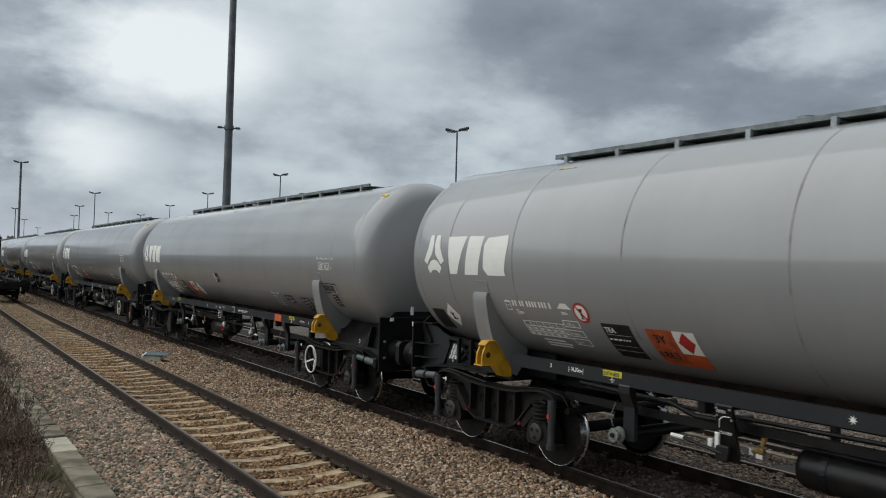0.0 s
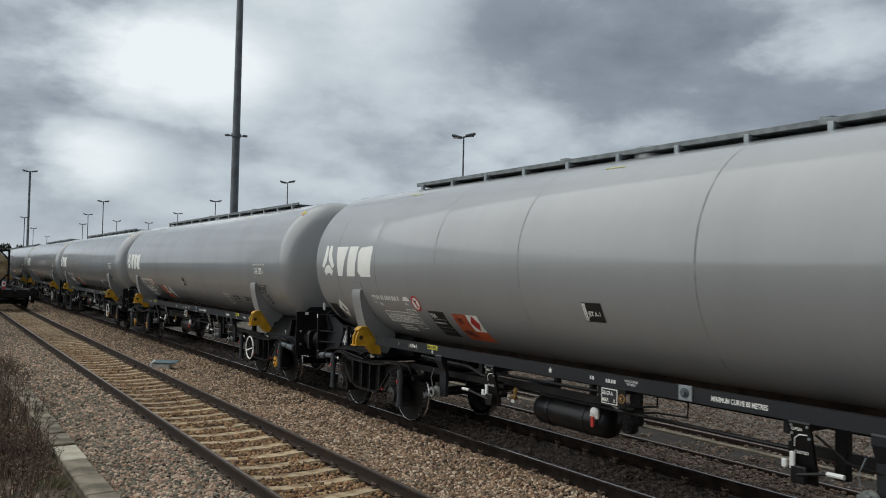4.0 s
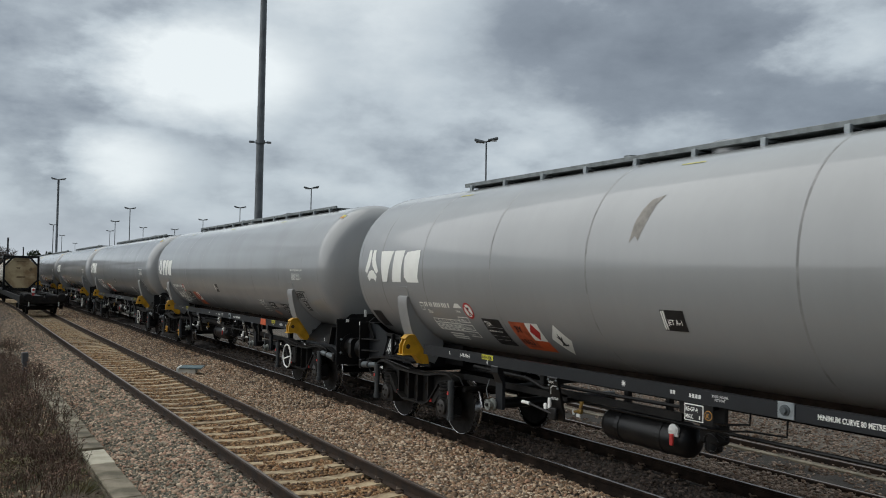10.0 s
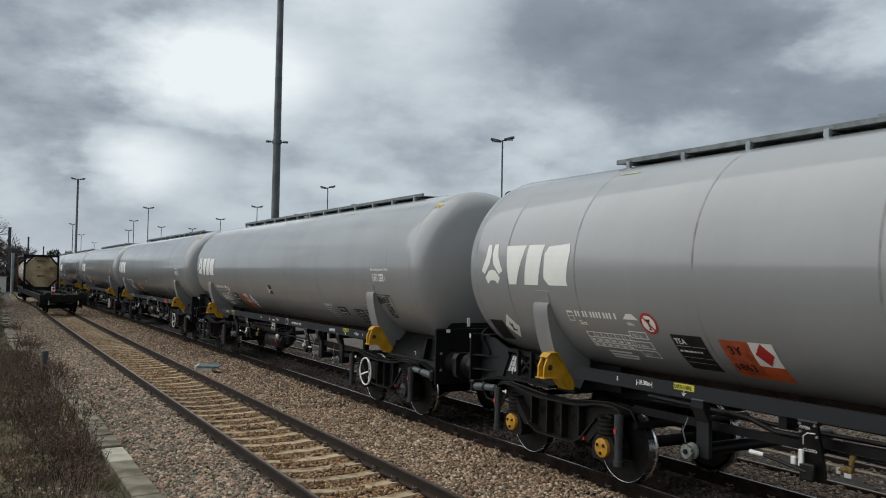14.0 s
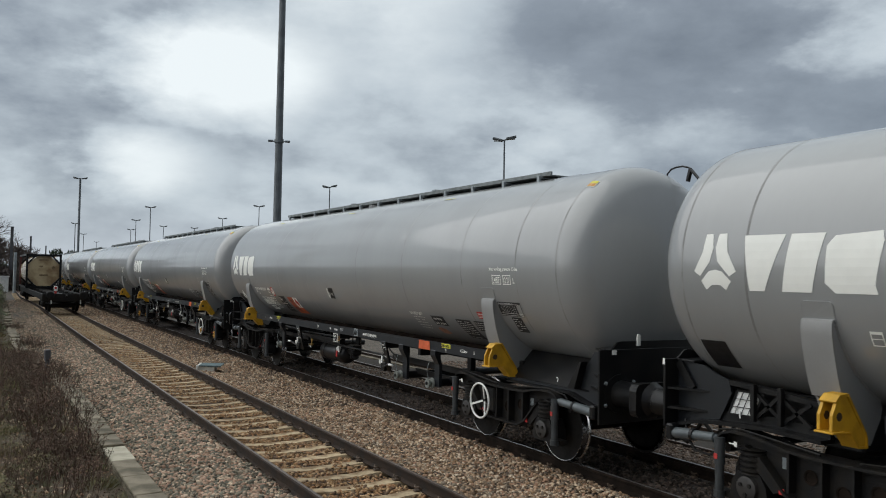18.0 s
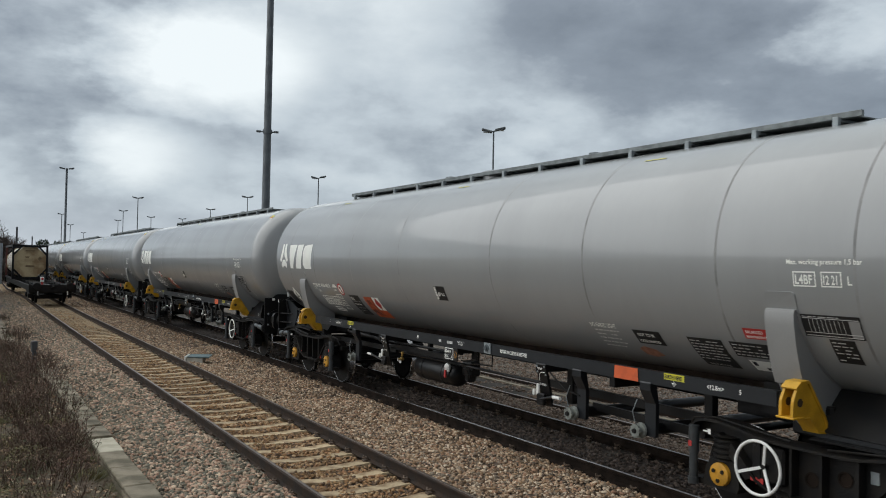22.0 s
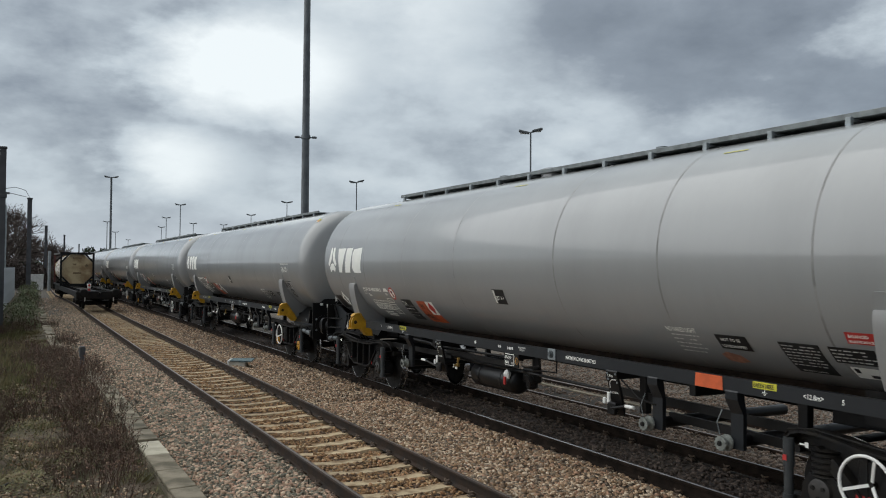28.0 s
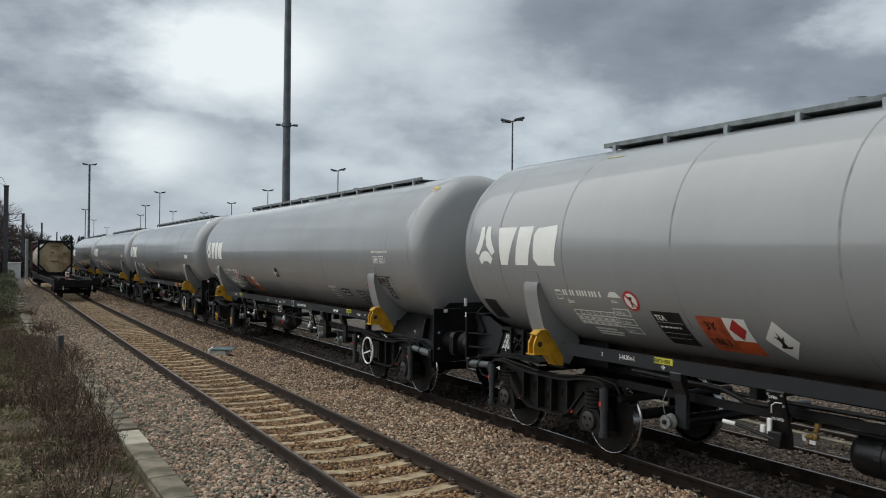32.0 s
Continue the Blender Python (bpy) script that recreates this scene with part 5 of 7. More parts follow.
    # bare plate with a bolt on the solebar
    part("jacking_plate", Form().box(-1.266, -1.251, -1.345, -1.165, 1.285, 1.445, 0.004), [GALV], w, "bare metal plate on the solebar")
    part("jacking_bolt", Form().lathe([(-1.305, 0.0), (-1.305, 0.03), (-1.28, 0.035), (-1.28, 0.052), (-1.266, 0.055)], 16, "x", (0, -1.25, 1.366)), [DAMPER], w, smooth=40)
    # card holder among the braces at the emblem end
    st = Form()
    q = [(-1.0, 7.63, 1.145), (-0.965, 7.54, 1.40), (-0.965, 7.21, 1.405), (-1.0, 7.30, 1.155)]
    for p0, p1 in zip(q, q[1:] + q[:1]):
        st.beam(p0, p1, 0.02, 0.02)
    step = part("card_holder", st, [BLACK], w, "black frame holding a white card")
    part("card", Form().add([(a + 0.006, b, c) for a, b, c in q], [(0, 1, 2, 3)]), [PALE], step, "white waybill card", tidy=False)
    wires = Form()
    for i in (0.25, 0.5, 0.75):
        lo, hi = Vector(q[0]).lerp(Vector(q[3]), i), Vector(q[1]).lerp(Vector(q[2]), i)
        wires.rod(lo - Vector((0.006, 0, 0)), hi - Vector((0.006, 0, 0)), 0.004, 4)
    for i in (0.33, 0.66):
        lo, hi = Vector(q[0]).lerp(Vector(q[1]), i), Vector(q[3]).lerp(Vector(q[2]), i)
        wires.rod(lo - Vector((0.006, 0, 0)), hi - Vector((0.006, 0, 0)), 0.004, 4)
    part("wire_guard", wires, [BLACK], step)
    part("catch", Form().rod((-1.01, 7.47, 1.12), (-1.01, 7.47, 1.19), 0.010, 6), [WHITE], step)


OVERSPRAY = material("orange_overspray", (0.44, 0.20, 0.13), 0.5, vary=0.3, scale=14, bump=0.0)
COUPLING = material("worn_pale_coupling_metal", (0.25, 0.265, 0.24), 0.5, metal=0.2, vary=0.4, scale=14, bump=0.2)
BRASS = material("brass", (0.42, 0.27, 0.08), 0.4, metal=0.6, vary=0.3, scale=9)
AMBER = material("amber_label", (0.55, 0.26, 0.04), 0.5, vary=0.15, scale=8, bump=0.0)
FADED = material("faded_yellow_chalk", (0.55, 0.52, 0.16), 0.7, vary=0.3, scale=14, bump=0.0)


def joined(forms):
    f = Form()
    for q in forms:
        f.add(q.v, q.f)
    return f


def small_print(y0, y1, z0, z1, lines, seed, fill=0.9):
    """Lines of writing too fine to read, as rows of short bars."""
    rnd = random.Random(seed)
    out = []
    pitch = (z1 - z0) / lines
    for i in range(lines):
        z = z0 + pitch * (i + 0.25)
        y, end = y0, y1 + (0.0 if i % 3 else 0.05)
        while y > end + 0.02:
            ln = rnd.uniform(0.025, 0.08)
            if rnd.random() < fill:
                out.append(skin(y, max(end, y - ln), z, z + pitch * 0.30, out=0.010, rows=1))
            y -= ln + 0.018
    return joined(out)


def build_signs(w):
    slip = [0.0]       # nudge along the tank for a group of signs

    def sheet(name, f, m, label="", parent=None):
        f.v = [(x, y + slip[0], z) for x, y, z in f.v]
        return part(name, f, [m], parent or w, label, tidy=False)

    # emblem: three blades, then three plain slanted blocks
    cy = 7.46
    emblem = sheet("emblem", patch([(cy + 0.05, 3.05), (cy + 0.14, 3.05), (cy + 0.17, 2.86), (cy + 0.28, 2.66), (cy + 0.20, 2.61), (cy + 0.07, 2.76), (cy + 0.03, 2.90)]), CREAM, "white emblem of three blades and plain blocks")
    sheet("blade", patch([(cy - 0.13, 3.05), (cy - 0.03, 3.05), (cy + 0.0, 2.90), (cy - 0.03, 2.76), (cy - 0.18, 2.61), (cy - 0.27, 2.66), (cy - 0.16, 2.86)]), CREAM, parent=emblem)
    sheet("blade", patch([(cy + 0.19, 2.56), (cy + 0.09, 2.66), (cy, 2.68), (cy - 0.09, 2.66), (cy - 0.20, 2.56), (cy - 0.13, 2.47), (cy - 0.06, 2.52), (cy + 0.05, 2.52), (cy + 0.13, 2.47)]), CREAM, parent=emblem)
    sheet("block", patch([(7.10, 3.02), (6.62, 3.02), (6.86, 2.47), (7.04, 2.47)]), CREAM, parent=emblem)
    sheet("block", patch([(6.56, 3.02), (6.20, 3.02), (6.34, 2.47), (6.66, 2.47)]), CREAM, parent=emblem)
    sheet("block", patch([(6.10, 2.99), (5.66, 3.02), (5.64, 2.93), (5.72, 2.55), (5.70, 2.47), (6.10, 2.47), (6.20, 2.56), (6.18, 2.90)]), CREAM, parent=emblem)
    slip[0] = 0.07
    # data block: unread numbers become bars
    cs = sheet("code_square", patch([(5.78, 2.15), (5.66, 2.15), (5.66, 2.02), (5.78, 2.02)]), CREAM, "white outlined square")
    sheet("inset", patch([(5.77, 2.125), (5.67, 2.125), (5.67, 2.03), (5.77, 2.03)], 0.011), STRAP, parent=cs)
    for group in ((5.62, 2), (5.47, 2), (5.32, 4), (5.07, 3), (4.87, 1)):
        for i in range(group[1]):
            a = group[0] - 0.057 * i
            sheet("number_bar", skin(a, a - 0.034, 2.08, 2.155, rows=2), CREAM)
    sheet("marking", words("Zans", 5.58, 1.98, 0.085), CREAM)
    grid = sheet("load_table", skin(5.55, 4.70, 1.883, 1.895, rows=1), CREAM, "white outlined load table")
    sheet("ruling", joined([skin(5.55, 4.70, z, z + 0.014, rows=1) for z in (1.82, 1.755, 1.70)] + [skin(5.55 - 0.13 * i, 5.532 - 0.13 * i, 1.70, 1.89, rows=3) for i in range(7)]), CREAM, parent=grid)
    sheet("figures", joined([skin(5.52 - 0.13 * i, 5.45 - 0.13 * i, z, z + 0.032, rows=1) for i in range(6) for z in (1.775, 1.715)]), CREAM, parent=grid)
    for i, c in enumerate("ABCDE"):
        sheet("marking", words(c, 5.37 - 0.13 * i, 1.837, 0.055), CREAM, parent=grid)
    sheet("writing", joined([skin(5.35, 5.35 - ln, z, z + 0.024, rows=1) for z, ln in ((1.64, 0.42), (1.60, 0.50), (1.565, 0.46))]), CREAM)
    slip[0] = 0.09
    bk = sheet("brake_mark", patch([(4.70, 2.09), (4.62, 2.16), (4.52, 2.16), (4.44, 2.09), (4.50, 2.09), (4.57, 2.135), (4.64, 2.09)]), CREAM)
    sheet("marking", words("500m", 4.655, 2.02, 0.06, 0.9), CREAM, parent=bk)
    for i, (a, b) in enumerate(((1.86, 1.95), (1.74, 1.83), (1.63, 1.72))):
        o = sheet("data_box", skin(4.70, 4.40, a, b, rows=2), CREAM, "white outlined data box")
        sheet("inset", skin(4.685, 4.415, a + 0.012, b - 0.012, out=0.009, rows=2), PAINT, parent=o)
        sheet("marking", words(("102 m", "R 80m", "24 T")[i], 4.66, a + 0.02, 0.068, 0.95, out=0.013), CREAM, parent=o)
    slip[0] = 0.11
    disc = [(4.26 + 0.135 * math.cos(t), 2.06 + 0.125 * math.sin(t)) for t in (2 * math.pi * k / 24 for k in range(24))]
    ban = sheet("prohibition_sign", patch(disc), SIGN_RED, "round red and white prohibition sign")
    sheet("white_disc", patch([(4.26 + (y - 4.26) * 0.76, 2.06 + (z - 2.06) * 0.76) for y, z in disc], 0.011), CREAM, parent=ban)
    sheet("bar", patch([(4.35, 2.14), (4.33, 2.155), (4.17, 1.98), (4.19, 1.965)], 0.016), SIGN_RED, parent=ban)
    sheet("symbol", patch([(4.30, 2.11), (4.22, 2.11), (4.245, 2.06), (4.25, 2.0), (4.22, 1.985), (4.30, 1.985), (4.27, 2.0), (4.275, 2.06)], 0.014), SIGN_BLACK, parent=ban)
    slip[0] = 0.08
    tea = sheet("class_panel", skin(4.02, 3.56, 1.56, 1.96, rows=5), SIGN_BLACK, "black panel with the wagon class in white")
    sheet("marking", words("TEA", 3.99, 1.855, 0.11, out=0.012), CREAM, parent=tea)
    sheet("panel_line", skin(4.00, 3.58, 1.828, 1.833, out=0.010, rows=1), PALE, parent=tea)
    sheet("writing_bar", small_print(3.99, 3.58, 1.745, 1.815, 1, 7, 1.0), CREAM, parent=tea)
    for z in (1.70, 1.64):
        sheet("panel_line", skin(4.00, 3.58, z, z + 0.004, out=0.010, rows=1), PALE, parent=tea)
    slip[0] = 0.01
    haz = sheet("hazard_panel", skin(3.40, 3.02, 1.58, 1.95, rows=5), HAZARD_ORANGE, "orange hazard panel with code and red diamond")
    sheet("marking", words("3Y", 3.32, 1.80, 0.165, 0.9, out=0.012), SIGN_BLACK, parent=haz)
    sheet("marking", words("1863", 3.38, 1.625, 0.165, 0.88, out=0.012), SIGN_BLACK, parent=haz)
    sheet("white_field", skin(3.02, 2.72, 1.70, 1.95, rows=4), CREAM, parent=haz)
    sheet("red_diamond", patch([(2.87, 1.945), (2.755, 1.825), (2.87, 1.71), (2.985, 1.825)], 0.012), SIGN_RED, parent=haz)
    sheet("orange_strip", skin(3.40, 2.72, 1.545, 1.58, rows=1), SIGN_ORANGE, parent=haz)
    sheet("orange_foot", skin(3.02, 2.72, 1.58, 1.70, rows=2), SIGN_ORANGE, parent=haz)
    slip[0] = 0.03
    # product plate
    jet = sheet("product_plate", skin(0.28, -0.06, 2.02, 2.25, rows=3), SIGN_BLACK, "black product plate lettered in white")
    for y in (0.272, 0.242):
        sheet("edge", skin(y, y - 0.022, 2.03, 2.24, out=0.010, rows=3), CREAM, parent=jet)
    sheet("marking", words("JET A-1", 0.20, 2.09, 0.088, 0.80, out=0.012), CREAM, parent=jet)
    slip[0] = 0.0
    # warnings towards the hand brake end
    sheet("marking", words("NO NAKED LIGHT", -3.42, 1.855, 0.095, 0.60), CREAM)
    sheet("writing", small_print(-3.46, -3.90, 1.60, 1.845, 5, 6), PALE)
    ls = sheet("shunting_plate", skin(-4.16, -4.60, 1.70, 1.865, rows=3), SIGN_BLACK, "black plate with a shunting warning in white")
    sheet("marking", words("NOT TO BE", -4.22, 1.795, 0.062, 0.85, out=0.012), CREAM, parent=ls)
    sheet("marking", words("LOOSE SHUNTED", -4.19, 1.722, 0.062, 0.70, out=0.012), CREAM, parent=ls)
    dp = sheet("data_panel", skin(-5.01, -5.49, 1.53, 1.85, rows=5), SIGN_BLACK, "black data panel with fine white writing")
    sheet("writing", small_print(-5.03, -5.47, 1.60, 1.835, 7, 1), PALE, parent=dp)
    sheet("marking", words("VEHICLE DATA PANEL", -5.07, 1.545, 0.038, 0.78, out=0.012), PALE, parent=dp)
    rd = sheet("red_plate", skin(-5.85, -6.20, 1.90, 2.01, rows=2), SIGN_RED, "red maintenance plate with white writing")
    sheet("marking", words("BALANCED", -5.88, 1.96, 0.048, 0.85, out=0.011), CREAM, parent=rd)
    sheet("marking", words("MAINTENANCE", -5.87, 1.913, 0.042, 0.85, out=0.011), CREAM, parent=rd)
    d2 = sheet("data_panel", skin(-5.59, -6.08, 1.69, 1.85, rows=3), SIGN_BLACK, "black data panel with fine white writing")
    sheet("writing", small_print(-5.61, -6.06, 1.70, 1.84, 4, 3), PALE, parent=d2)
    wp = sheet("white_plate", skin(-5.70, -6.0, 1.545, 1.66, rows=2), CREAM, "white plate with a dark mark")
    sheet("mark", joined([skin(-5.86, -5.97, 1.56, 1.59, out=0.010, rows=1), skin(-5.73, -5.78, 1.60, 1.645, out=0.010, rows=1)]), SIGN_BLACK, parent=wp)
    # tests and tank code above the strap
    sheet("marking", words("Max. working pressure 1,5 bar", -6.51, 2.655, 0.066, 0.92), CREAM)
    o = sheet("code_box", skin(-6.575, -6.81, 2.45, 2.59, rows=2), CREAM, "white outlined code box")
    sheet("inset", skin(-6.587, -6.798, 2.462, 2.578, out=0.009, rows=2), PAINT, parent=o)
    sheet("marking", words("L4BF", -6.595, 2.475, 0.122, 0.74, out=0.013), CREAM, parent=o)
    sheet("marking", words("L", -7.115, 2.475, 0.11), CREAM)
    tb = sheet("tank_plate", skin(-6.585, -7.175, 1.99, 2.196, rows=3), SIGN_BLACK, "black table plate ruled in grey")
    sheet("ruling", joined([skin(-6.66 - 0.043 * i, -6.664 - 0.043 * i, 2.035, 2.155, out=0.010, rows=2) for i in range(9)] + [skin(-6.60, -7.16, z, z + 0.006, out=0.010, rows=1) for z in (2.16, 2.028, 2.0)]), PALE, parent=tb)
    sheet("grey_field", skin(-7.06, -7.165, 2.0, 2.155, out=0.010, rows=2), STRAP, parent=tb)
    sheet("writing", small_print(-6.60, -7.02, 2.168, 2.19, 1, 4), PALE, parent=tb)
    tb = sheet("tank_plate", skin(-6.81, -7.06, 1.755, 1.975, rows=3), SIGN_BLACK, "black table plate ruled in grey")
    sheet("writing", small_print(-6.83, -7.04, 1.77, 1.965, 6, 5), PALE, parent=tb)

    def dome(y, arc, out=0.006):
        """A place on the curved shoulder of the near end."""
        q = max(0.0, -y - 8.15)
        r = TANK_R - (0.45 - math.sqrt(max(0.0, 0.45 ** 2 - q ** 2))) + out
        return (-r * math.cos(arc / TANK_R), y - out * q / 0.45, TANK_Z + r * math.sin(arc / TANK_R))

    def dome_sheet(y0, y1, a0, a1, out):
        n = 4
        pts = [dome(y0 + (y1 - y0) * i / n, a, out) for a in (a0, (a0 + a1) / 2, a1) for i in range(n + 1)]
        return Form().add(pts, [(j * (n + 1) + i, j * (n + 1) + i + 1, (j + 1) * (n + 1) + i + 1, (j + 1) * (n + 1) + i) for j in range(2) for i in range(n)])

    wt = sheet("warning_label", dome_sheet(-8.15, -8.29, 1.22, 1.36, 0.006), CREAM, "small white-edged yellow warning label")
    for y, a in ((-8.158, 1.295), (-8.222, 1.295), (-8.158, 1.23), (-8.222, 1.23)):
        sheet("mark", dome_sheet(y, y - 0.060, a, a + 0.058, 0.010), SIGN_YELLOW if a > 1.25 else AMBER, parent=wt)
    for y in (5.44, 0.55, -3.95):
        sheet("yellow_mark", skin(y, y - 0.36, 3.93, 3.945, rows=1), FADED, "faded yellow mark beside the walkway")
    # black repair panel at the emblem end
    sheet("black_panel", patch([(7.88, 1.925), (7.54, 1.925), (7.54, 1.632), (7.88, 1.632)]), SIGN_BLACK, "black rectangular panel")
    # solebar writing
    x = -1.2525
    for y, e in ((3.96, 0), (-4.83, 1)):
        o = sheet("earth_plate", Form().add([(x, y, 1.36), (x, y - 0.30, 1.36), (x, y - 0.30, 1.432), (x, y, 1.432)], [(0, 1, 2, 3)]), SIGN_YELLOW, "yellow earthing plate on the solebar")
        sg = joined([Form().add([(x, y - 0.15 + q, z0), (x, y - 0.15 - q, z0), (x, y - 0.15 - q, z0 + h), (x, y - 0.15 + q, z0 + h)], [(0, 1, 2, 3)]) for q, z0, h in ((0.004, 1.332, 0.026), (0.032, 1.325, 0.007), (0.021, 1.312, 0.007), (0.010, 1.299, 0.007))])
        sheet("earth_symbol", sg, CREAM)
        sheet("marking", words_flat("EARTH HERE", x - 0.003, y - 0.01, 1.373, 0.062, 0.72), SIGN_BLACK, parent=o)
    sheet("marking", words_flat("|-18.30m-|", x, 4.56, 1.345, 0.072), CREAM)
    sheet("marking", words_flat("<12.8m>", x, -5.44, 1.335, 0.07), CREAM)
    sheet("marking", words_flat("MINIMUM CURVE 80 METRES", x, -1.58, 1.33, 0.072, 0.72), CREAM)
    sheet("marking", words_flat("3", x, 4.9, 1.345, 0.07), CREAM)
    sheet("marking", words_flat("5", x, -5.86, 1.335, 0.07), CREAM)
    def bars(y, ln, z, tall, seed):
        rnd, out, a = random.Random(seed), [], y
        while a > y - ln + 0.01:
            d = rnd.uniform(0.022, 0.034)
            out.append(Form().add([(x, a, z), (x, a - d, z), (x, a - d, z + tall), (x, a, z + tall)], [(0, 1, 2, 3)]))
            a -= d + 0.012
        return joined(out)

    ob = sheet("outlined_plate", Form().add([(x, -4.05, 1.325), (x, -4.37, 1.325), (x, -4.37, 1.385), (x, -4.05, 1.385)], [(0, 1, 2, 3)]), PALE, "outlined plate on the solebar")
    sheet("inset", Form().add([(x - 0.001, -4.058, 1.333), (x - 0.001, -4.362, 1.333), (x - 0.001, -4.362, 1.377), (x - 0.001, -4.058, 1.377)], [(0, 1, 2, 3)]), SLATE, parent=ob)
    sheet("writing", Form().add([(a - 0.002, b, c) for a, b, c in bars(-4.07, 0.28, 1.34, 0.030, 3).v], bars(-4.07, 0.28, 1.34, 0.030, 3).f), CREAM, parent=ob)
    for y, ln, z, tall in ((0.21, 0.08, 1.335, 0.042), (-0.06, 0.18, 1.33, 0.042)):
        sheet("line_of_writing", bars(y, ln, z, tall, 5), PALE)
    sheet("marking", words_flat("BRAKE CYLINDER", x, -0.368, 1.372, 0.036, 0.72), PALE)
    sheet("marking", words_flat("TEST POINT", x, -0.40, 1.335, 0.036, 0.72), PALE)
    star = Form()
    for i in range(4):
        c1, s1 = math.cos(i * math.pi / 4 + 0.2), math.sin(i * math.pi / 4 + 0.2)
        star.add([(x - 0.0004 * i, 0.941 + a * c1 - b * s1, 1.358 + a * s1 + b * c1) for a, b in ((-0.045, 0), (0, 0.010), (0.045, 0), (0, -0.010))], [(0, 1, 2, 3)])
    sheet("star_mark", star, CREAM)
    kp = sheet("brake_plate", Form().add([(-1.256, 0.0, 1.085), (-1.256, -0.26, 1.085), (-1.256, -0.26, 1.265), (-1.256, 0.0, 1.265)], [(0, 1, 2, 3)]), CREAM, "white-edged brake plate hung below the solebar")
    sheet("inset", Form().add([(-1.259, -0.012, 1.096), (-1.259, -0.248, 1.096), (-1.259, -0.248, 1.254), (-1.259, -0.012, 1.254)], [(0, 1, 2, 3)]), SIGN_BLACK, parent=kp)
    sheet("marking", words_flat("KE-GP-A", -1.262, -0.02, 1.19, 0.062, 0.74), CREAM, parent=kp)
    sheet("marking", words_flat("MAX.", -1.262, -0.02, 1.112, 0.062, 0.74), CREAM, parent=kp)
    sheet("number_bar", Form().add([(-1.262, -0.205, 1.112), (-1.262, -0.22, 1.112), (-1.262, -0.22, 1.15), (-1.262, -0.205, 1.15)], [(0, 1, 2, 3)]), CREAM, parent=kp)
    ring = [(0.052 * math.cos(math.pi * i / 9), 0.052 * math.sin(math.pi * i / 9)) for i in range(18)]
    kd = sheet("brake_badge", Form().add([(-1.256, -0.325 - a, 1.172 + b) for a, b in ring], [tuple(range(18))]), AMBER, "round yellow and black brake badge")
    sheet("inset", Form().add([(-1.259, -0.325 - a * 0.84, 1.172 + b * 0.84) for a, b in ring], [tuple(range(18))]), SIGN_BLACK, parent=kd)
    sheet("marking", words_flat("K", -1.262, -0.303, 1.148, 0.06, 0.9), AMBER, parent=kd)
    part("badge_bracket", Form().box(-1.254, -1.242, -0.385, 0.01, 1.07, 1.28, 0.003), [BLACK], w)


BOGIE_SHIFT = 0.16     # the tank sits a little towards the emblem end of its bogies


def build_wagon():
    w = thing("tank_wagon", "grey bogie tank wagon with black underframe and yellow brackets", "tank wagon", "tank wagons of the passing train")
    build_tank(w)
    build_frame(w)
    build_bogie(w, -PIVOT - BOGIE_SHIFT, True)
    build_bogie(w, PIVOT - BOGIE_SHIFT, False)
    build_gear(w)
    build_signs(w)
    return w


FIRST, LAST = -6, 9
CENTRE = 15.52         # the place along the track of wagon 0's middle at 15 s
ORANGE_MARK, SIDE_DIAMOND = (-5, -1, 1, 2, 3, 4, 7), (-5, -3, -2, 0, 5, 8)
CAPS_EMBLEM_END, CAPS_BRAKE_END = (-3, -1, 2, 6), (-4, -2, 2, 5, 7)      # bogies whose axle caps are painted yellow
NEW_TEST = (-3, -2, 0)      # wagons with the newer test date on a white field
CAP_YELLOW = material("yellow_cap_paint", (0.55, 0.27, 0.02), 0.5, vary=0.3, scale=9, bump=0.1)


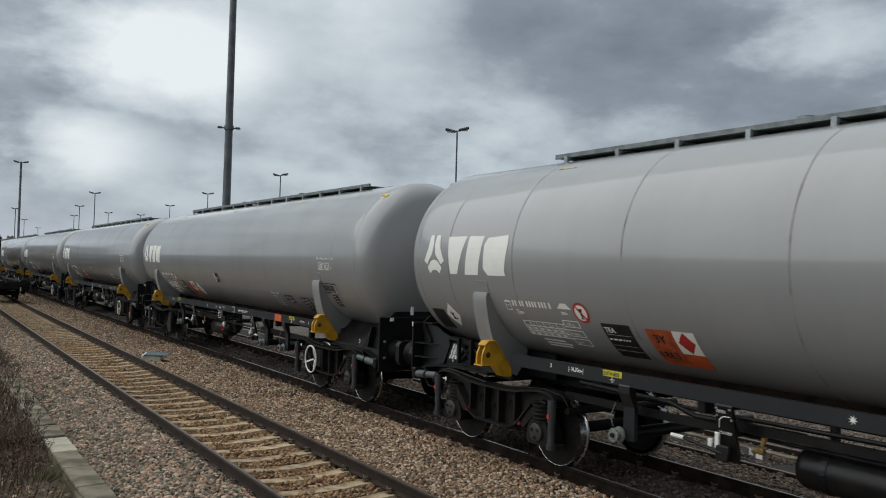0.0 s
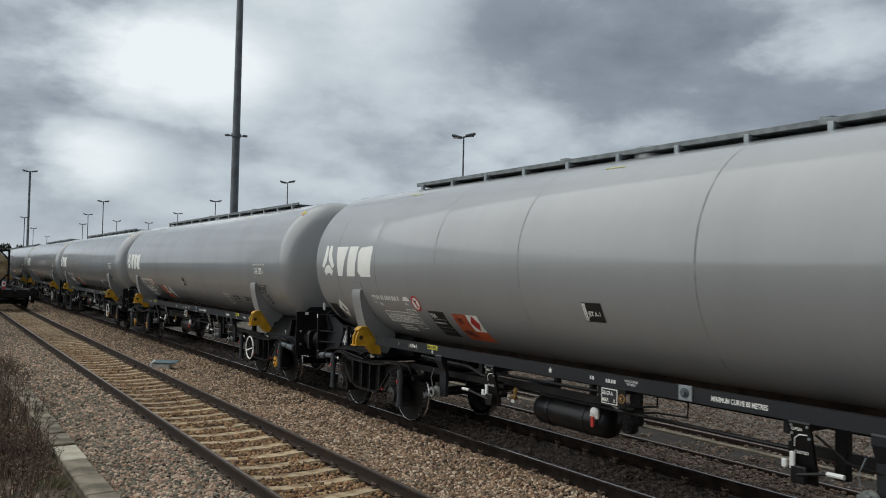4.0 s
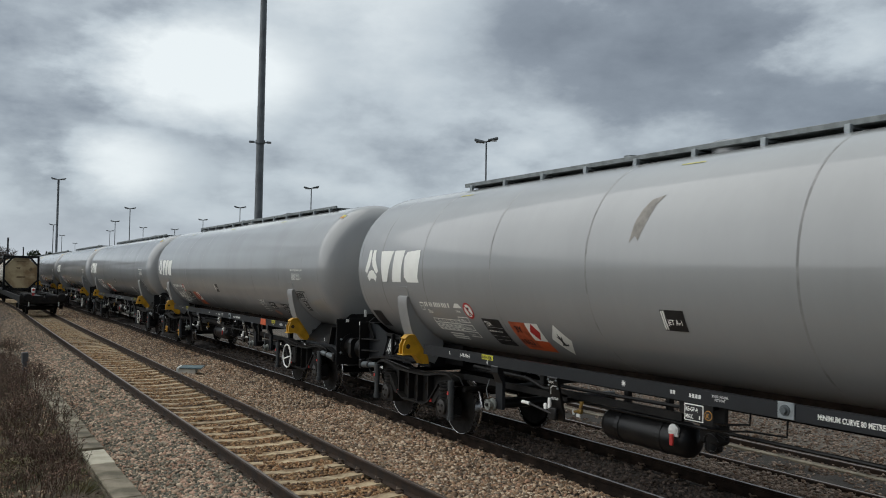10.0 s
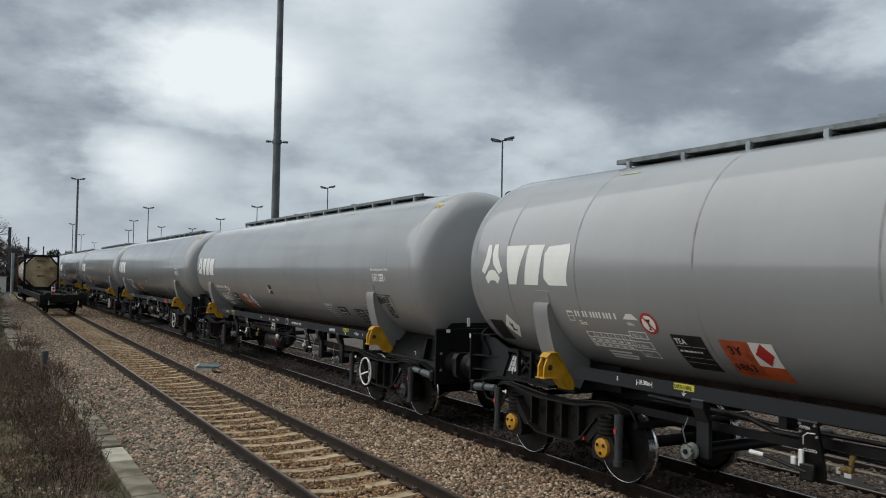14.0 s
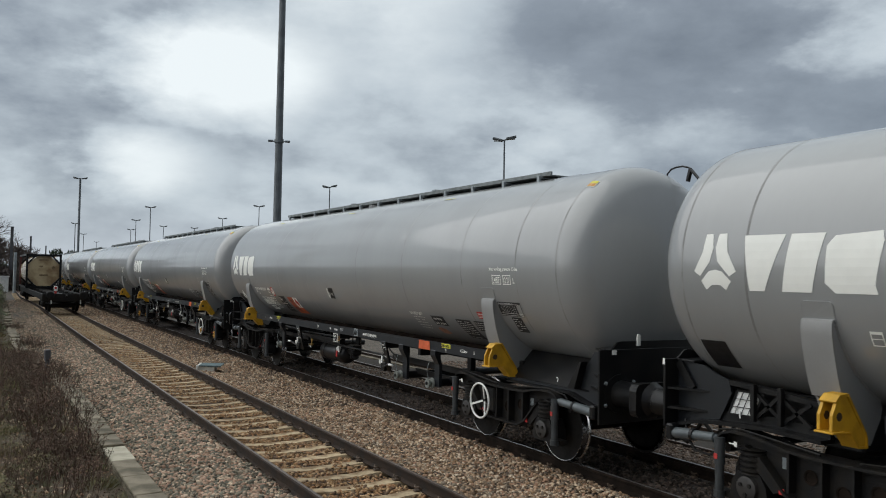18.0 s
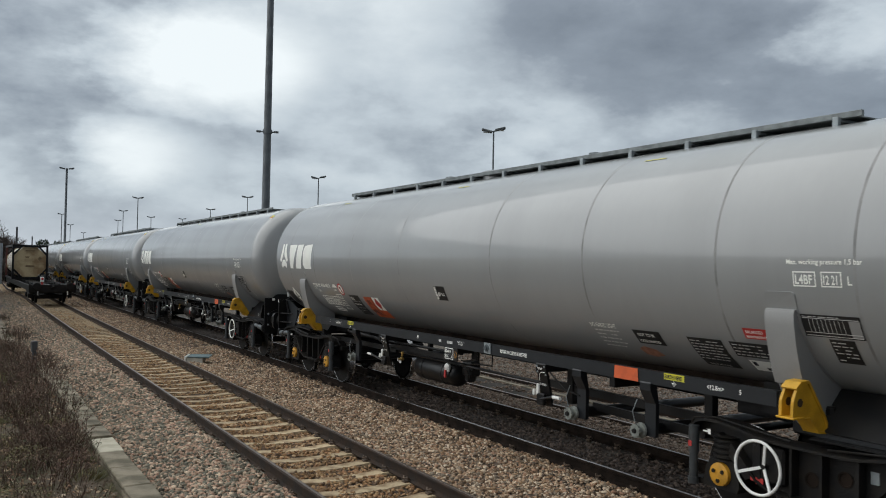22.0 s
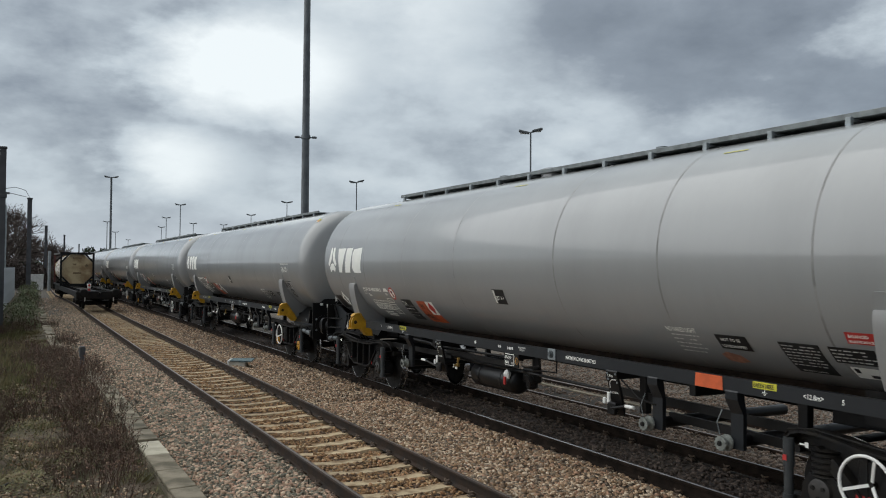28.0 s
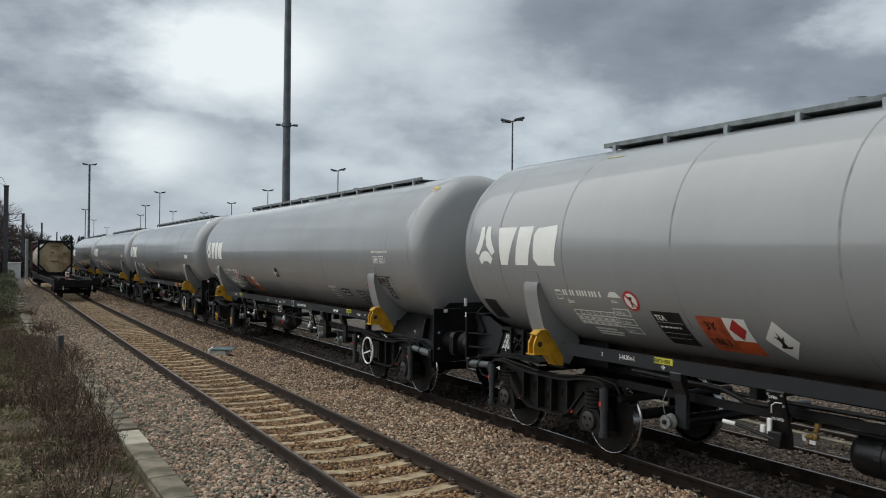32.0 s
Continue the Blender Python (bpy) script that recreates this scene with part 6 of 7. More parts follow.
def dress(w, k):
    """What sets one wagon apart from the next."""
    def sheet(name, f, m, label="", parent=None):
        return part(name, f, [m], parent or w, label, tidy=False)

    if k in ORANGE_MARK:
        f = Form().add([(-1.2575, -4.02, 1.28), (-1.2575, -4.43, 1.28), (-1.2575, -4.42, 1.431), (-1.2575, -4.03, 1.431)], [(0, 1, 2, 3)])
        sheet("orange_mark", f, SIGN_ORANGE, "orange painted patch on the solebar")
        sheet("overspray", patch([(-4.05, 1.62), (-4.16, 1.66), (-4.34, 1.63), (-4.40, 1.56), (-4.22, 1.53), (-4.08, 1.55)], 0.004), OVERSPRAY, "faint orange overspray on the tank")
    y, z, s = (2.37, 1.755, 0.205) if k in SIDE_DIAMOND else (7.337, 1.855, 0.175)
    d = sheet("environment_sign", patch([(y, z + s), (y - s, z), (y, z - s), (y + s, z)], 0.009), CREAM, "white diamond sign with a dead tree and fish")
    q = s / 0.20
    tree = [(y + 0.02 * q, z + 0.10 * q), (y + 0.0 * q, z + 0.02 * q), (y - 0.05 * q, z + 0.05 * q), (y - 0.01 * q, z - 0.01 * q), (y - 0.02 * q, z - 0.06 * q), (y - 0.09 * q, z - 0.05 * q), (y - 0.05 * q, z - 0.08 * q), (y + 0.07 * q, z - 0.08 * q), (y + 0.03 * q, z - 0.04 * q), (y + 0.04 * q, z + 0.0 * q), (y + 0.08 * q, z + 0.04 * q), (y + 0.03 * q, z + 0.03 * q)]
    sheet("symbol", patch(tree, 0.013), SIGN_BLACK, parent=d)
    pale = k in NEW_TEST
    o = sheet("code_box", skin(-6.863, -7.065, 2.45, 2.59, rows=2), CREAM, "white code box with the last test" if pale else "white outlined code box")
    if not pale:
        sheet("inset", skin(-6.875, -7.053, 2.462, 2.578, out=0.009, rows=2), PAINT, parent=o)
    sheet("marking", words("07 22" if pale else "12 21", -6.875, 2.475, 0.118, 0.60, out=0.013), SIGN_BLACK if pale else CREAM, parent=o)
    if k == -2:
        sheet("rust_scuff", patch([(0.56, 3.50), (0.38, 3.54), (0.46, 3.44), (0.52, 3.25), (0.60, 3.02), (0.66, 3.08), (0.74, 3.00), (0.70, 3.26), (0.64, 3.40)], 0.004), material("brown_scuff", (0.255, 0.235, 0.205), 0.55, vary=0.28, scale=9), "brown scuff on the grey paint")
    if k == 1:
        sheet("scrape", joined([patch([(7.5 - a, 3.43), (7.492 - a, 3.43), (7.53 - a, 3.28), (7.54 - a, 3.28)], 0.004) for a in (0.0, 0.12, 0.31)]), SEAM, "faint scrape marks on the grey paint")


wagons = {0: build_wagon()}
caps = {}
for k in range(FIRST, LAST + 1):
    if k:
        wagons[k] = copy_thing(wagons[0], pose(TRAIN_X, CENTRE + k * WAGON_LEN, 0))
for k, w in wagons.items():
    dress(w, k)
    for o in w.children_recursive:
        if o.name.startswith("end_cap"):
            bogie = o.parent
            outer = bogie.location.y < 0 and (bogie.matrix_basis @ o.matrix_basis @ o.data.vertices[0].co).y < bogie.location.y
            if k in (CAPS_EMBLEM_END if bogie.location.y > 0 else CAPS_BRAKE_END) or (k == -3 and outer):
                if o.data.name not in caps:
                    caps[o.data.name] = o.data.copy()
                    caps[o.data.name].materials[0] = CAP_YELLOW
                o.data = caps[o.data.name]
                o["label"] = "round yellow axle end cap"

# the wagons at the tail stay far off: their finest pieces cannot be told apart
FINE = ("marking", "number_bar", "bolt", "pocket", "cap_screws", "symbol", "inset", "writing", "panel_line", "ruling", "figures", "chain", "rung", "red_tag", "eye_hole", "stroke", "pull_wire", "reservoir_strap", "mark", "edge", "chain", "plug", "white_tag", "hose_loop", "grey_field", "weld_bead", "stud", "white_tab", "tie_bar", "rib", "brace", "truss_post", "gusset", "catch", "wire_guard", "damper_clamp", "damper_bracket", "hose_drop", "weld_pad", "spoke")
for k in (7, 8, 9):
    for o in list(wagons[k].children_recursive):
        if o.name.split(".")[0] in FINE:
            bpy.data.objects.remove(o)


# ---- beside the line ----
def kerb_x(y):
    """The trough bears away from the track past 20 m, then back."""
    a, b = min(1.0, max(0.0, (y - 19) / 15)), min(1.0, max(0.0, (y - 42) / 18))
    return 1.72 - 0.62 * a * a * (3 - 2 * a) + 0.25 * b * b * (3 - 2 * b)


PALECRETE = material("pale_concrete", (0.46, 0.42, 0.32), 0.85, vary=0.25, scale=4, fine=45, bump=0.3)


def make_trough():
    """Concrete cable trough: lids end to end, one slid aside, one missing its neighbour."""
    t = thing("cable_trough", "weathered concrete cable trough with separate lids", "cable trough", kind="structure")
    rnd = random.Random(8)
    lid = fix(Form().box(-0.165, 0.165, -0.498, 0.498, -0.05, 0.0, 0.010).mesh("trough_lid", [CONCRETE]))
    pale = fix(Form().box(-0.165, 0.165, -0.498, 0.498, -0.05, 0.0, 0.010).mesh("trough_lid", [PALECRETE]))
    y = -12.95
    while y < 62:
        skew, dz, dx = rnd.uniform(-0.8, 0.8), rnd.uniform(-0.012, 0.008), rnd.uniform(-0.012, 0.012)
        if y > 20:
            skew, dz, dx = skew * 4, dz - rnd.uniform(0, 0.05), dx * 4
        lift = 1.9 if 13.6 < y < 14.7 else 0.0     # one lid rides up on its neighbour
        if lift:
            dz += 0.022
        if not (y > 20 and rnd.random() < 0.3):
            ob = new("trough_lid", pale if 12.6 < y < 13.6 else lid)
            ob.parent = t
            ob.matrix_basis = pose(kerb_x(y) + 0.165 + dx, y, -0.165 + dz, rnd.uniform(-0.5, 0.5) - lift, rnd.uniform(-1.5, 1.5), skew)
        y += 1.0 if not 14.0 < y < 14.9 else 1.2
    walls = Form()
    for i in range(40):
        a, b = -13.5 + i * 1.9, -13.5 + (i + 1) * 1.9
        for q in (0.0, 0.28):
            walls.add([(kerb_x(a) + q, a, -0.5), (kerb_x(a) + q + 0.05, a, -0.5), (kerb_x(a) + q + 0.05, a, -0.245), (kerb_x(a) + q, a, -0.245), (kerb_x(b) + q, b, -0.5), (kerb_x(b) + q + 0.05, b, -0.5), (kerb_x(b) + q + 0.05, b, -0.245), (kerb_x(b) + q, b, -0.245)], [(0, 1, 2, 3), (4, 7, 6, 5), (3, 2, 6, 7), (0, 3, 7, 4), (1, 5, 6, 2)])
    part("trough_wall", walls, [CONCRETE], t)


make_trough()

BLUELID = material("blue_grey_lid", (0.10, 0.155, 0.165), 0.6, vary=0.25, scale=6, bump=0.1)
POSTGREY = material("lamp_post_grey", (0.14, 0.155, 0.165), 0.55, metal=0.2, vary=0.25, scale=2, bump=0.05)
DARKPOST = material("dark_mast_steel", (0.085, 0.087, 0.092), 0.6, metal=0.2, vary=0.25, scale=2, bump=0.05)
LENS = material("lamp_glass", (0.45, 0.47, 0.48), 0.2, vary=0.1)
CREAMTANK = material("stained_cream_paint", (0.50, 0.39, 0.225), 0.6, vary=0.35, scale=1.3, fine=14, bump=0.1, other=(0.27, 0.175, 0.085))
RUSTRED = material("dull_red_container_paint", (0.11, 0.032, 0.026), 0.6, vary=0.35, scale=2, bump=0.1)
FENCEGREY = material("grey_fence_paint", (0.37, 0.41, 0.44), 0.6, vary=0.2, scale=1.5, bump=0.1)


BOXWHITE = material("whitish_concrete", (0.62, 0.60, 0.52), 0.8, vary=0.2, scale=5, fine=45, bump=0.2)


def make_trackbox():
    b = thing("lineside_box", "low concrete box with a blue-grey lid between the tracks", "equipment box", m=pose(5.62, 22.95, -0.19, 2, 3, -24) @ Matrix.Scale(0.78, 4))
    part("body", Form().box(-0.36, 0.20, -0.30, 0.30, 0.0, 0.20, 0.015), [BOXWHITE], b, "pale concrete body")
    part("end_block", Form().box(-0.43, -0.365, -0.33, 0.33, 0.0, 0.23, 0.015), [WHITE], b, "whitish end block")
    part("lid", Form().box(-0.34, 0.42, -0.33, 0.33, 0.205, 0.245, 0.012, turn=Matrix.Rotation(radians(-2), 3, "Y")), [BLUELID], b, "blue-grey flat lid")
    part("cable", Form().tube([(-0.3, -0.25, 0.03), (-0.5, -0.35, 0.02), (-0.75, -0.3, 0.03), (-1.0, -0.45, 0.02)], 0.015, 6), [BLACK], b, smooth=50)


make_trackbox()


def make_marker():
    b = thing("marker_post", "short grey lineside post among the dead weeds", "post", m=pose(1.60, 23.6, -0.32, 1.5, -2, 10))
    part("stake", Form().box(-0.05, 0.05, -0.05, 0.05, 0, 0.72, 0.01), [DARKPOST], b)
    part("cap", Form().box(-0.07, 0.07, -0.065, 0.065, 0.50, 0.78, 0.015), [DARKPOST], b)


make_marker()


def lamp_post(az, top_slope, height, thick=0.09, kind="lamp_post", tilt=0.0):
    """A yard lamp on a line of sight from the eye, its height known."""
    d = (height - EYE) / top_slope
    x, y = d * math.sin(radians(az)), d * math.cos(radians(az))
    p = thing(kind, "tall grey steel yard lamp post with paired floodlights", "lamp post", "yard lamps", m=pose(x, y, -0.3, 0, 0, -az))
    h = height + 0.3
    part("post", Form().tube([(0, 0, 0), (0, 0, 1.2), (0, 0, 1.25), (0, 0, h)], thick, 10, thick * 0.55), [POSTGREY], p, smooth=40)
    part("base_plate", Form().box(-0.3, 0.3, -0.3, 0.3, 0, 0.06, 0.01), [POSTGREY], p)
    arm = 0.30 * max(1.0, h / 10)
    part("cross_arm", Form().rod((-arm * 1.1, 0, h - 0.1), (arm * 1.1, 0, h - 0.05 + tilt), 0.05, 6), [POSTGREY], p)
    for s in (-1, 1):
        hd = Form().box(s * arm * 1.25 - 0.36, s * arm * 1.25 + 0.36, -0.22, 0.25, h - 0.05 + (tilt if s > 0 else 0), h + 0.09 + (tilt if s > 0 else 0), 0.04, turn=Matrix.Rotation(radians(-14 * s), 3, "Y"))
        lamp = part("floodlight", hd, [POSTGREY], p)
        part("glass", Form().box(s * arm * 1.25 - 0.25, s * arm * 1.25 + 0.25, -0.16, 0.16, h - 0.10 + (tilt if s > 0 else 0), h - 0.06 + (tilt if s > 0 else 0)), [LENS], lamp)
    return p


for row in ((33.62, 0.1682, 12, 0.10, 0.12), (21.46, 0.1054, 12, 0.10, 0.1), (9.69, 0.0731, 12, 0.11, 0), (8.81, 0.0575, 12, 0.11, 0), (8.51, 0.0464, 12, 0.11, 0), (10.53, 0.0515, 12, 0.11, 0), (14.3, 0.0631, 12, 0.10, 0), (16.7, 0.0794, 12, 0.10, 0), (12.5, 0.0507, 12, 0.11, 0), (5.18, 0.0511, 12, 0.14, 0), (5.69, 0.0395, 12, 0.12, 0), (6.47, 0.0311, 12, 0.12, 0)):
    lamp_post(row[0], row[1], row[2], thick=row[3], tilt=row[4])
lamp_post(5.39, 0.1019, 15, thick=0.24)


def make_high_mast():
    az, d = 17.92, 45.0
    x, y = d * math.sin(radians(az)), d * math.cos(radians(az))
    p = thing("high_mast", "tall tapered grey steel lighting mast behind the train", "lighting mast", m=pose(x, y, -0.3, 0, 0, -az))
    part("mast", Form().tube([(0, 0, 0), (0, 0, 30)], 0.235, 16, 0.13), [POSTGREY], p, smooth=40)
    part("base_plate", Form().box(-0.45, 0.45, -0.45, 0.45, 0, 0.08, 0.01), [POSTGREY], p)
    part("collar", Form().rod((0, 0, 9.9), (0, 0, 10.1), 0.25, 14), [POSTGREY], p, smooth=40)
    for s in (-1, 1):
        a = part("side_arm", Form().rod((s * 0.15, 0, 9.98), (s * 0.42, 0, 9.98), 0.035, 8), [POSTGREY], p)
        part("side_light", Form().box(s * 0.46 - 0.13, s * 0.46 + 0.13, -0.10, 0.10, 9.94, 10.04, 0.03), [POSTGREY], a)
    part("head_ring", Form().rod((0, 0, 29.6), (0, 0, 30.1), 0.5, 14), [POSTGREY], p, smooth=40)


make_high_mast()


def wire_mast(az, slope, height=7.6, wide=0.26, arm=False):
    d = (height - EYE) / slope
    x, y = d * math.sin(radians(az)), d * math.cos(radians(az))
    p = thing("railway_mast", "dark steel railway mast without wires", "railway mast", "line of railway masts", m=pose(x, y, -0.35, 0, 0, -az))
    h = height + 0.35
    f = Form()
    for q in (-1, 1):
        f.box(-wide / 2, wide / 2, q * wide / 2 - 0.015, q * wide / 2 + 0.015, 0, h)
    f.box(-0.02, 0.02, -wide / 2, wide / 2, 0, h)
    part("column", f, [DARKPOST], p, "H-section steel column")
    part("cap", Form().box(-wide * 0.62, wide * 0.62, -wide * 0.6, wide * 0.6, h, h + 0.10, 0.02), [DARKPOST], p)
    part("footing", Form().box(-0.4, 0.4, -0.4, 0.4, 0, 0.25, 0.03), [CONCRETE], p)
    if arm:
        part("bracket", Form().box(-wide * 0.7, wide * 0.7, -0.16, 0.16, h - 2.1, h - 1.95, 0.02), [DARKPOST], p)
        part("loose_wire", Form().tube([(wide / 2, 0, h - 1.7), (0.5, 0, h - 1.62), (0.9, 0, h - 1.75), (1.05, 0, h - 2.05), (0.8, 0, h - 2.0), (wide / 2, 0, h - 1.85)], 0.012, 5), [DARKPOST], p, smooth=50)
        part("insulator", Form().lathe([(0, 0.03), (0.04, 0.06), (0.08, 0.03), (0.12, 0.06), (0.16, 0.03)], 10, "x", (wide / 2, 0, h - 1.9)), [DARKPOST], p)


wire_mast(-0.84, 0.1262, wide=0.25, arm=True)
wire_mast(0.68, 0.0730, wide=0.32)
wire_mast(1.63, 0.0439, wide=0.34)
wire_mast(2.68, 0.0344)
wire_mast(3.54, 0.0246)
for az, d, h in ((-0.64, 62.0, 7.0), (1.85, 100.0, 4.6)):
    p = thing("steel_pole", "slim galvanised pole beside a railway mast", "pole", m=pose(d * math.sin(radians(az)), d * math.cos(radians(az)), -0.35))
    part("tube", Form().rod((0, 0, 0), (0, 0, h), 0.075 if d < 70 else 0.16, 10), [GALV], p, smooth=40)


def make_fence():
    t = thing("steel_fence", "grey steel sheet fence beside the weeds", "fence")
    a, b = Vector((-0.14, 88.0, -0.3)), Vector((-1.2, 32.0, -0.25))
    n = 30
    sheet = fix(Form().slab([(-0.33, -0.02), (-0.325, -0.014), (-0.02, -0.014), (-0.01, -0.02), (0.33, -0.02), (0.33, -0.035), (-0.33, -0.035)], "z", 0.05, 2.72).mesh("fence_panel", [FENCEGREY]))
    way = (b - a).normalized()
    turn = math.degrees(math.atan2(way.y, way.x)) + 180
    ln = (b - a).length
    for i in range(int(ln / 0.66)):
        q = a + way * (0.33 + 0.66 * i)
        ob = new("fence_panel", sheet)
        ob.parent = t
        ob.matrix_basis = pose(q.x, q.y, q.z, 0, 0, turn)
        if i % 4 == 0:
            part("fence_post", Form().box(-0.04, 0.04, 0.03, 0.11, 0, 2.75), [POSTGREY], t, at=pose(q.x, q.y, q.z, 0, 0, turn))


make_fence()


def make_cabinet():
    c = thing("relay_cabinet", "pale grey lineside relay cabinet", "cabinet", m=pose(2.05, 105, -0.3))
    part("body", Form().box(-0.75, 0.75, -0.4, 0.4, 0.1, 1.85, 0.03), [PALE], c)
    part("roof", Form().box(-0.82, 0.82, -0.48, 0.48, 1.85, 1.94, 0.02), [PALE], c)
    part("plinth", Form().box(-0.9, 0.9, -0.45, 0.45, 0, 0.1), [CONCRETE], c)


make_cabinet()


def make_flat_wagon(y0, length):
    a, b = bend(y0 + 3), bend(y0 + length - 3)
    x = NEAR_X + (a + b) / 2
    turn = -math.degrees(math.atan((b - a) / (length - 6)))
    w = thing("container_flat_wagon", "black container flat wagon standing on the empty track", "flat wagon", "parked flat wagons", m=pose(x, y0 + length / 2, 0, 0, 0, turn))
    h = length / 2 - 0.62
    for s in (-1, 1):
        part("side_sill", Form().slab([(s * 1.15, 0.72), (s * 1.15, 1.05), (s * 1.05, 1.05), (s * 1.05, 0.72)], "y", -h, h), [BOGIE], w)
    part("deck_beam", Form().box(-0.35, 0.35, -h, h, 0.65, 0.98, 0.02), [BOGIE], w)
    for i in range(9):
        y = -h + 0.2 + i * (2 * h - 0.4) / 8
        part("cross_beam", Form().box(-1.05, 1.05, y - 0.10, y + 0.10, 0.80, 1.0), [BOGIE], w)
    for e in (-1, 1):
        part("headstock", Form().box(-1.25, 1.25, *sorted((e * h, e * (h + 0.12))), 0.66, 1.12, 0.02), [BOGIE], w)
        for s in (-1, 1):
            b = part("buffer", Form().lathe([(e * (h + 0.12), 0.18), (e * (h + 0.35), 0.16), (e * (h + 0.36), 0.12), (e * (h + 0.55), 0.12), (e * (h + 0.55), 0.24), (e * (h + 0.6), 0.2)], 18, "y", (s * 0.87, 0, 1.03)), [BOGIE], w, smooth=40)
            part("lamp_iron", Form().box(s * 0.78 - 0.03, s * 0.78 + 0.03, *sorted((e * (h + 0.12), e * (h + 0.15))), 0.52, 0.75), [WHITE], w, "white lamp iron")
        part("draw_hook", Form().tube([(0, e * h, 0.95), (0, e * (h + 0.3), 0.95), (0, e * (h + 0.38), 1.05)], 0.05, 8), [BOGIE], w, smooth=40)
        yb = e * (h - 2.4)
        for s in (-1, 1):
            part("bogie_frame", Form().slab([(yb - 1.35, 0.75), (yb + 1.35, 0.75), (yb + 1.35, 0.6), (yb + 0.5, 0.36), (yb - 0.5, 0.36), (yb - 1.35, 0.6)], "x", s * 0.98, s * 1.1), [BOGIE], w)
            for q in (-0.9, 0.9):
                part("axle_box", Form().box(s * 1.08 - 0.1, s * 1.08 + 0.1, yb + q - 0.16, yb + q + 0.16, 0.30, 0.60, 0.03), [BOGIE], w)
                part("wheel", Form().lathe([(s * 0.685, 0.46), (s * 0.82, 0.45), (s * 0.81, 0.36), (s * 0.76, 0.1), (s * 0.69, 0.1), (s * 0.685, 0.46)], 28, "x", (0, yb + q, 0.46)), [WHEEL], w, smooth=40)
        part("bogie_bolster", Form().box(-1.0, 1.0, yb - 0.22, yb + 0.22, 0.40, 0.66, 0.02), [BOGIE], w)
        for q in (-0.38, 0.38):
            part("brake_beam", Form().box(-0.95, 0.95, yb + q - 0.05, yb + q + 0.05, 0.22, 0.52, 0.02), [BOGIE], w)
        for q in (-0.9, 0.9):
            part("axle", Form().rod((-0.95, yb + q, 0.46), (0.95, yb + q, 0.46), 0.07, 10), [WHEEL], w)
    part("deck_board", Form().box(0.05, 1.02, -h + 0.35, -h + 1.3, 1.0, 1.05, 0.008), [CLIP], w, "brown timber deck board")
    return w, x, turn


def container_frame(c, mat, back, ln=6.06, wd=2.44, ht=2.59):
    for sx in (-1, 1):
        for e in (-1, 1):
            part("corner_post", Form().box(sx * (wd / 2 - 0.07) - 0.07, sx * (wd / 2 - 0.07) + 0.07, e * (ln / 2 - 0.08) - 0.08, e * (ln / 2 - 0.08) + 0.08, 0, ht, 0.01), [mat if e < 0 else back], c)
        for z in (0.06, ht - 0.06):
            part("side_rail", Form().box(sx * (wd / 2 - 0.05) - 0.05, sx * (wd / 2 - 0.05) + 0.05, -ln / 2, ln / 2, z - 0.06, z + 0.06), [mat], c)
    for e in (-1, 1):
        for z in (0.08, ht - 0.08):
            part("end_rail", Form().box(-wd / 2, wd / 2, e * (ln / 2 - 0.06) - 0.06, e * (ln / 2 - 0.06) + 0.06, z - 0.08, z + 0.08), [mat], c)


STAIN = material("brown_stain_on_cream", (0.24, 0.165, 0.085), 0.7, vary=0.4, scale=5, bump=0.0)


def make_tank_container(m):
    c = thing("tank_container", "stained cream tank in a black and red container frame", "tank container", m=m)
    container_frame(c, BLACK, RUSTRED, ln=9.0)
    r, zc = 1.13, 1.30
    prof = [(-4.2, 0.0), (-4.2, r), (4.2, r), (4.2, 0.0)]
    tank = part("tank", Form().lathe(prof, 40, "y", (0, 0, zc)), [STAIN], c, "brown-stained steel tank", smooth=35)
    octo = [(1.22 * math.cos(radians(22.5 + 45 * i)), zc + 1.22 * math.sin(radians(22.5 + 45 * i))) for i in range(8)]
    for e in (-1, 1):
        part("end_panel", Form().slab(octo, "y", e * 4.10, e * 4.40), [CREAMTANK], tank, "stained cream octagonal end")
    for y in (-3.3, -2.0, -0.7, 0.6, 1.9, 3.2):
        part("band", Form().lathe([(y - 0.24, r + 0.003), (y - 0.24, r + 0.014), (y + 0.24, r + 0.014), (y + 0.24, r + 0.003)], 40, "y", (0, 0, zc), closed=True), [WHITE], tank, "pale cladding band", smooth=35)
    for e in (-1, 1):
        for sx in (-1, 1):
            for sz in (-1, 1):
                a, b = (sx * 1.12, e * 4.43, zc + sz * 0.55), (sx * 0.55, e * 4.43, zc + sz * 1.18)
                part("corner_brace", Form().beam(a, b, 0.12, 0.06, up=(0, 1, 0)), [BLACK], c)
    part("name_plate", Form().box(-0.32, 0.32, -4.425, -4.395, 2.10, 2.20), [STAIN], tank)
    d = Form().slab([(0.50, 1.55), (0.66, 1.71), (0.82, 1.55), (0.66, 1.39)], "y", -4.415, -4.39)
    part("hazard_diamond", d, [STAIN], tank)
    part("stain_plate", Form().box(-0.30, 0.28, -4.415, -4.39, 0.92, 1.06), [STAIN], tank)
    part("mark", Form().slab([(-0.35, 1.72), (-0.05, 1.72), (-0.12, 1.58), (-0.3, 1.62)], "y", -4.415, -4.39), [STAIN], tank)
    return c


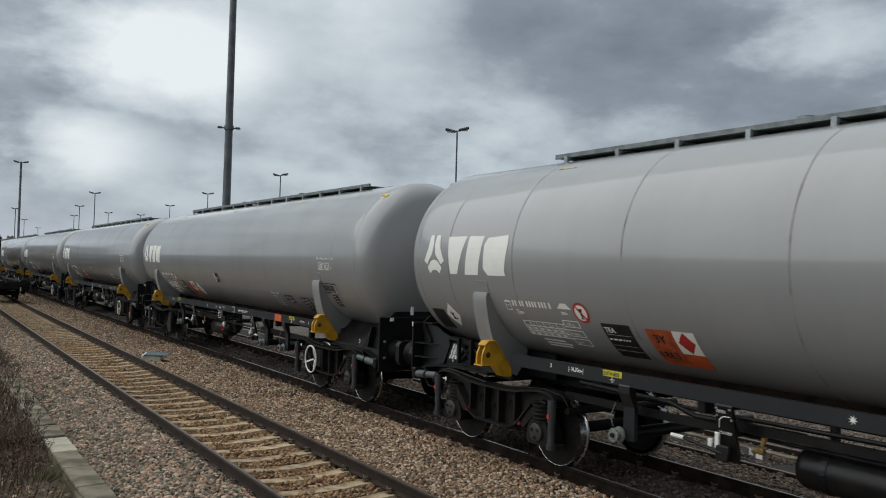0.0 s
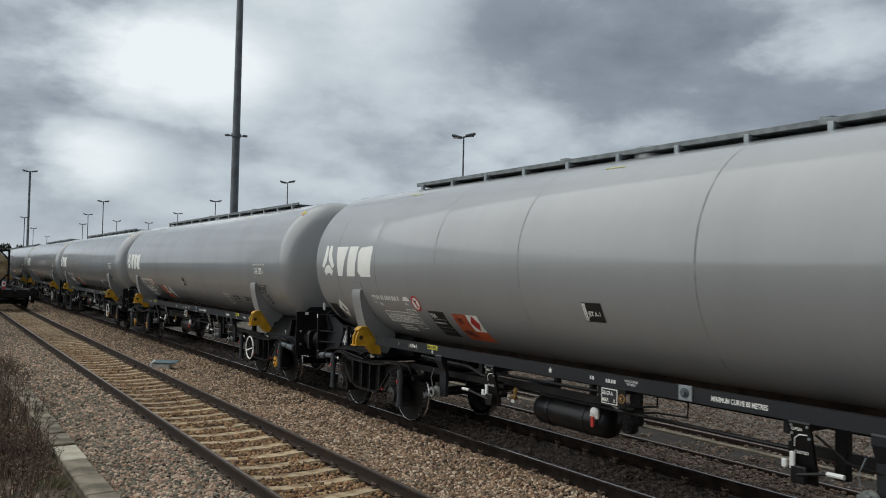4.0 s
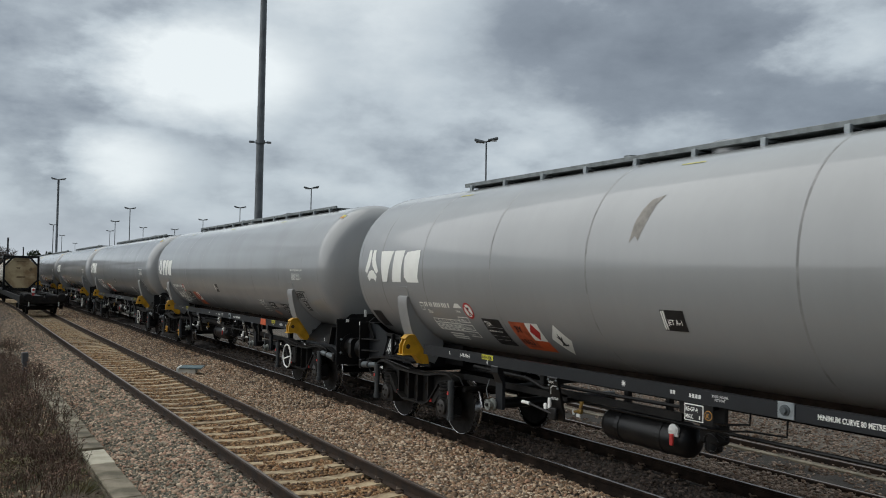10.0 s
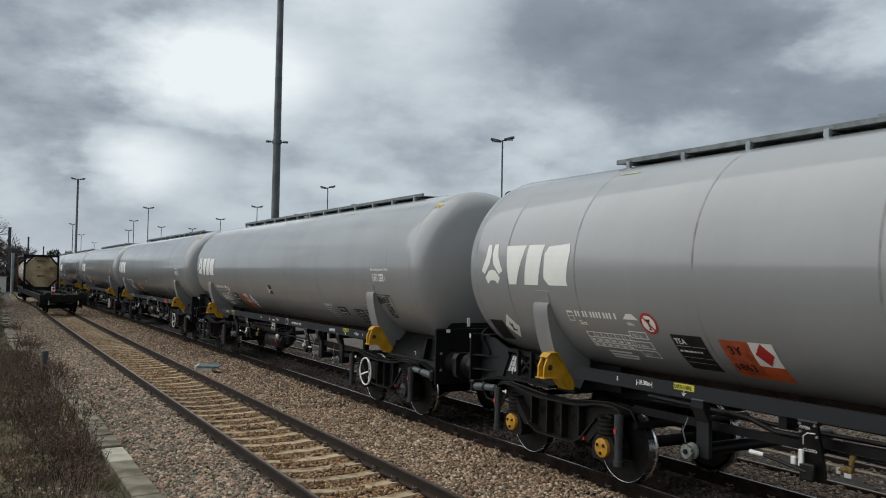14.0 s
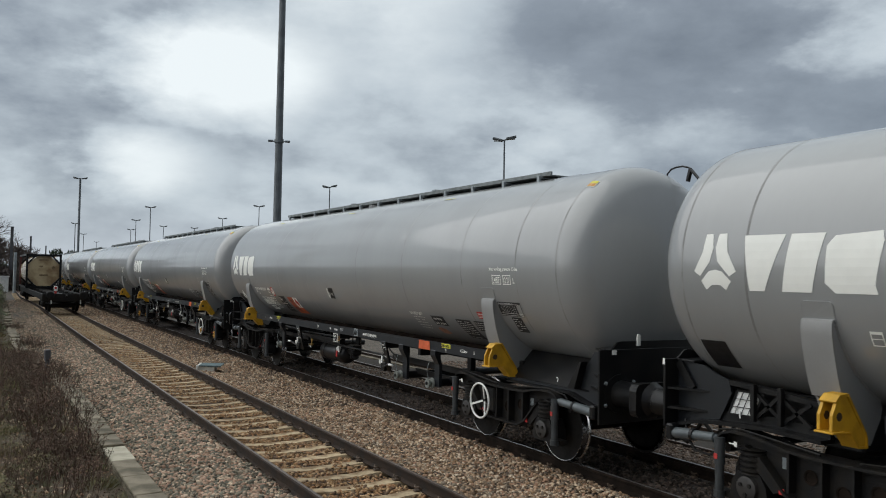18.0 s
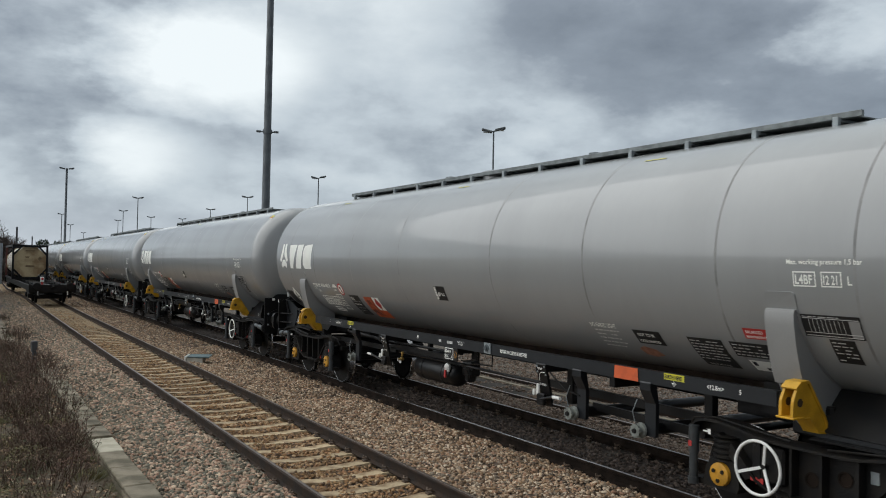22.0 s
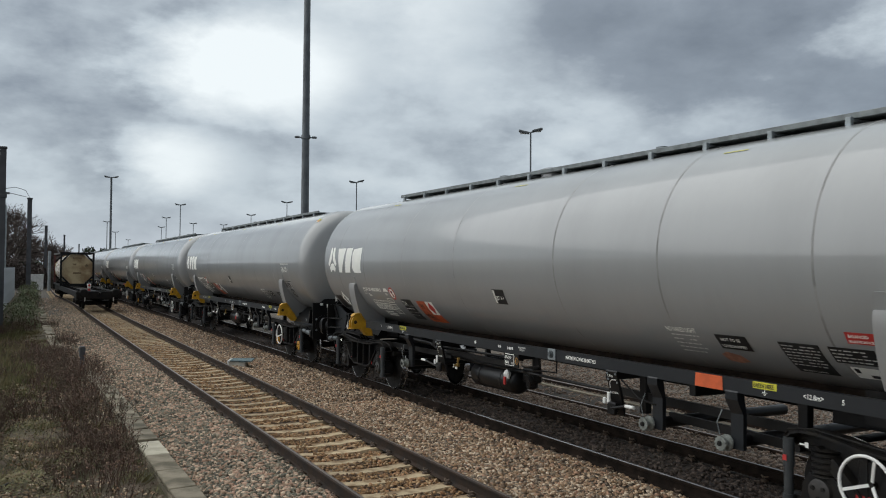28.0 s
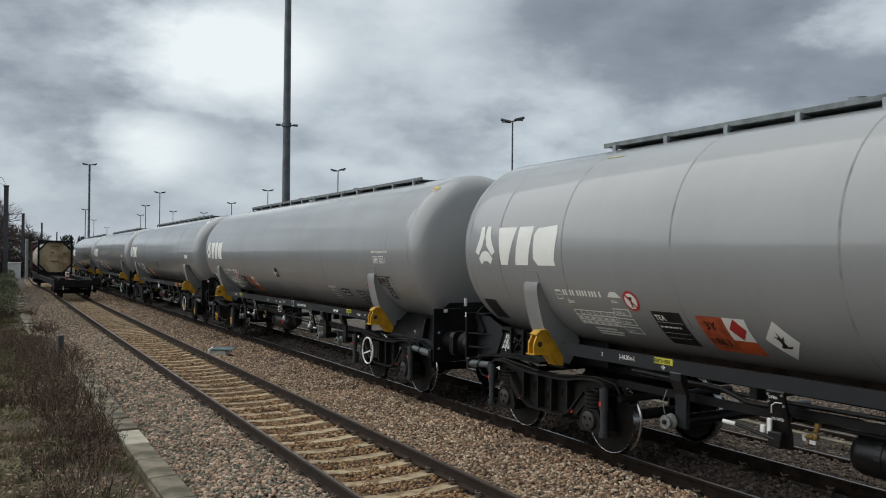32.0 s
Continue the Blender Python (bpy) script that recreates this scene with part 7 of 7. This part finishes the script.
def make_parked():
    w, x, turn = make_flat_wagon(51.7, 26.8)
    make_tank_container(pose(x + math.sin(radians(turn)) * (65.1 - 73.7), 73.7, 1.06, 0, 0, turn))
    lamp = thing("tail_lamp", "white and red tail lamp on the parked wagon", "tail lamp", m=pose(NEAR_X + bend(52.6) - 0.50, 52.5, 1.12, 0, 0, turn) @ Matrix.Scale(0.92, 4))
    part("body", Form().box(-0.11, 0.11, -0.08, 0.08, 0.16, 0.46, 0.03), [WHITE], lamp)
    part("red_lens", Form().lathe([(-0.09, 0.0), (-0.09, 0.07), (-0.075, 0.08)], 14, "y", (0, 0, 0.36)), [SIGN_RED], lamp)
    part("foot", Form().box(-0.07, 0.07, -0.06, 0.06, 0, 0.16, 0.01), [SIGN_RED], lamp)
    part("handle", Form().tube([(-0.07, 0, 0.46), (-0.06, 0, 0.54), (0.06, 0, 0.54), (0.07, 0, 0.46)], 0.012, 6), [BLACK], lamp)


make_parked()


# ---- plants ----
STEM = material("dry_brown_stems", (0.105, 0.063, 0.046), 0.9, vary=0.4, scale=8, bump=0.0, island=0.6)
DEADLEAF = material("dead_leaves", (0.145, 0.083, 0.055), 0.9, vary=0.4, scale=3, bump=0.0, island=0.8, other=(0.062, 0.062, 0.030))
GRASS = material("grass_blades", (0.130, 0.132, 0.050), 0.8, vary=0.4, scale=1.5, bump=0.0, island=0.8, other=(0.21, 0.165, 0.082))
IVY = material("dark_green_leaves", (0.03, 0.05, 0.02), 0.7, vary=0.4, scale=3, bump=0.0, island=0.7)
BARK = material("grey_brown_bark", (0.075, 0.06, 0.05), 0.95, vary=0.4, scale=4, fine=30, bump=0.5)
TWIG = material("brown_twigs", (0.098, 0.076, 0.066), 0.95, vary=0.4, scale=4, bump=0.0, island=0.4)


LITTER = material("strewn_litter", (0.17, 0.115, 0.07), 0.9, vary=0.4, scale=8, bump=0.0, island=1.1)
OLIVE = material("olive_bramble_leaves", (0.125, 0.120, 0.048), 0.8, vary=0.4, scale=2.5, bump=0.0, island=0.9, other=(0.14, 0.095, 0.048))
BRAMBLE = material("bramble_leaves", (0.085, 0.105, 0.042), 0.75, vary=0.4, scale=1.5, bump=0.0, island=0.9, other=(0.09, 0.065, 0.035))


class Quick:
    """Many thin triangles and blades gathered into one mesh."""

    def __init__(self):
        self.v, self.f = [], []

    def stick(self, a, b, r0, r1):
        a, b = Vector(a), Vector(b)
        ax = (b - a).normalized()
        u = ax.orthogonal().normalized()
        w = ax.cross(u)
        n = len(self.v)
        for p, r in ((a, r0), (b, r1)):
            for k in range(3):
                t = 2.094 * k
                self.v.append(tuple(p + (u * math.cos(t) + w * math.sin(t)) * r))
        self.f += [(n, n + 1, n + 4, n + 3), (n + 1, n + 2, n + 5, n + 4), (n + 2, n, n + 3, n + 5)]

    def blade(self, p, q, w):
        p, q = Vector(p), Vector(q)
        s = (q - p).cross(Vector((0.3, 0.2, 1))).normalized() * w
        m = (p + q) / 2 + s
        m2 = (p + q) / 2 - s
        n = len(self.v)
        self.v += [tuple(p), tuple(m), tuple(q), tuple(m2)]
        self.f += [(n, n + 1, n + 2, n + 3)]

    def mesh(self, name, mat):
        me = bpy.data.meshes.new(name)
        me.from_pydata(self.v, [], self.f)
        me.materials.append(mat)
        me.update()
        return me


def weed_meshes(seed, height, spread, stems):
    """A clump of dead stalks with side twigs and shrivelled seed heads."""
    rnd = random.Random(seed)
    s, l = Quick(), Quick()
    for _ in range(stems):
        a = rnd.uniform(0, 6.283)
        r = spread * math.sqrt(rnd.random())
        x, y = r * math.cos(a), r * math.sin(a)
        h = height * rnd.uniform(0.45, 1.0) * (1 - 0.35 * r / spread)
        lean = Vector((rnd.uniform(-0.5, 0.5) + x * 0.6, rnd.uniform(-0.5, 0.5) + y * 0.6, 1)).normalized()
        p0, p1 = Vector((x, y, -0.05)), Vector((x, y, 0)) + lean * h * 0.55
        p2 = p1 + (lean + Vector((rnd.uniform(-0.6, 0.6), rnd.uniform(-0.6, 0.6), 0))).normalized() * h * 0.45
        s.stick(p0, p1, 0.006, 0.004)
        s.stick(p1, p2, 0.004, 0.0015)
        for _ in range(rnd.randint(4, 9)):
            t = rnd.uniform(0.25, 1)
            q = p0.lerp(p1, t / 0.55) if t < 0.55 else p1.lerp(p2, (t - 0.55) / 0.45)
            e = q + Vector((rnd.uniform(-1, 1), rnd.uniform(-1, 1), rnd.uniform(0.2, 1.1))).normalized() * h * rnd.uniform(0.10, 0.24)
            s.stick(q, e, 0.0025, 0.0012)
            for _ in range(rnd.randint(1, 3)):
                c = q.lerp(e, rnd.uniform(0.3, 1.05))
                l.blade(c, c + Vector((rnd.uniform(-1, 1), rnd.uniform(-1, 1), rnd.uniform(-0.7, 0.8))).normalized() * rnd.uniform(0.02, 0.05), rnd.uniform(0.005, 0.012))
    return s.mesh("stalks", STEM), l.mesh("seed_heads", DEADLEAF)


def make_weeds():
    kinds = [weed_meshes(20 + i, h, r, n) for i, (h, r, n) in enumerate(((0.72, 0.46, 52), (0.6, 0.52, 56), (0.45, 0.48, 50), (0.85, 0.42, 42)))]
    rnd = random.Random(5)
    spots = []
    y = 9.6
    while y < 48:
        far = max(0.0, (y - 12) / 30)
        for _ in range(3 if y < 12 else 4):
            x = rnd.uniform(max(-0.9, -0.5 - 1.4 * far), kerb_x(y) - (0.5 if y < 16.5 else 0.25))
            if y < 11.2 and rnd.random() < 0.6 or (y < 11.8 and x < 0.75) or (x < 0.3 and rnd.random() < (0.2 if y < 19 else 0.6)) or noise.noise((x * 0.55, y * 0.4, 4)) < -0.02:
                continue
            spots.append((x, y + rnd.uniform(-0.4, 0.4)))
        if 12 < y < 24:
            spots.append((kerb_x(y) - rnd.uniform(0.3, 0.9), y))
        if 23 < y < 29.5:
            spots.append((kerb_x(y) + rnd.uniform(-0.1, 0.1), y))
        y += 0.72 if y < 30 else 1.3
    spots += [(1.60, 32.3), (1.66, 33.6), (1.50, 34.2), (1.44, 42.4), (1.40, 43.8)]
    for i, (x, y) in enumerate(spots):
        k = rnd.randrange(4)
        sc = rnd.uniform(0.75, 1.15) * (0.8 if x < 0.6 and y < 14 else 1.2 if 15 < y < 24 and x > 0.5 else 1.0)
        w = thing("dead_weed_clump", "clump of dead brown weed stalks beside the trough", "weeds", "dead weeds along the trough", m=pose(x, y, ground_height(x, y), 0, 0, rnd.uniform(0, 360)) @ Matrix.Scale(sc, 4))
        for name, me in (("stalk_tuft", kinds[k][0]), ("withered_foliage", kinds[k][1])):
            tagged(part(name, me, None, w), kind="stuff")


make_weeds()


def make_grass():
    rnd = random.Random(9)
    g = Quick()
    n = 0
    while n < 13000:
        y = 7.5 + 40 * rnd.random() ** 1.6 if n < 9000 else rnd.uniform(-12, 8)
        x = rnd.uniform(-3.5 if n < 9000 else -6, kerb_x(y) - 0.02)
        n += 1
        if noise.noise((x * 0.9, y * 0.9, 2)) < 0.05 and rnd.random() < 0.8:
            continue
        z = ground_height(x, y)
        g.blade((x, y, z - 0.01), (x + rnd.uniform(-0.08, 0.08), y + rnd.uniform(-0.08, 0.08), z + rnd.uniform(0.04, 0.13)), rnd.uniform(0.004, 0.009))
    for _ in range(330):
        y = 8.0 + 36 * rnd.random() ** 1.3
        x = rnd.uniform(-3.0, kerb_x(y) - 0.15)
        z, h, w = ground_height(x, y), rnd.uniform(0.08, 0.20), rnd.uniform(0.12, 0.32)
        for _ in range(90):
            a, q = rnd.uniform(0, 6.28), w * math.sqrt(rnd.random())
            bx, by = x + q * math.cos(a), y + q * math.sin(a)
            g.blade((bx, by, z - 0.01), (bx + rnd.uniform(-0.07, 0.07) + 0.9 * (bx - x), by + rnd.uniform(-0.07, 0.07) + 0.9 * (by - y), z + h * rnd.uniform(0.5, 1.1)), rnd.uniform(0.003, 0.007))
    for _ in range(240):
        y = rnd.uniform(19, 42)
        x = rnd.uniform(-1.6, kerb_x(y) - 0.9)
        z, h, w = ground_height(x, y), rnd.uniform(0.15, 0.4), rnd.uniform(0.15, 0.35)
        for _ in range(60):
            a, q = rnd.uniform(0, 6.28), w * math.sqrt(rnd.random())
            bx, by = x + q * math.cos(a), y + q * math.sin(a)
            g.blade((bx, by, z - 0.01), (bx + rnd.uniform(-0.1, 0.1), by + rnd.uniform(-0.1, 0.1), z + h * rnd.uniform(0.5, 1.1)), rnd.uniform(0.006, 0.013))
    tagged(new("rough_grass", g.mesh("rough_grass", GRASS)), "patchy green and straw-coloured rough grass", "grass", kind="stuff")
    l = Quick()
    for _ in range(7000):
        y = 7.5 + 22 * rnd.random() ** 1.5
        x = rnd.uniform(-2.0, kerb_x(y) - 0.02)
        z = ground_height(x, y) + 0.035
        a = rnd.uniform(0, 6.28)
        r = rnd.uniform(0.02, 0.05)
        l.blade((x, y, z), (x + r * math.cos(a), y + r * math.sin(a), z + rnd.uniform(0, 0.03)), r * 0.35)
    tagged(new("leaf_litter", l.mesh("leaf_litter", LITTER)), "brown dead leaves strewn over the soil", "leaf litter", kind="stuff")
    rubble = [p for p in spots_in(-2.8, 1.66, 7.5, 22, 150, 31, 0.03) if noise.noise((p[0] * 0.8, p[1] * 0.8, 9)) > -0.05]
    make_stones("soil_rubble", "stray stones and rubble in the soil", STONE_BROWN, rubble, 33, (0.008, 0.026))
    c = thing("loose_cable", "black cable lying across the soil", "cable")
    part("sheath", Form().tube([(-2.6, 10.5, -0.13), (-1.9, 10.55, -0.15), (-1.2, 10.75, -0.17), (-0.6, 11.1, -0.17), (-0.15, 11.6, -0.19), (0.1, 12.2, -0.25)], 0.016, 7), [BLACK], c, smooth=50)


make_grass()


def tree_mesh(seed, height):
    """A bare winter tree: tapering trunk, forked limbs, a haze of twigs."""
    rnd = random.Random(seed)
    wood, twig = Quick(), Quick()

    def grow(p, d, ln, r, depth):
        q = p + d * ln
        (wood if depth < 3 else twig).stick(p, q, r, r * 0.72)
        if depth >= 6:
            return
        for _ in range(3 if depth < 5 else 2):
            nd = (d + Vector((rnd.gauss(0, 0.55), rnd.gauss(0, 0.55), rnd.gauss(0.12, 0.3)))).normalized()
            grow(p.lerp(q, rnd.uniform(0.55, 1.0)), nd, ln * rnd.uniform(0.62, 0.85), max(r * 0.62, 0.018), depth + 1)

    grow(Vector((0, 0, -0.4)), Vector((rnd.gauss(0, 0.05), rnd.gauss(0, 0.05), 1)).normalized(), height * 0.26, height * 0.022, 0)
    return wood.mesh("trunk", BARK), twig.mesh("crown", TWIG)


def make_trees():
    kinds = [tree_mesh(40 + i, h) for i, h in enumerate((11.0, 12.5, 10.0, 13.0))]
    rnd = random.Random(12)
    rows = [(-1.5, 128, 1.35), (-0.75, 132, 1.30), (-0.1, 140, 1.25), (0.35, 150, 1.0), (-2.4, 120, 1.3), (-3.2, 116, 1.2), (1.55, 155, 1.08), (2.05, 150, 1.12), (2.5, 160, 0.98), (1.2, 165, 1.0), (0.8, 172, 1.0), (2.85, 165, 0.78), (1.75, 142, 0.95), (2.3, 148, 0.9), (-0.45, 126, 1.3), (3.2, 172, 0.45), (-1.1, 150, 1.2), (0.05, 165, 1.2), (1.85, 175, 0.9)]
    for az, d, sc in rows:
        k = rnd.randrange(4)
        t = thing("bare_tree", "bare winter tree with a haze of brown twigs", "tree", "bare trees beyond the fence", m=pose(d * math.sin(radians(az)), d * math.cos(radians(az)), -0.3, 0, 0, rnd.uniform(0, 360)) @ Matrix.Scale(sc, 4))
        part("trunk", kinds[k][0], None, t)
        part("crown", kinds[k][1], None, t)


make_trees()


def bush_mesh(seed, w, h, n, leaf):
    rnd = random.Random(seed)
    q = Quick()
    for _ in range(n):
        a, u = rnd.uniform(0, 6.283), rnd.random() ** 0.5
        z = rnd.random() ** 0.8
        r = w * u * (1 - 0.55 * z * z) * (1 + 0.3 * noise.noise((math.cos(a) * 2, math.sin(a) * 2, z * 3 + seed)))
        c = Vector((r * math.cos(a), r * math.sin(a), z * h))
        e = c + Vector((rnd.uniform(-1, 1), rnd.uniform(-1, 1), rnd.uniform(-0.5, 1))).normalized() * leaf * rnd.uniform(0.6, 1.4)
        q.blade(c, e, leaf * rnd.uniform(0.2, 0.4))
    return q


def make_bushes():
    dark = bush_mesh(3, 1.0, 1.0, 1500, 0.14)
    green = dark.mesh("leaves", IVY)
    brown = bush_mesh(4, 1.0, 1.0, 2600, 0.085).mesh("leaves", TWIG)
    rnd = random.Random(6)
    rows = [(4.14, 190, 2.2, 6.6, green), (5.01, 200, 1.8, 6.6, green)]
    for i in range(16):
        az = -3.5 + i * 0.42
        rows.append((az, 118 + rnd.uniform(-8, 25), rnd.uniform(2.6, 3.8), rnd.uniform(2.2, 3.9) * (1 if az < 0.8 else 0.8), brown if rnd.random() < 0.85 else green))
    for az, d, w, h, me in rows:
        t = thing("shrub", "dense shrub in the scrub behind the railway masts", "shrub", "scrub beyond the line", m=pose(d * math.sin(radians(az)), d * math.cos(radians(az)), -0.35, 0, 0, rnd.uniform(0, 360)) @ Matrix.Diagonal((w, w, h, 1)))
        part("leaves", me, None, t)
    for x, y, w, h in [(0.35, 40.5, 0.75, 0.95), (-0.3, 43.5, 0.8, 1.1), (0.2, 46.5, 0.7, 1.0)] + [(kerb_x(q) - 0.55 - 0.3 * (i % 2) + max(0.0, q - 60) * 0.02, q, 0.85, 0.75 + 0.35 * (i % 3)) for i, q in enumerate((50, 53, 56.5, 60, 64, 68, 73, 78, 84, 90, 96))]:
        t = thing("green_bramble", "low green bramble beside the trough", "bramble", "brambles by the fence", m=pose(x, y, -0.33, 0, 0, rnd.uniform(0, 360)) @ Matrix.Diagonal((w, w, h, 1)))
        part("leaves", bush_mesh(int(y), 1.0, 1.0, 1300, 0.10).mesh("leaves", BRAMBLE), None, t)
    for x, y, w, h in ((0.55, 10.6, 0.42, 0.26), (0.15, 11.4, 0.45, 0.30), (0.80, 12.4, 0.36, 0.34), (-0.15, 13.0, 0.50, 0.36), (0.30, 14.6, 0.45, 0.42), (-0.55, 16.2, 0.60, 0.45), (0.05, 18.4, 0.55, 0.50), (-0.75, 20.5, 0.70, 0.50)):
        t = thing("green_bramble", "low olive-green bramble among the dead weeds", "bramble", "brambles among the weeds", m=pose(x, y, ground_height(x, y) - 0.03, 0, 0, rnd.uniform(0, 360)) @ Matrix.Diagonal((w, w, h, 1)))
        part("leaves", bush_mesh(int(y * 7), 1.0, 1.0, 900, 0.085).mesh("leaves", OLIVE), None, t)
    for i in range(14):
        x, y = 46 + rnd.uniform(-3, 3), 4 + i * 9 + rnd.uniform(-3, 3)
        t = thing("shrub", "dark green shrub at the far side of the yard", "shrub", "scrub across the yard", m=pose(x, y, -0.4, 0, 0, rnd.uniform(0, 360)) @ Matrix.Diagonal((3.6, 3.6, rnd.uniform(2.0, 3.0), 1)))
        part("leaves", green, None, t)


make_bushes()


def make_far_track():
    """The next track of the yard, sunk in its ballast, seen under the wagons."""
    t = thing("track_far", "rusty yard track sunk in ballast beyond the train", "track", kind="structure")
    outline = [(-0.034, -0.12), (0.034, -0.12), (0.036, 0.0), (0.027, 0.012), (-0.027, 0.012), (-0.036, 0.0)]
    for x in (10.74, 12.245):
        r = part("rail", sweep([(x + a, -0.275 + b) for a, b in outline], [-20, 0, 20, 60, 200], lambda y: 0.0), [RAIL], t, "rusty rail sunk to its head")
        part("running_surface", sweep([(x - 0.026, -0.2635), (x + 0.026, -0.2635), (x + 0.022, -0.2605), (x - 0.022, -0.2605)], [-20, 0, 20, 60, 200], lambda y: 0.0), [DULLTOP], r)
    rnd = random.Random(21)
    y = -4.0
    while y < 40:
        ln = rnd.uniform(2.2, 2.6)
        part("edge_board", Form().box(-0.07, 0.07, -ln / 2 + 0.01, ln / 2 - 0.01, -0.03, 0.025, 0.008), [CONCRETE], t, "weathered edging board", at=pose(11.93 + rnd.uniform(-0.015, 0.015), y + ln / 2, -0.335, 0, 0, rnd.uniform(-0.4, 0.4)))
        y += ln


make_far_track()


# ---- what moves ----
def run_at(t):
    """Metres run at t, smooth between the seconds."""
    i = min(int(t), 31)
    s = t - i
    p = [RUN[max(0, min(32, i + j))] for j in (-1, 0, 1, 2)]
    if i == 0:
        p[0] = 2 * RUN[0] - RUN[1]
    if i == 31:
        p[3] = 2 * RUN[32] - RUN[31]
    return p[1] + 0.5 * s * (p[2] - p[0] + s * (2 * p[0] - 5 * p[1] + 4 * p[2] - p[3] + s * (3 * (p[1] - p[2]) + p[3] - p[0])))


def wheel_rows(y):
    """Turns of a wheelset that rolls without slip, less than 85 degrees from row to row."""
    rows, n, last = [], 0, None
    total = round(32 * FPS)
    while True:
        t = n / FPS
        rows.append((t, pose(0, y, WHEEL_R, math.degrees(run_at(t) / WHEEL_R) % 360)))
        if n >= total:
            return rows
        step = 1
        while n + step + 1 <= total and abs(run_at((n + step + 1) / FPS) - run_at(t)) / WHEEL_R < radians(84):
            step += 1
        n = min(total, n + step)


def motions():
    for k, w in wagons.items():
        walk(w, [(t * 0.5, pose(TRAIN_X, CENTRE + k * WAGON_LEN - run_at(t * 0.5), 0)) for t in range(65)])
    rolls = {}
    for w in wagons.values():
        for o in w.children:
            if o.name.startswith("wheelset"):
                y = round(o.location.y, 3)
                if y not in rolls:
                    rolls[y] = wheel_rows(y)
                walk(o, rolls[y])


motions()
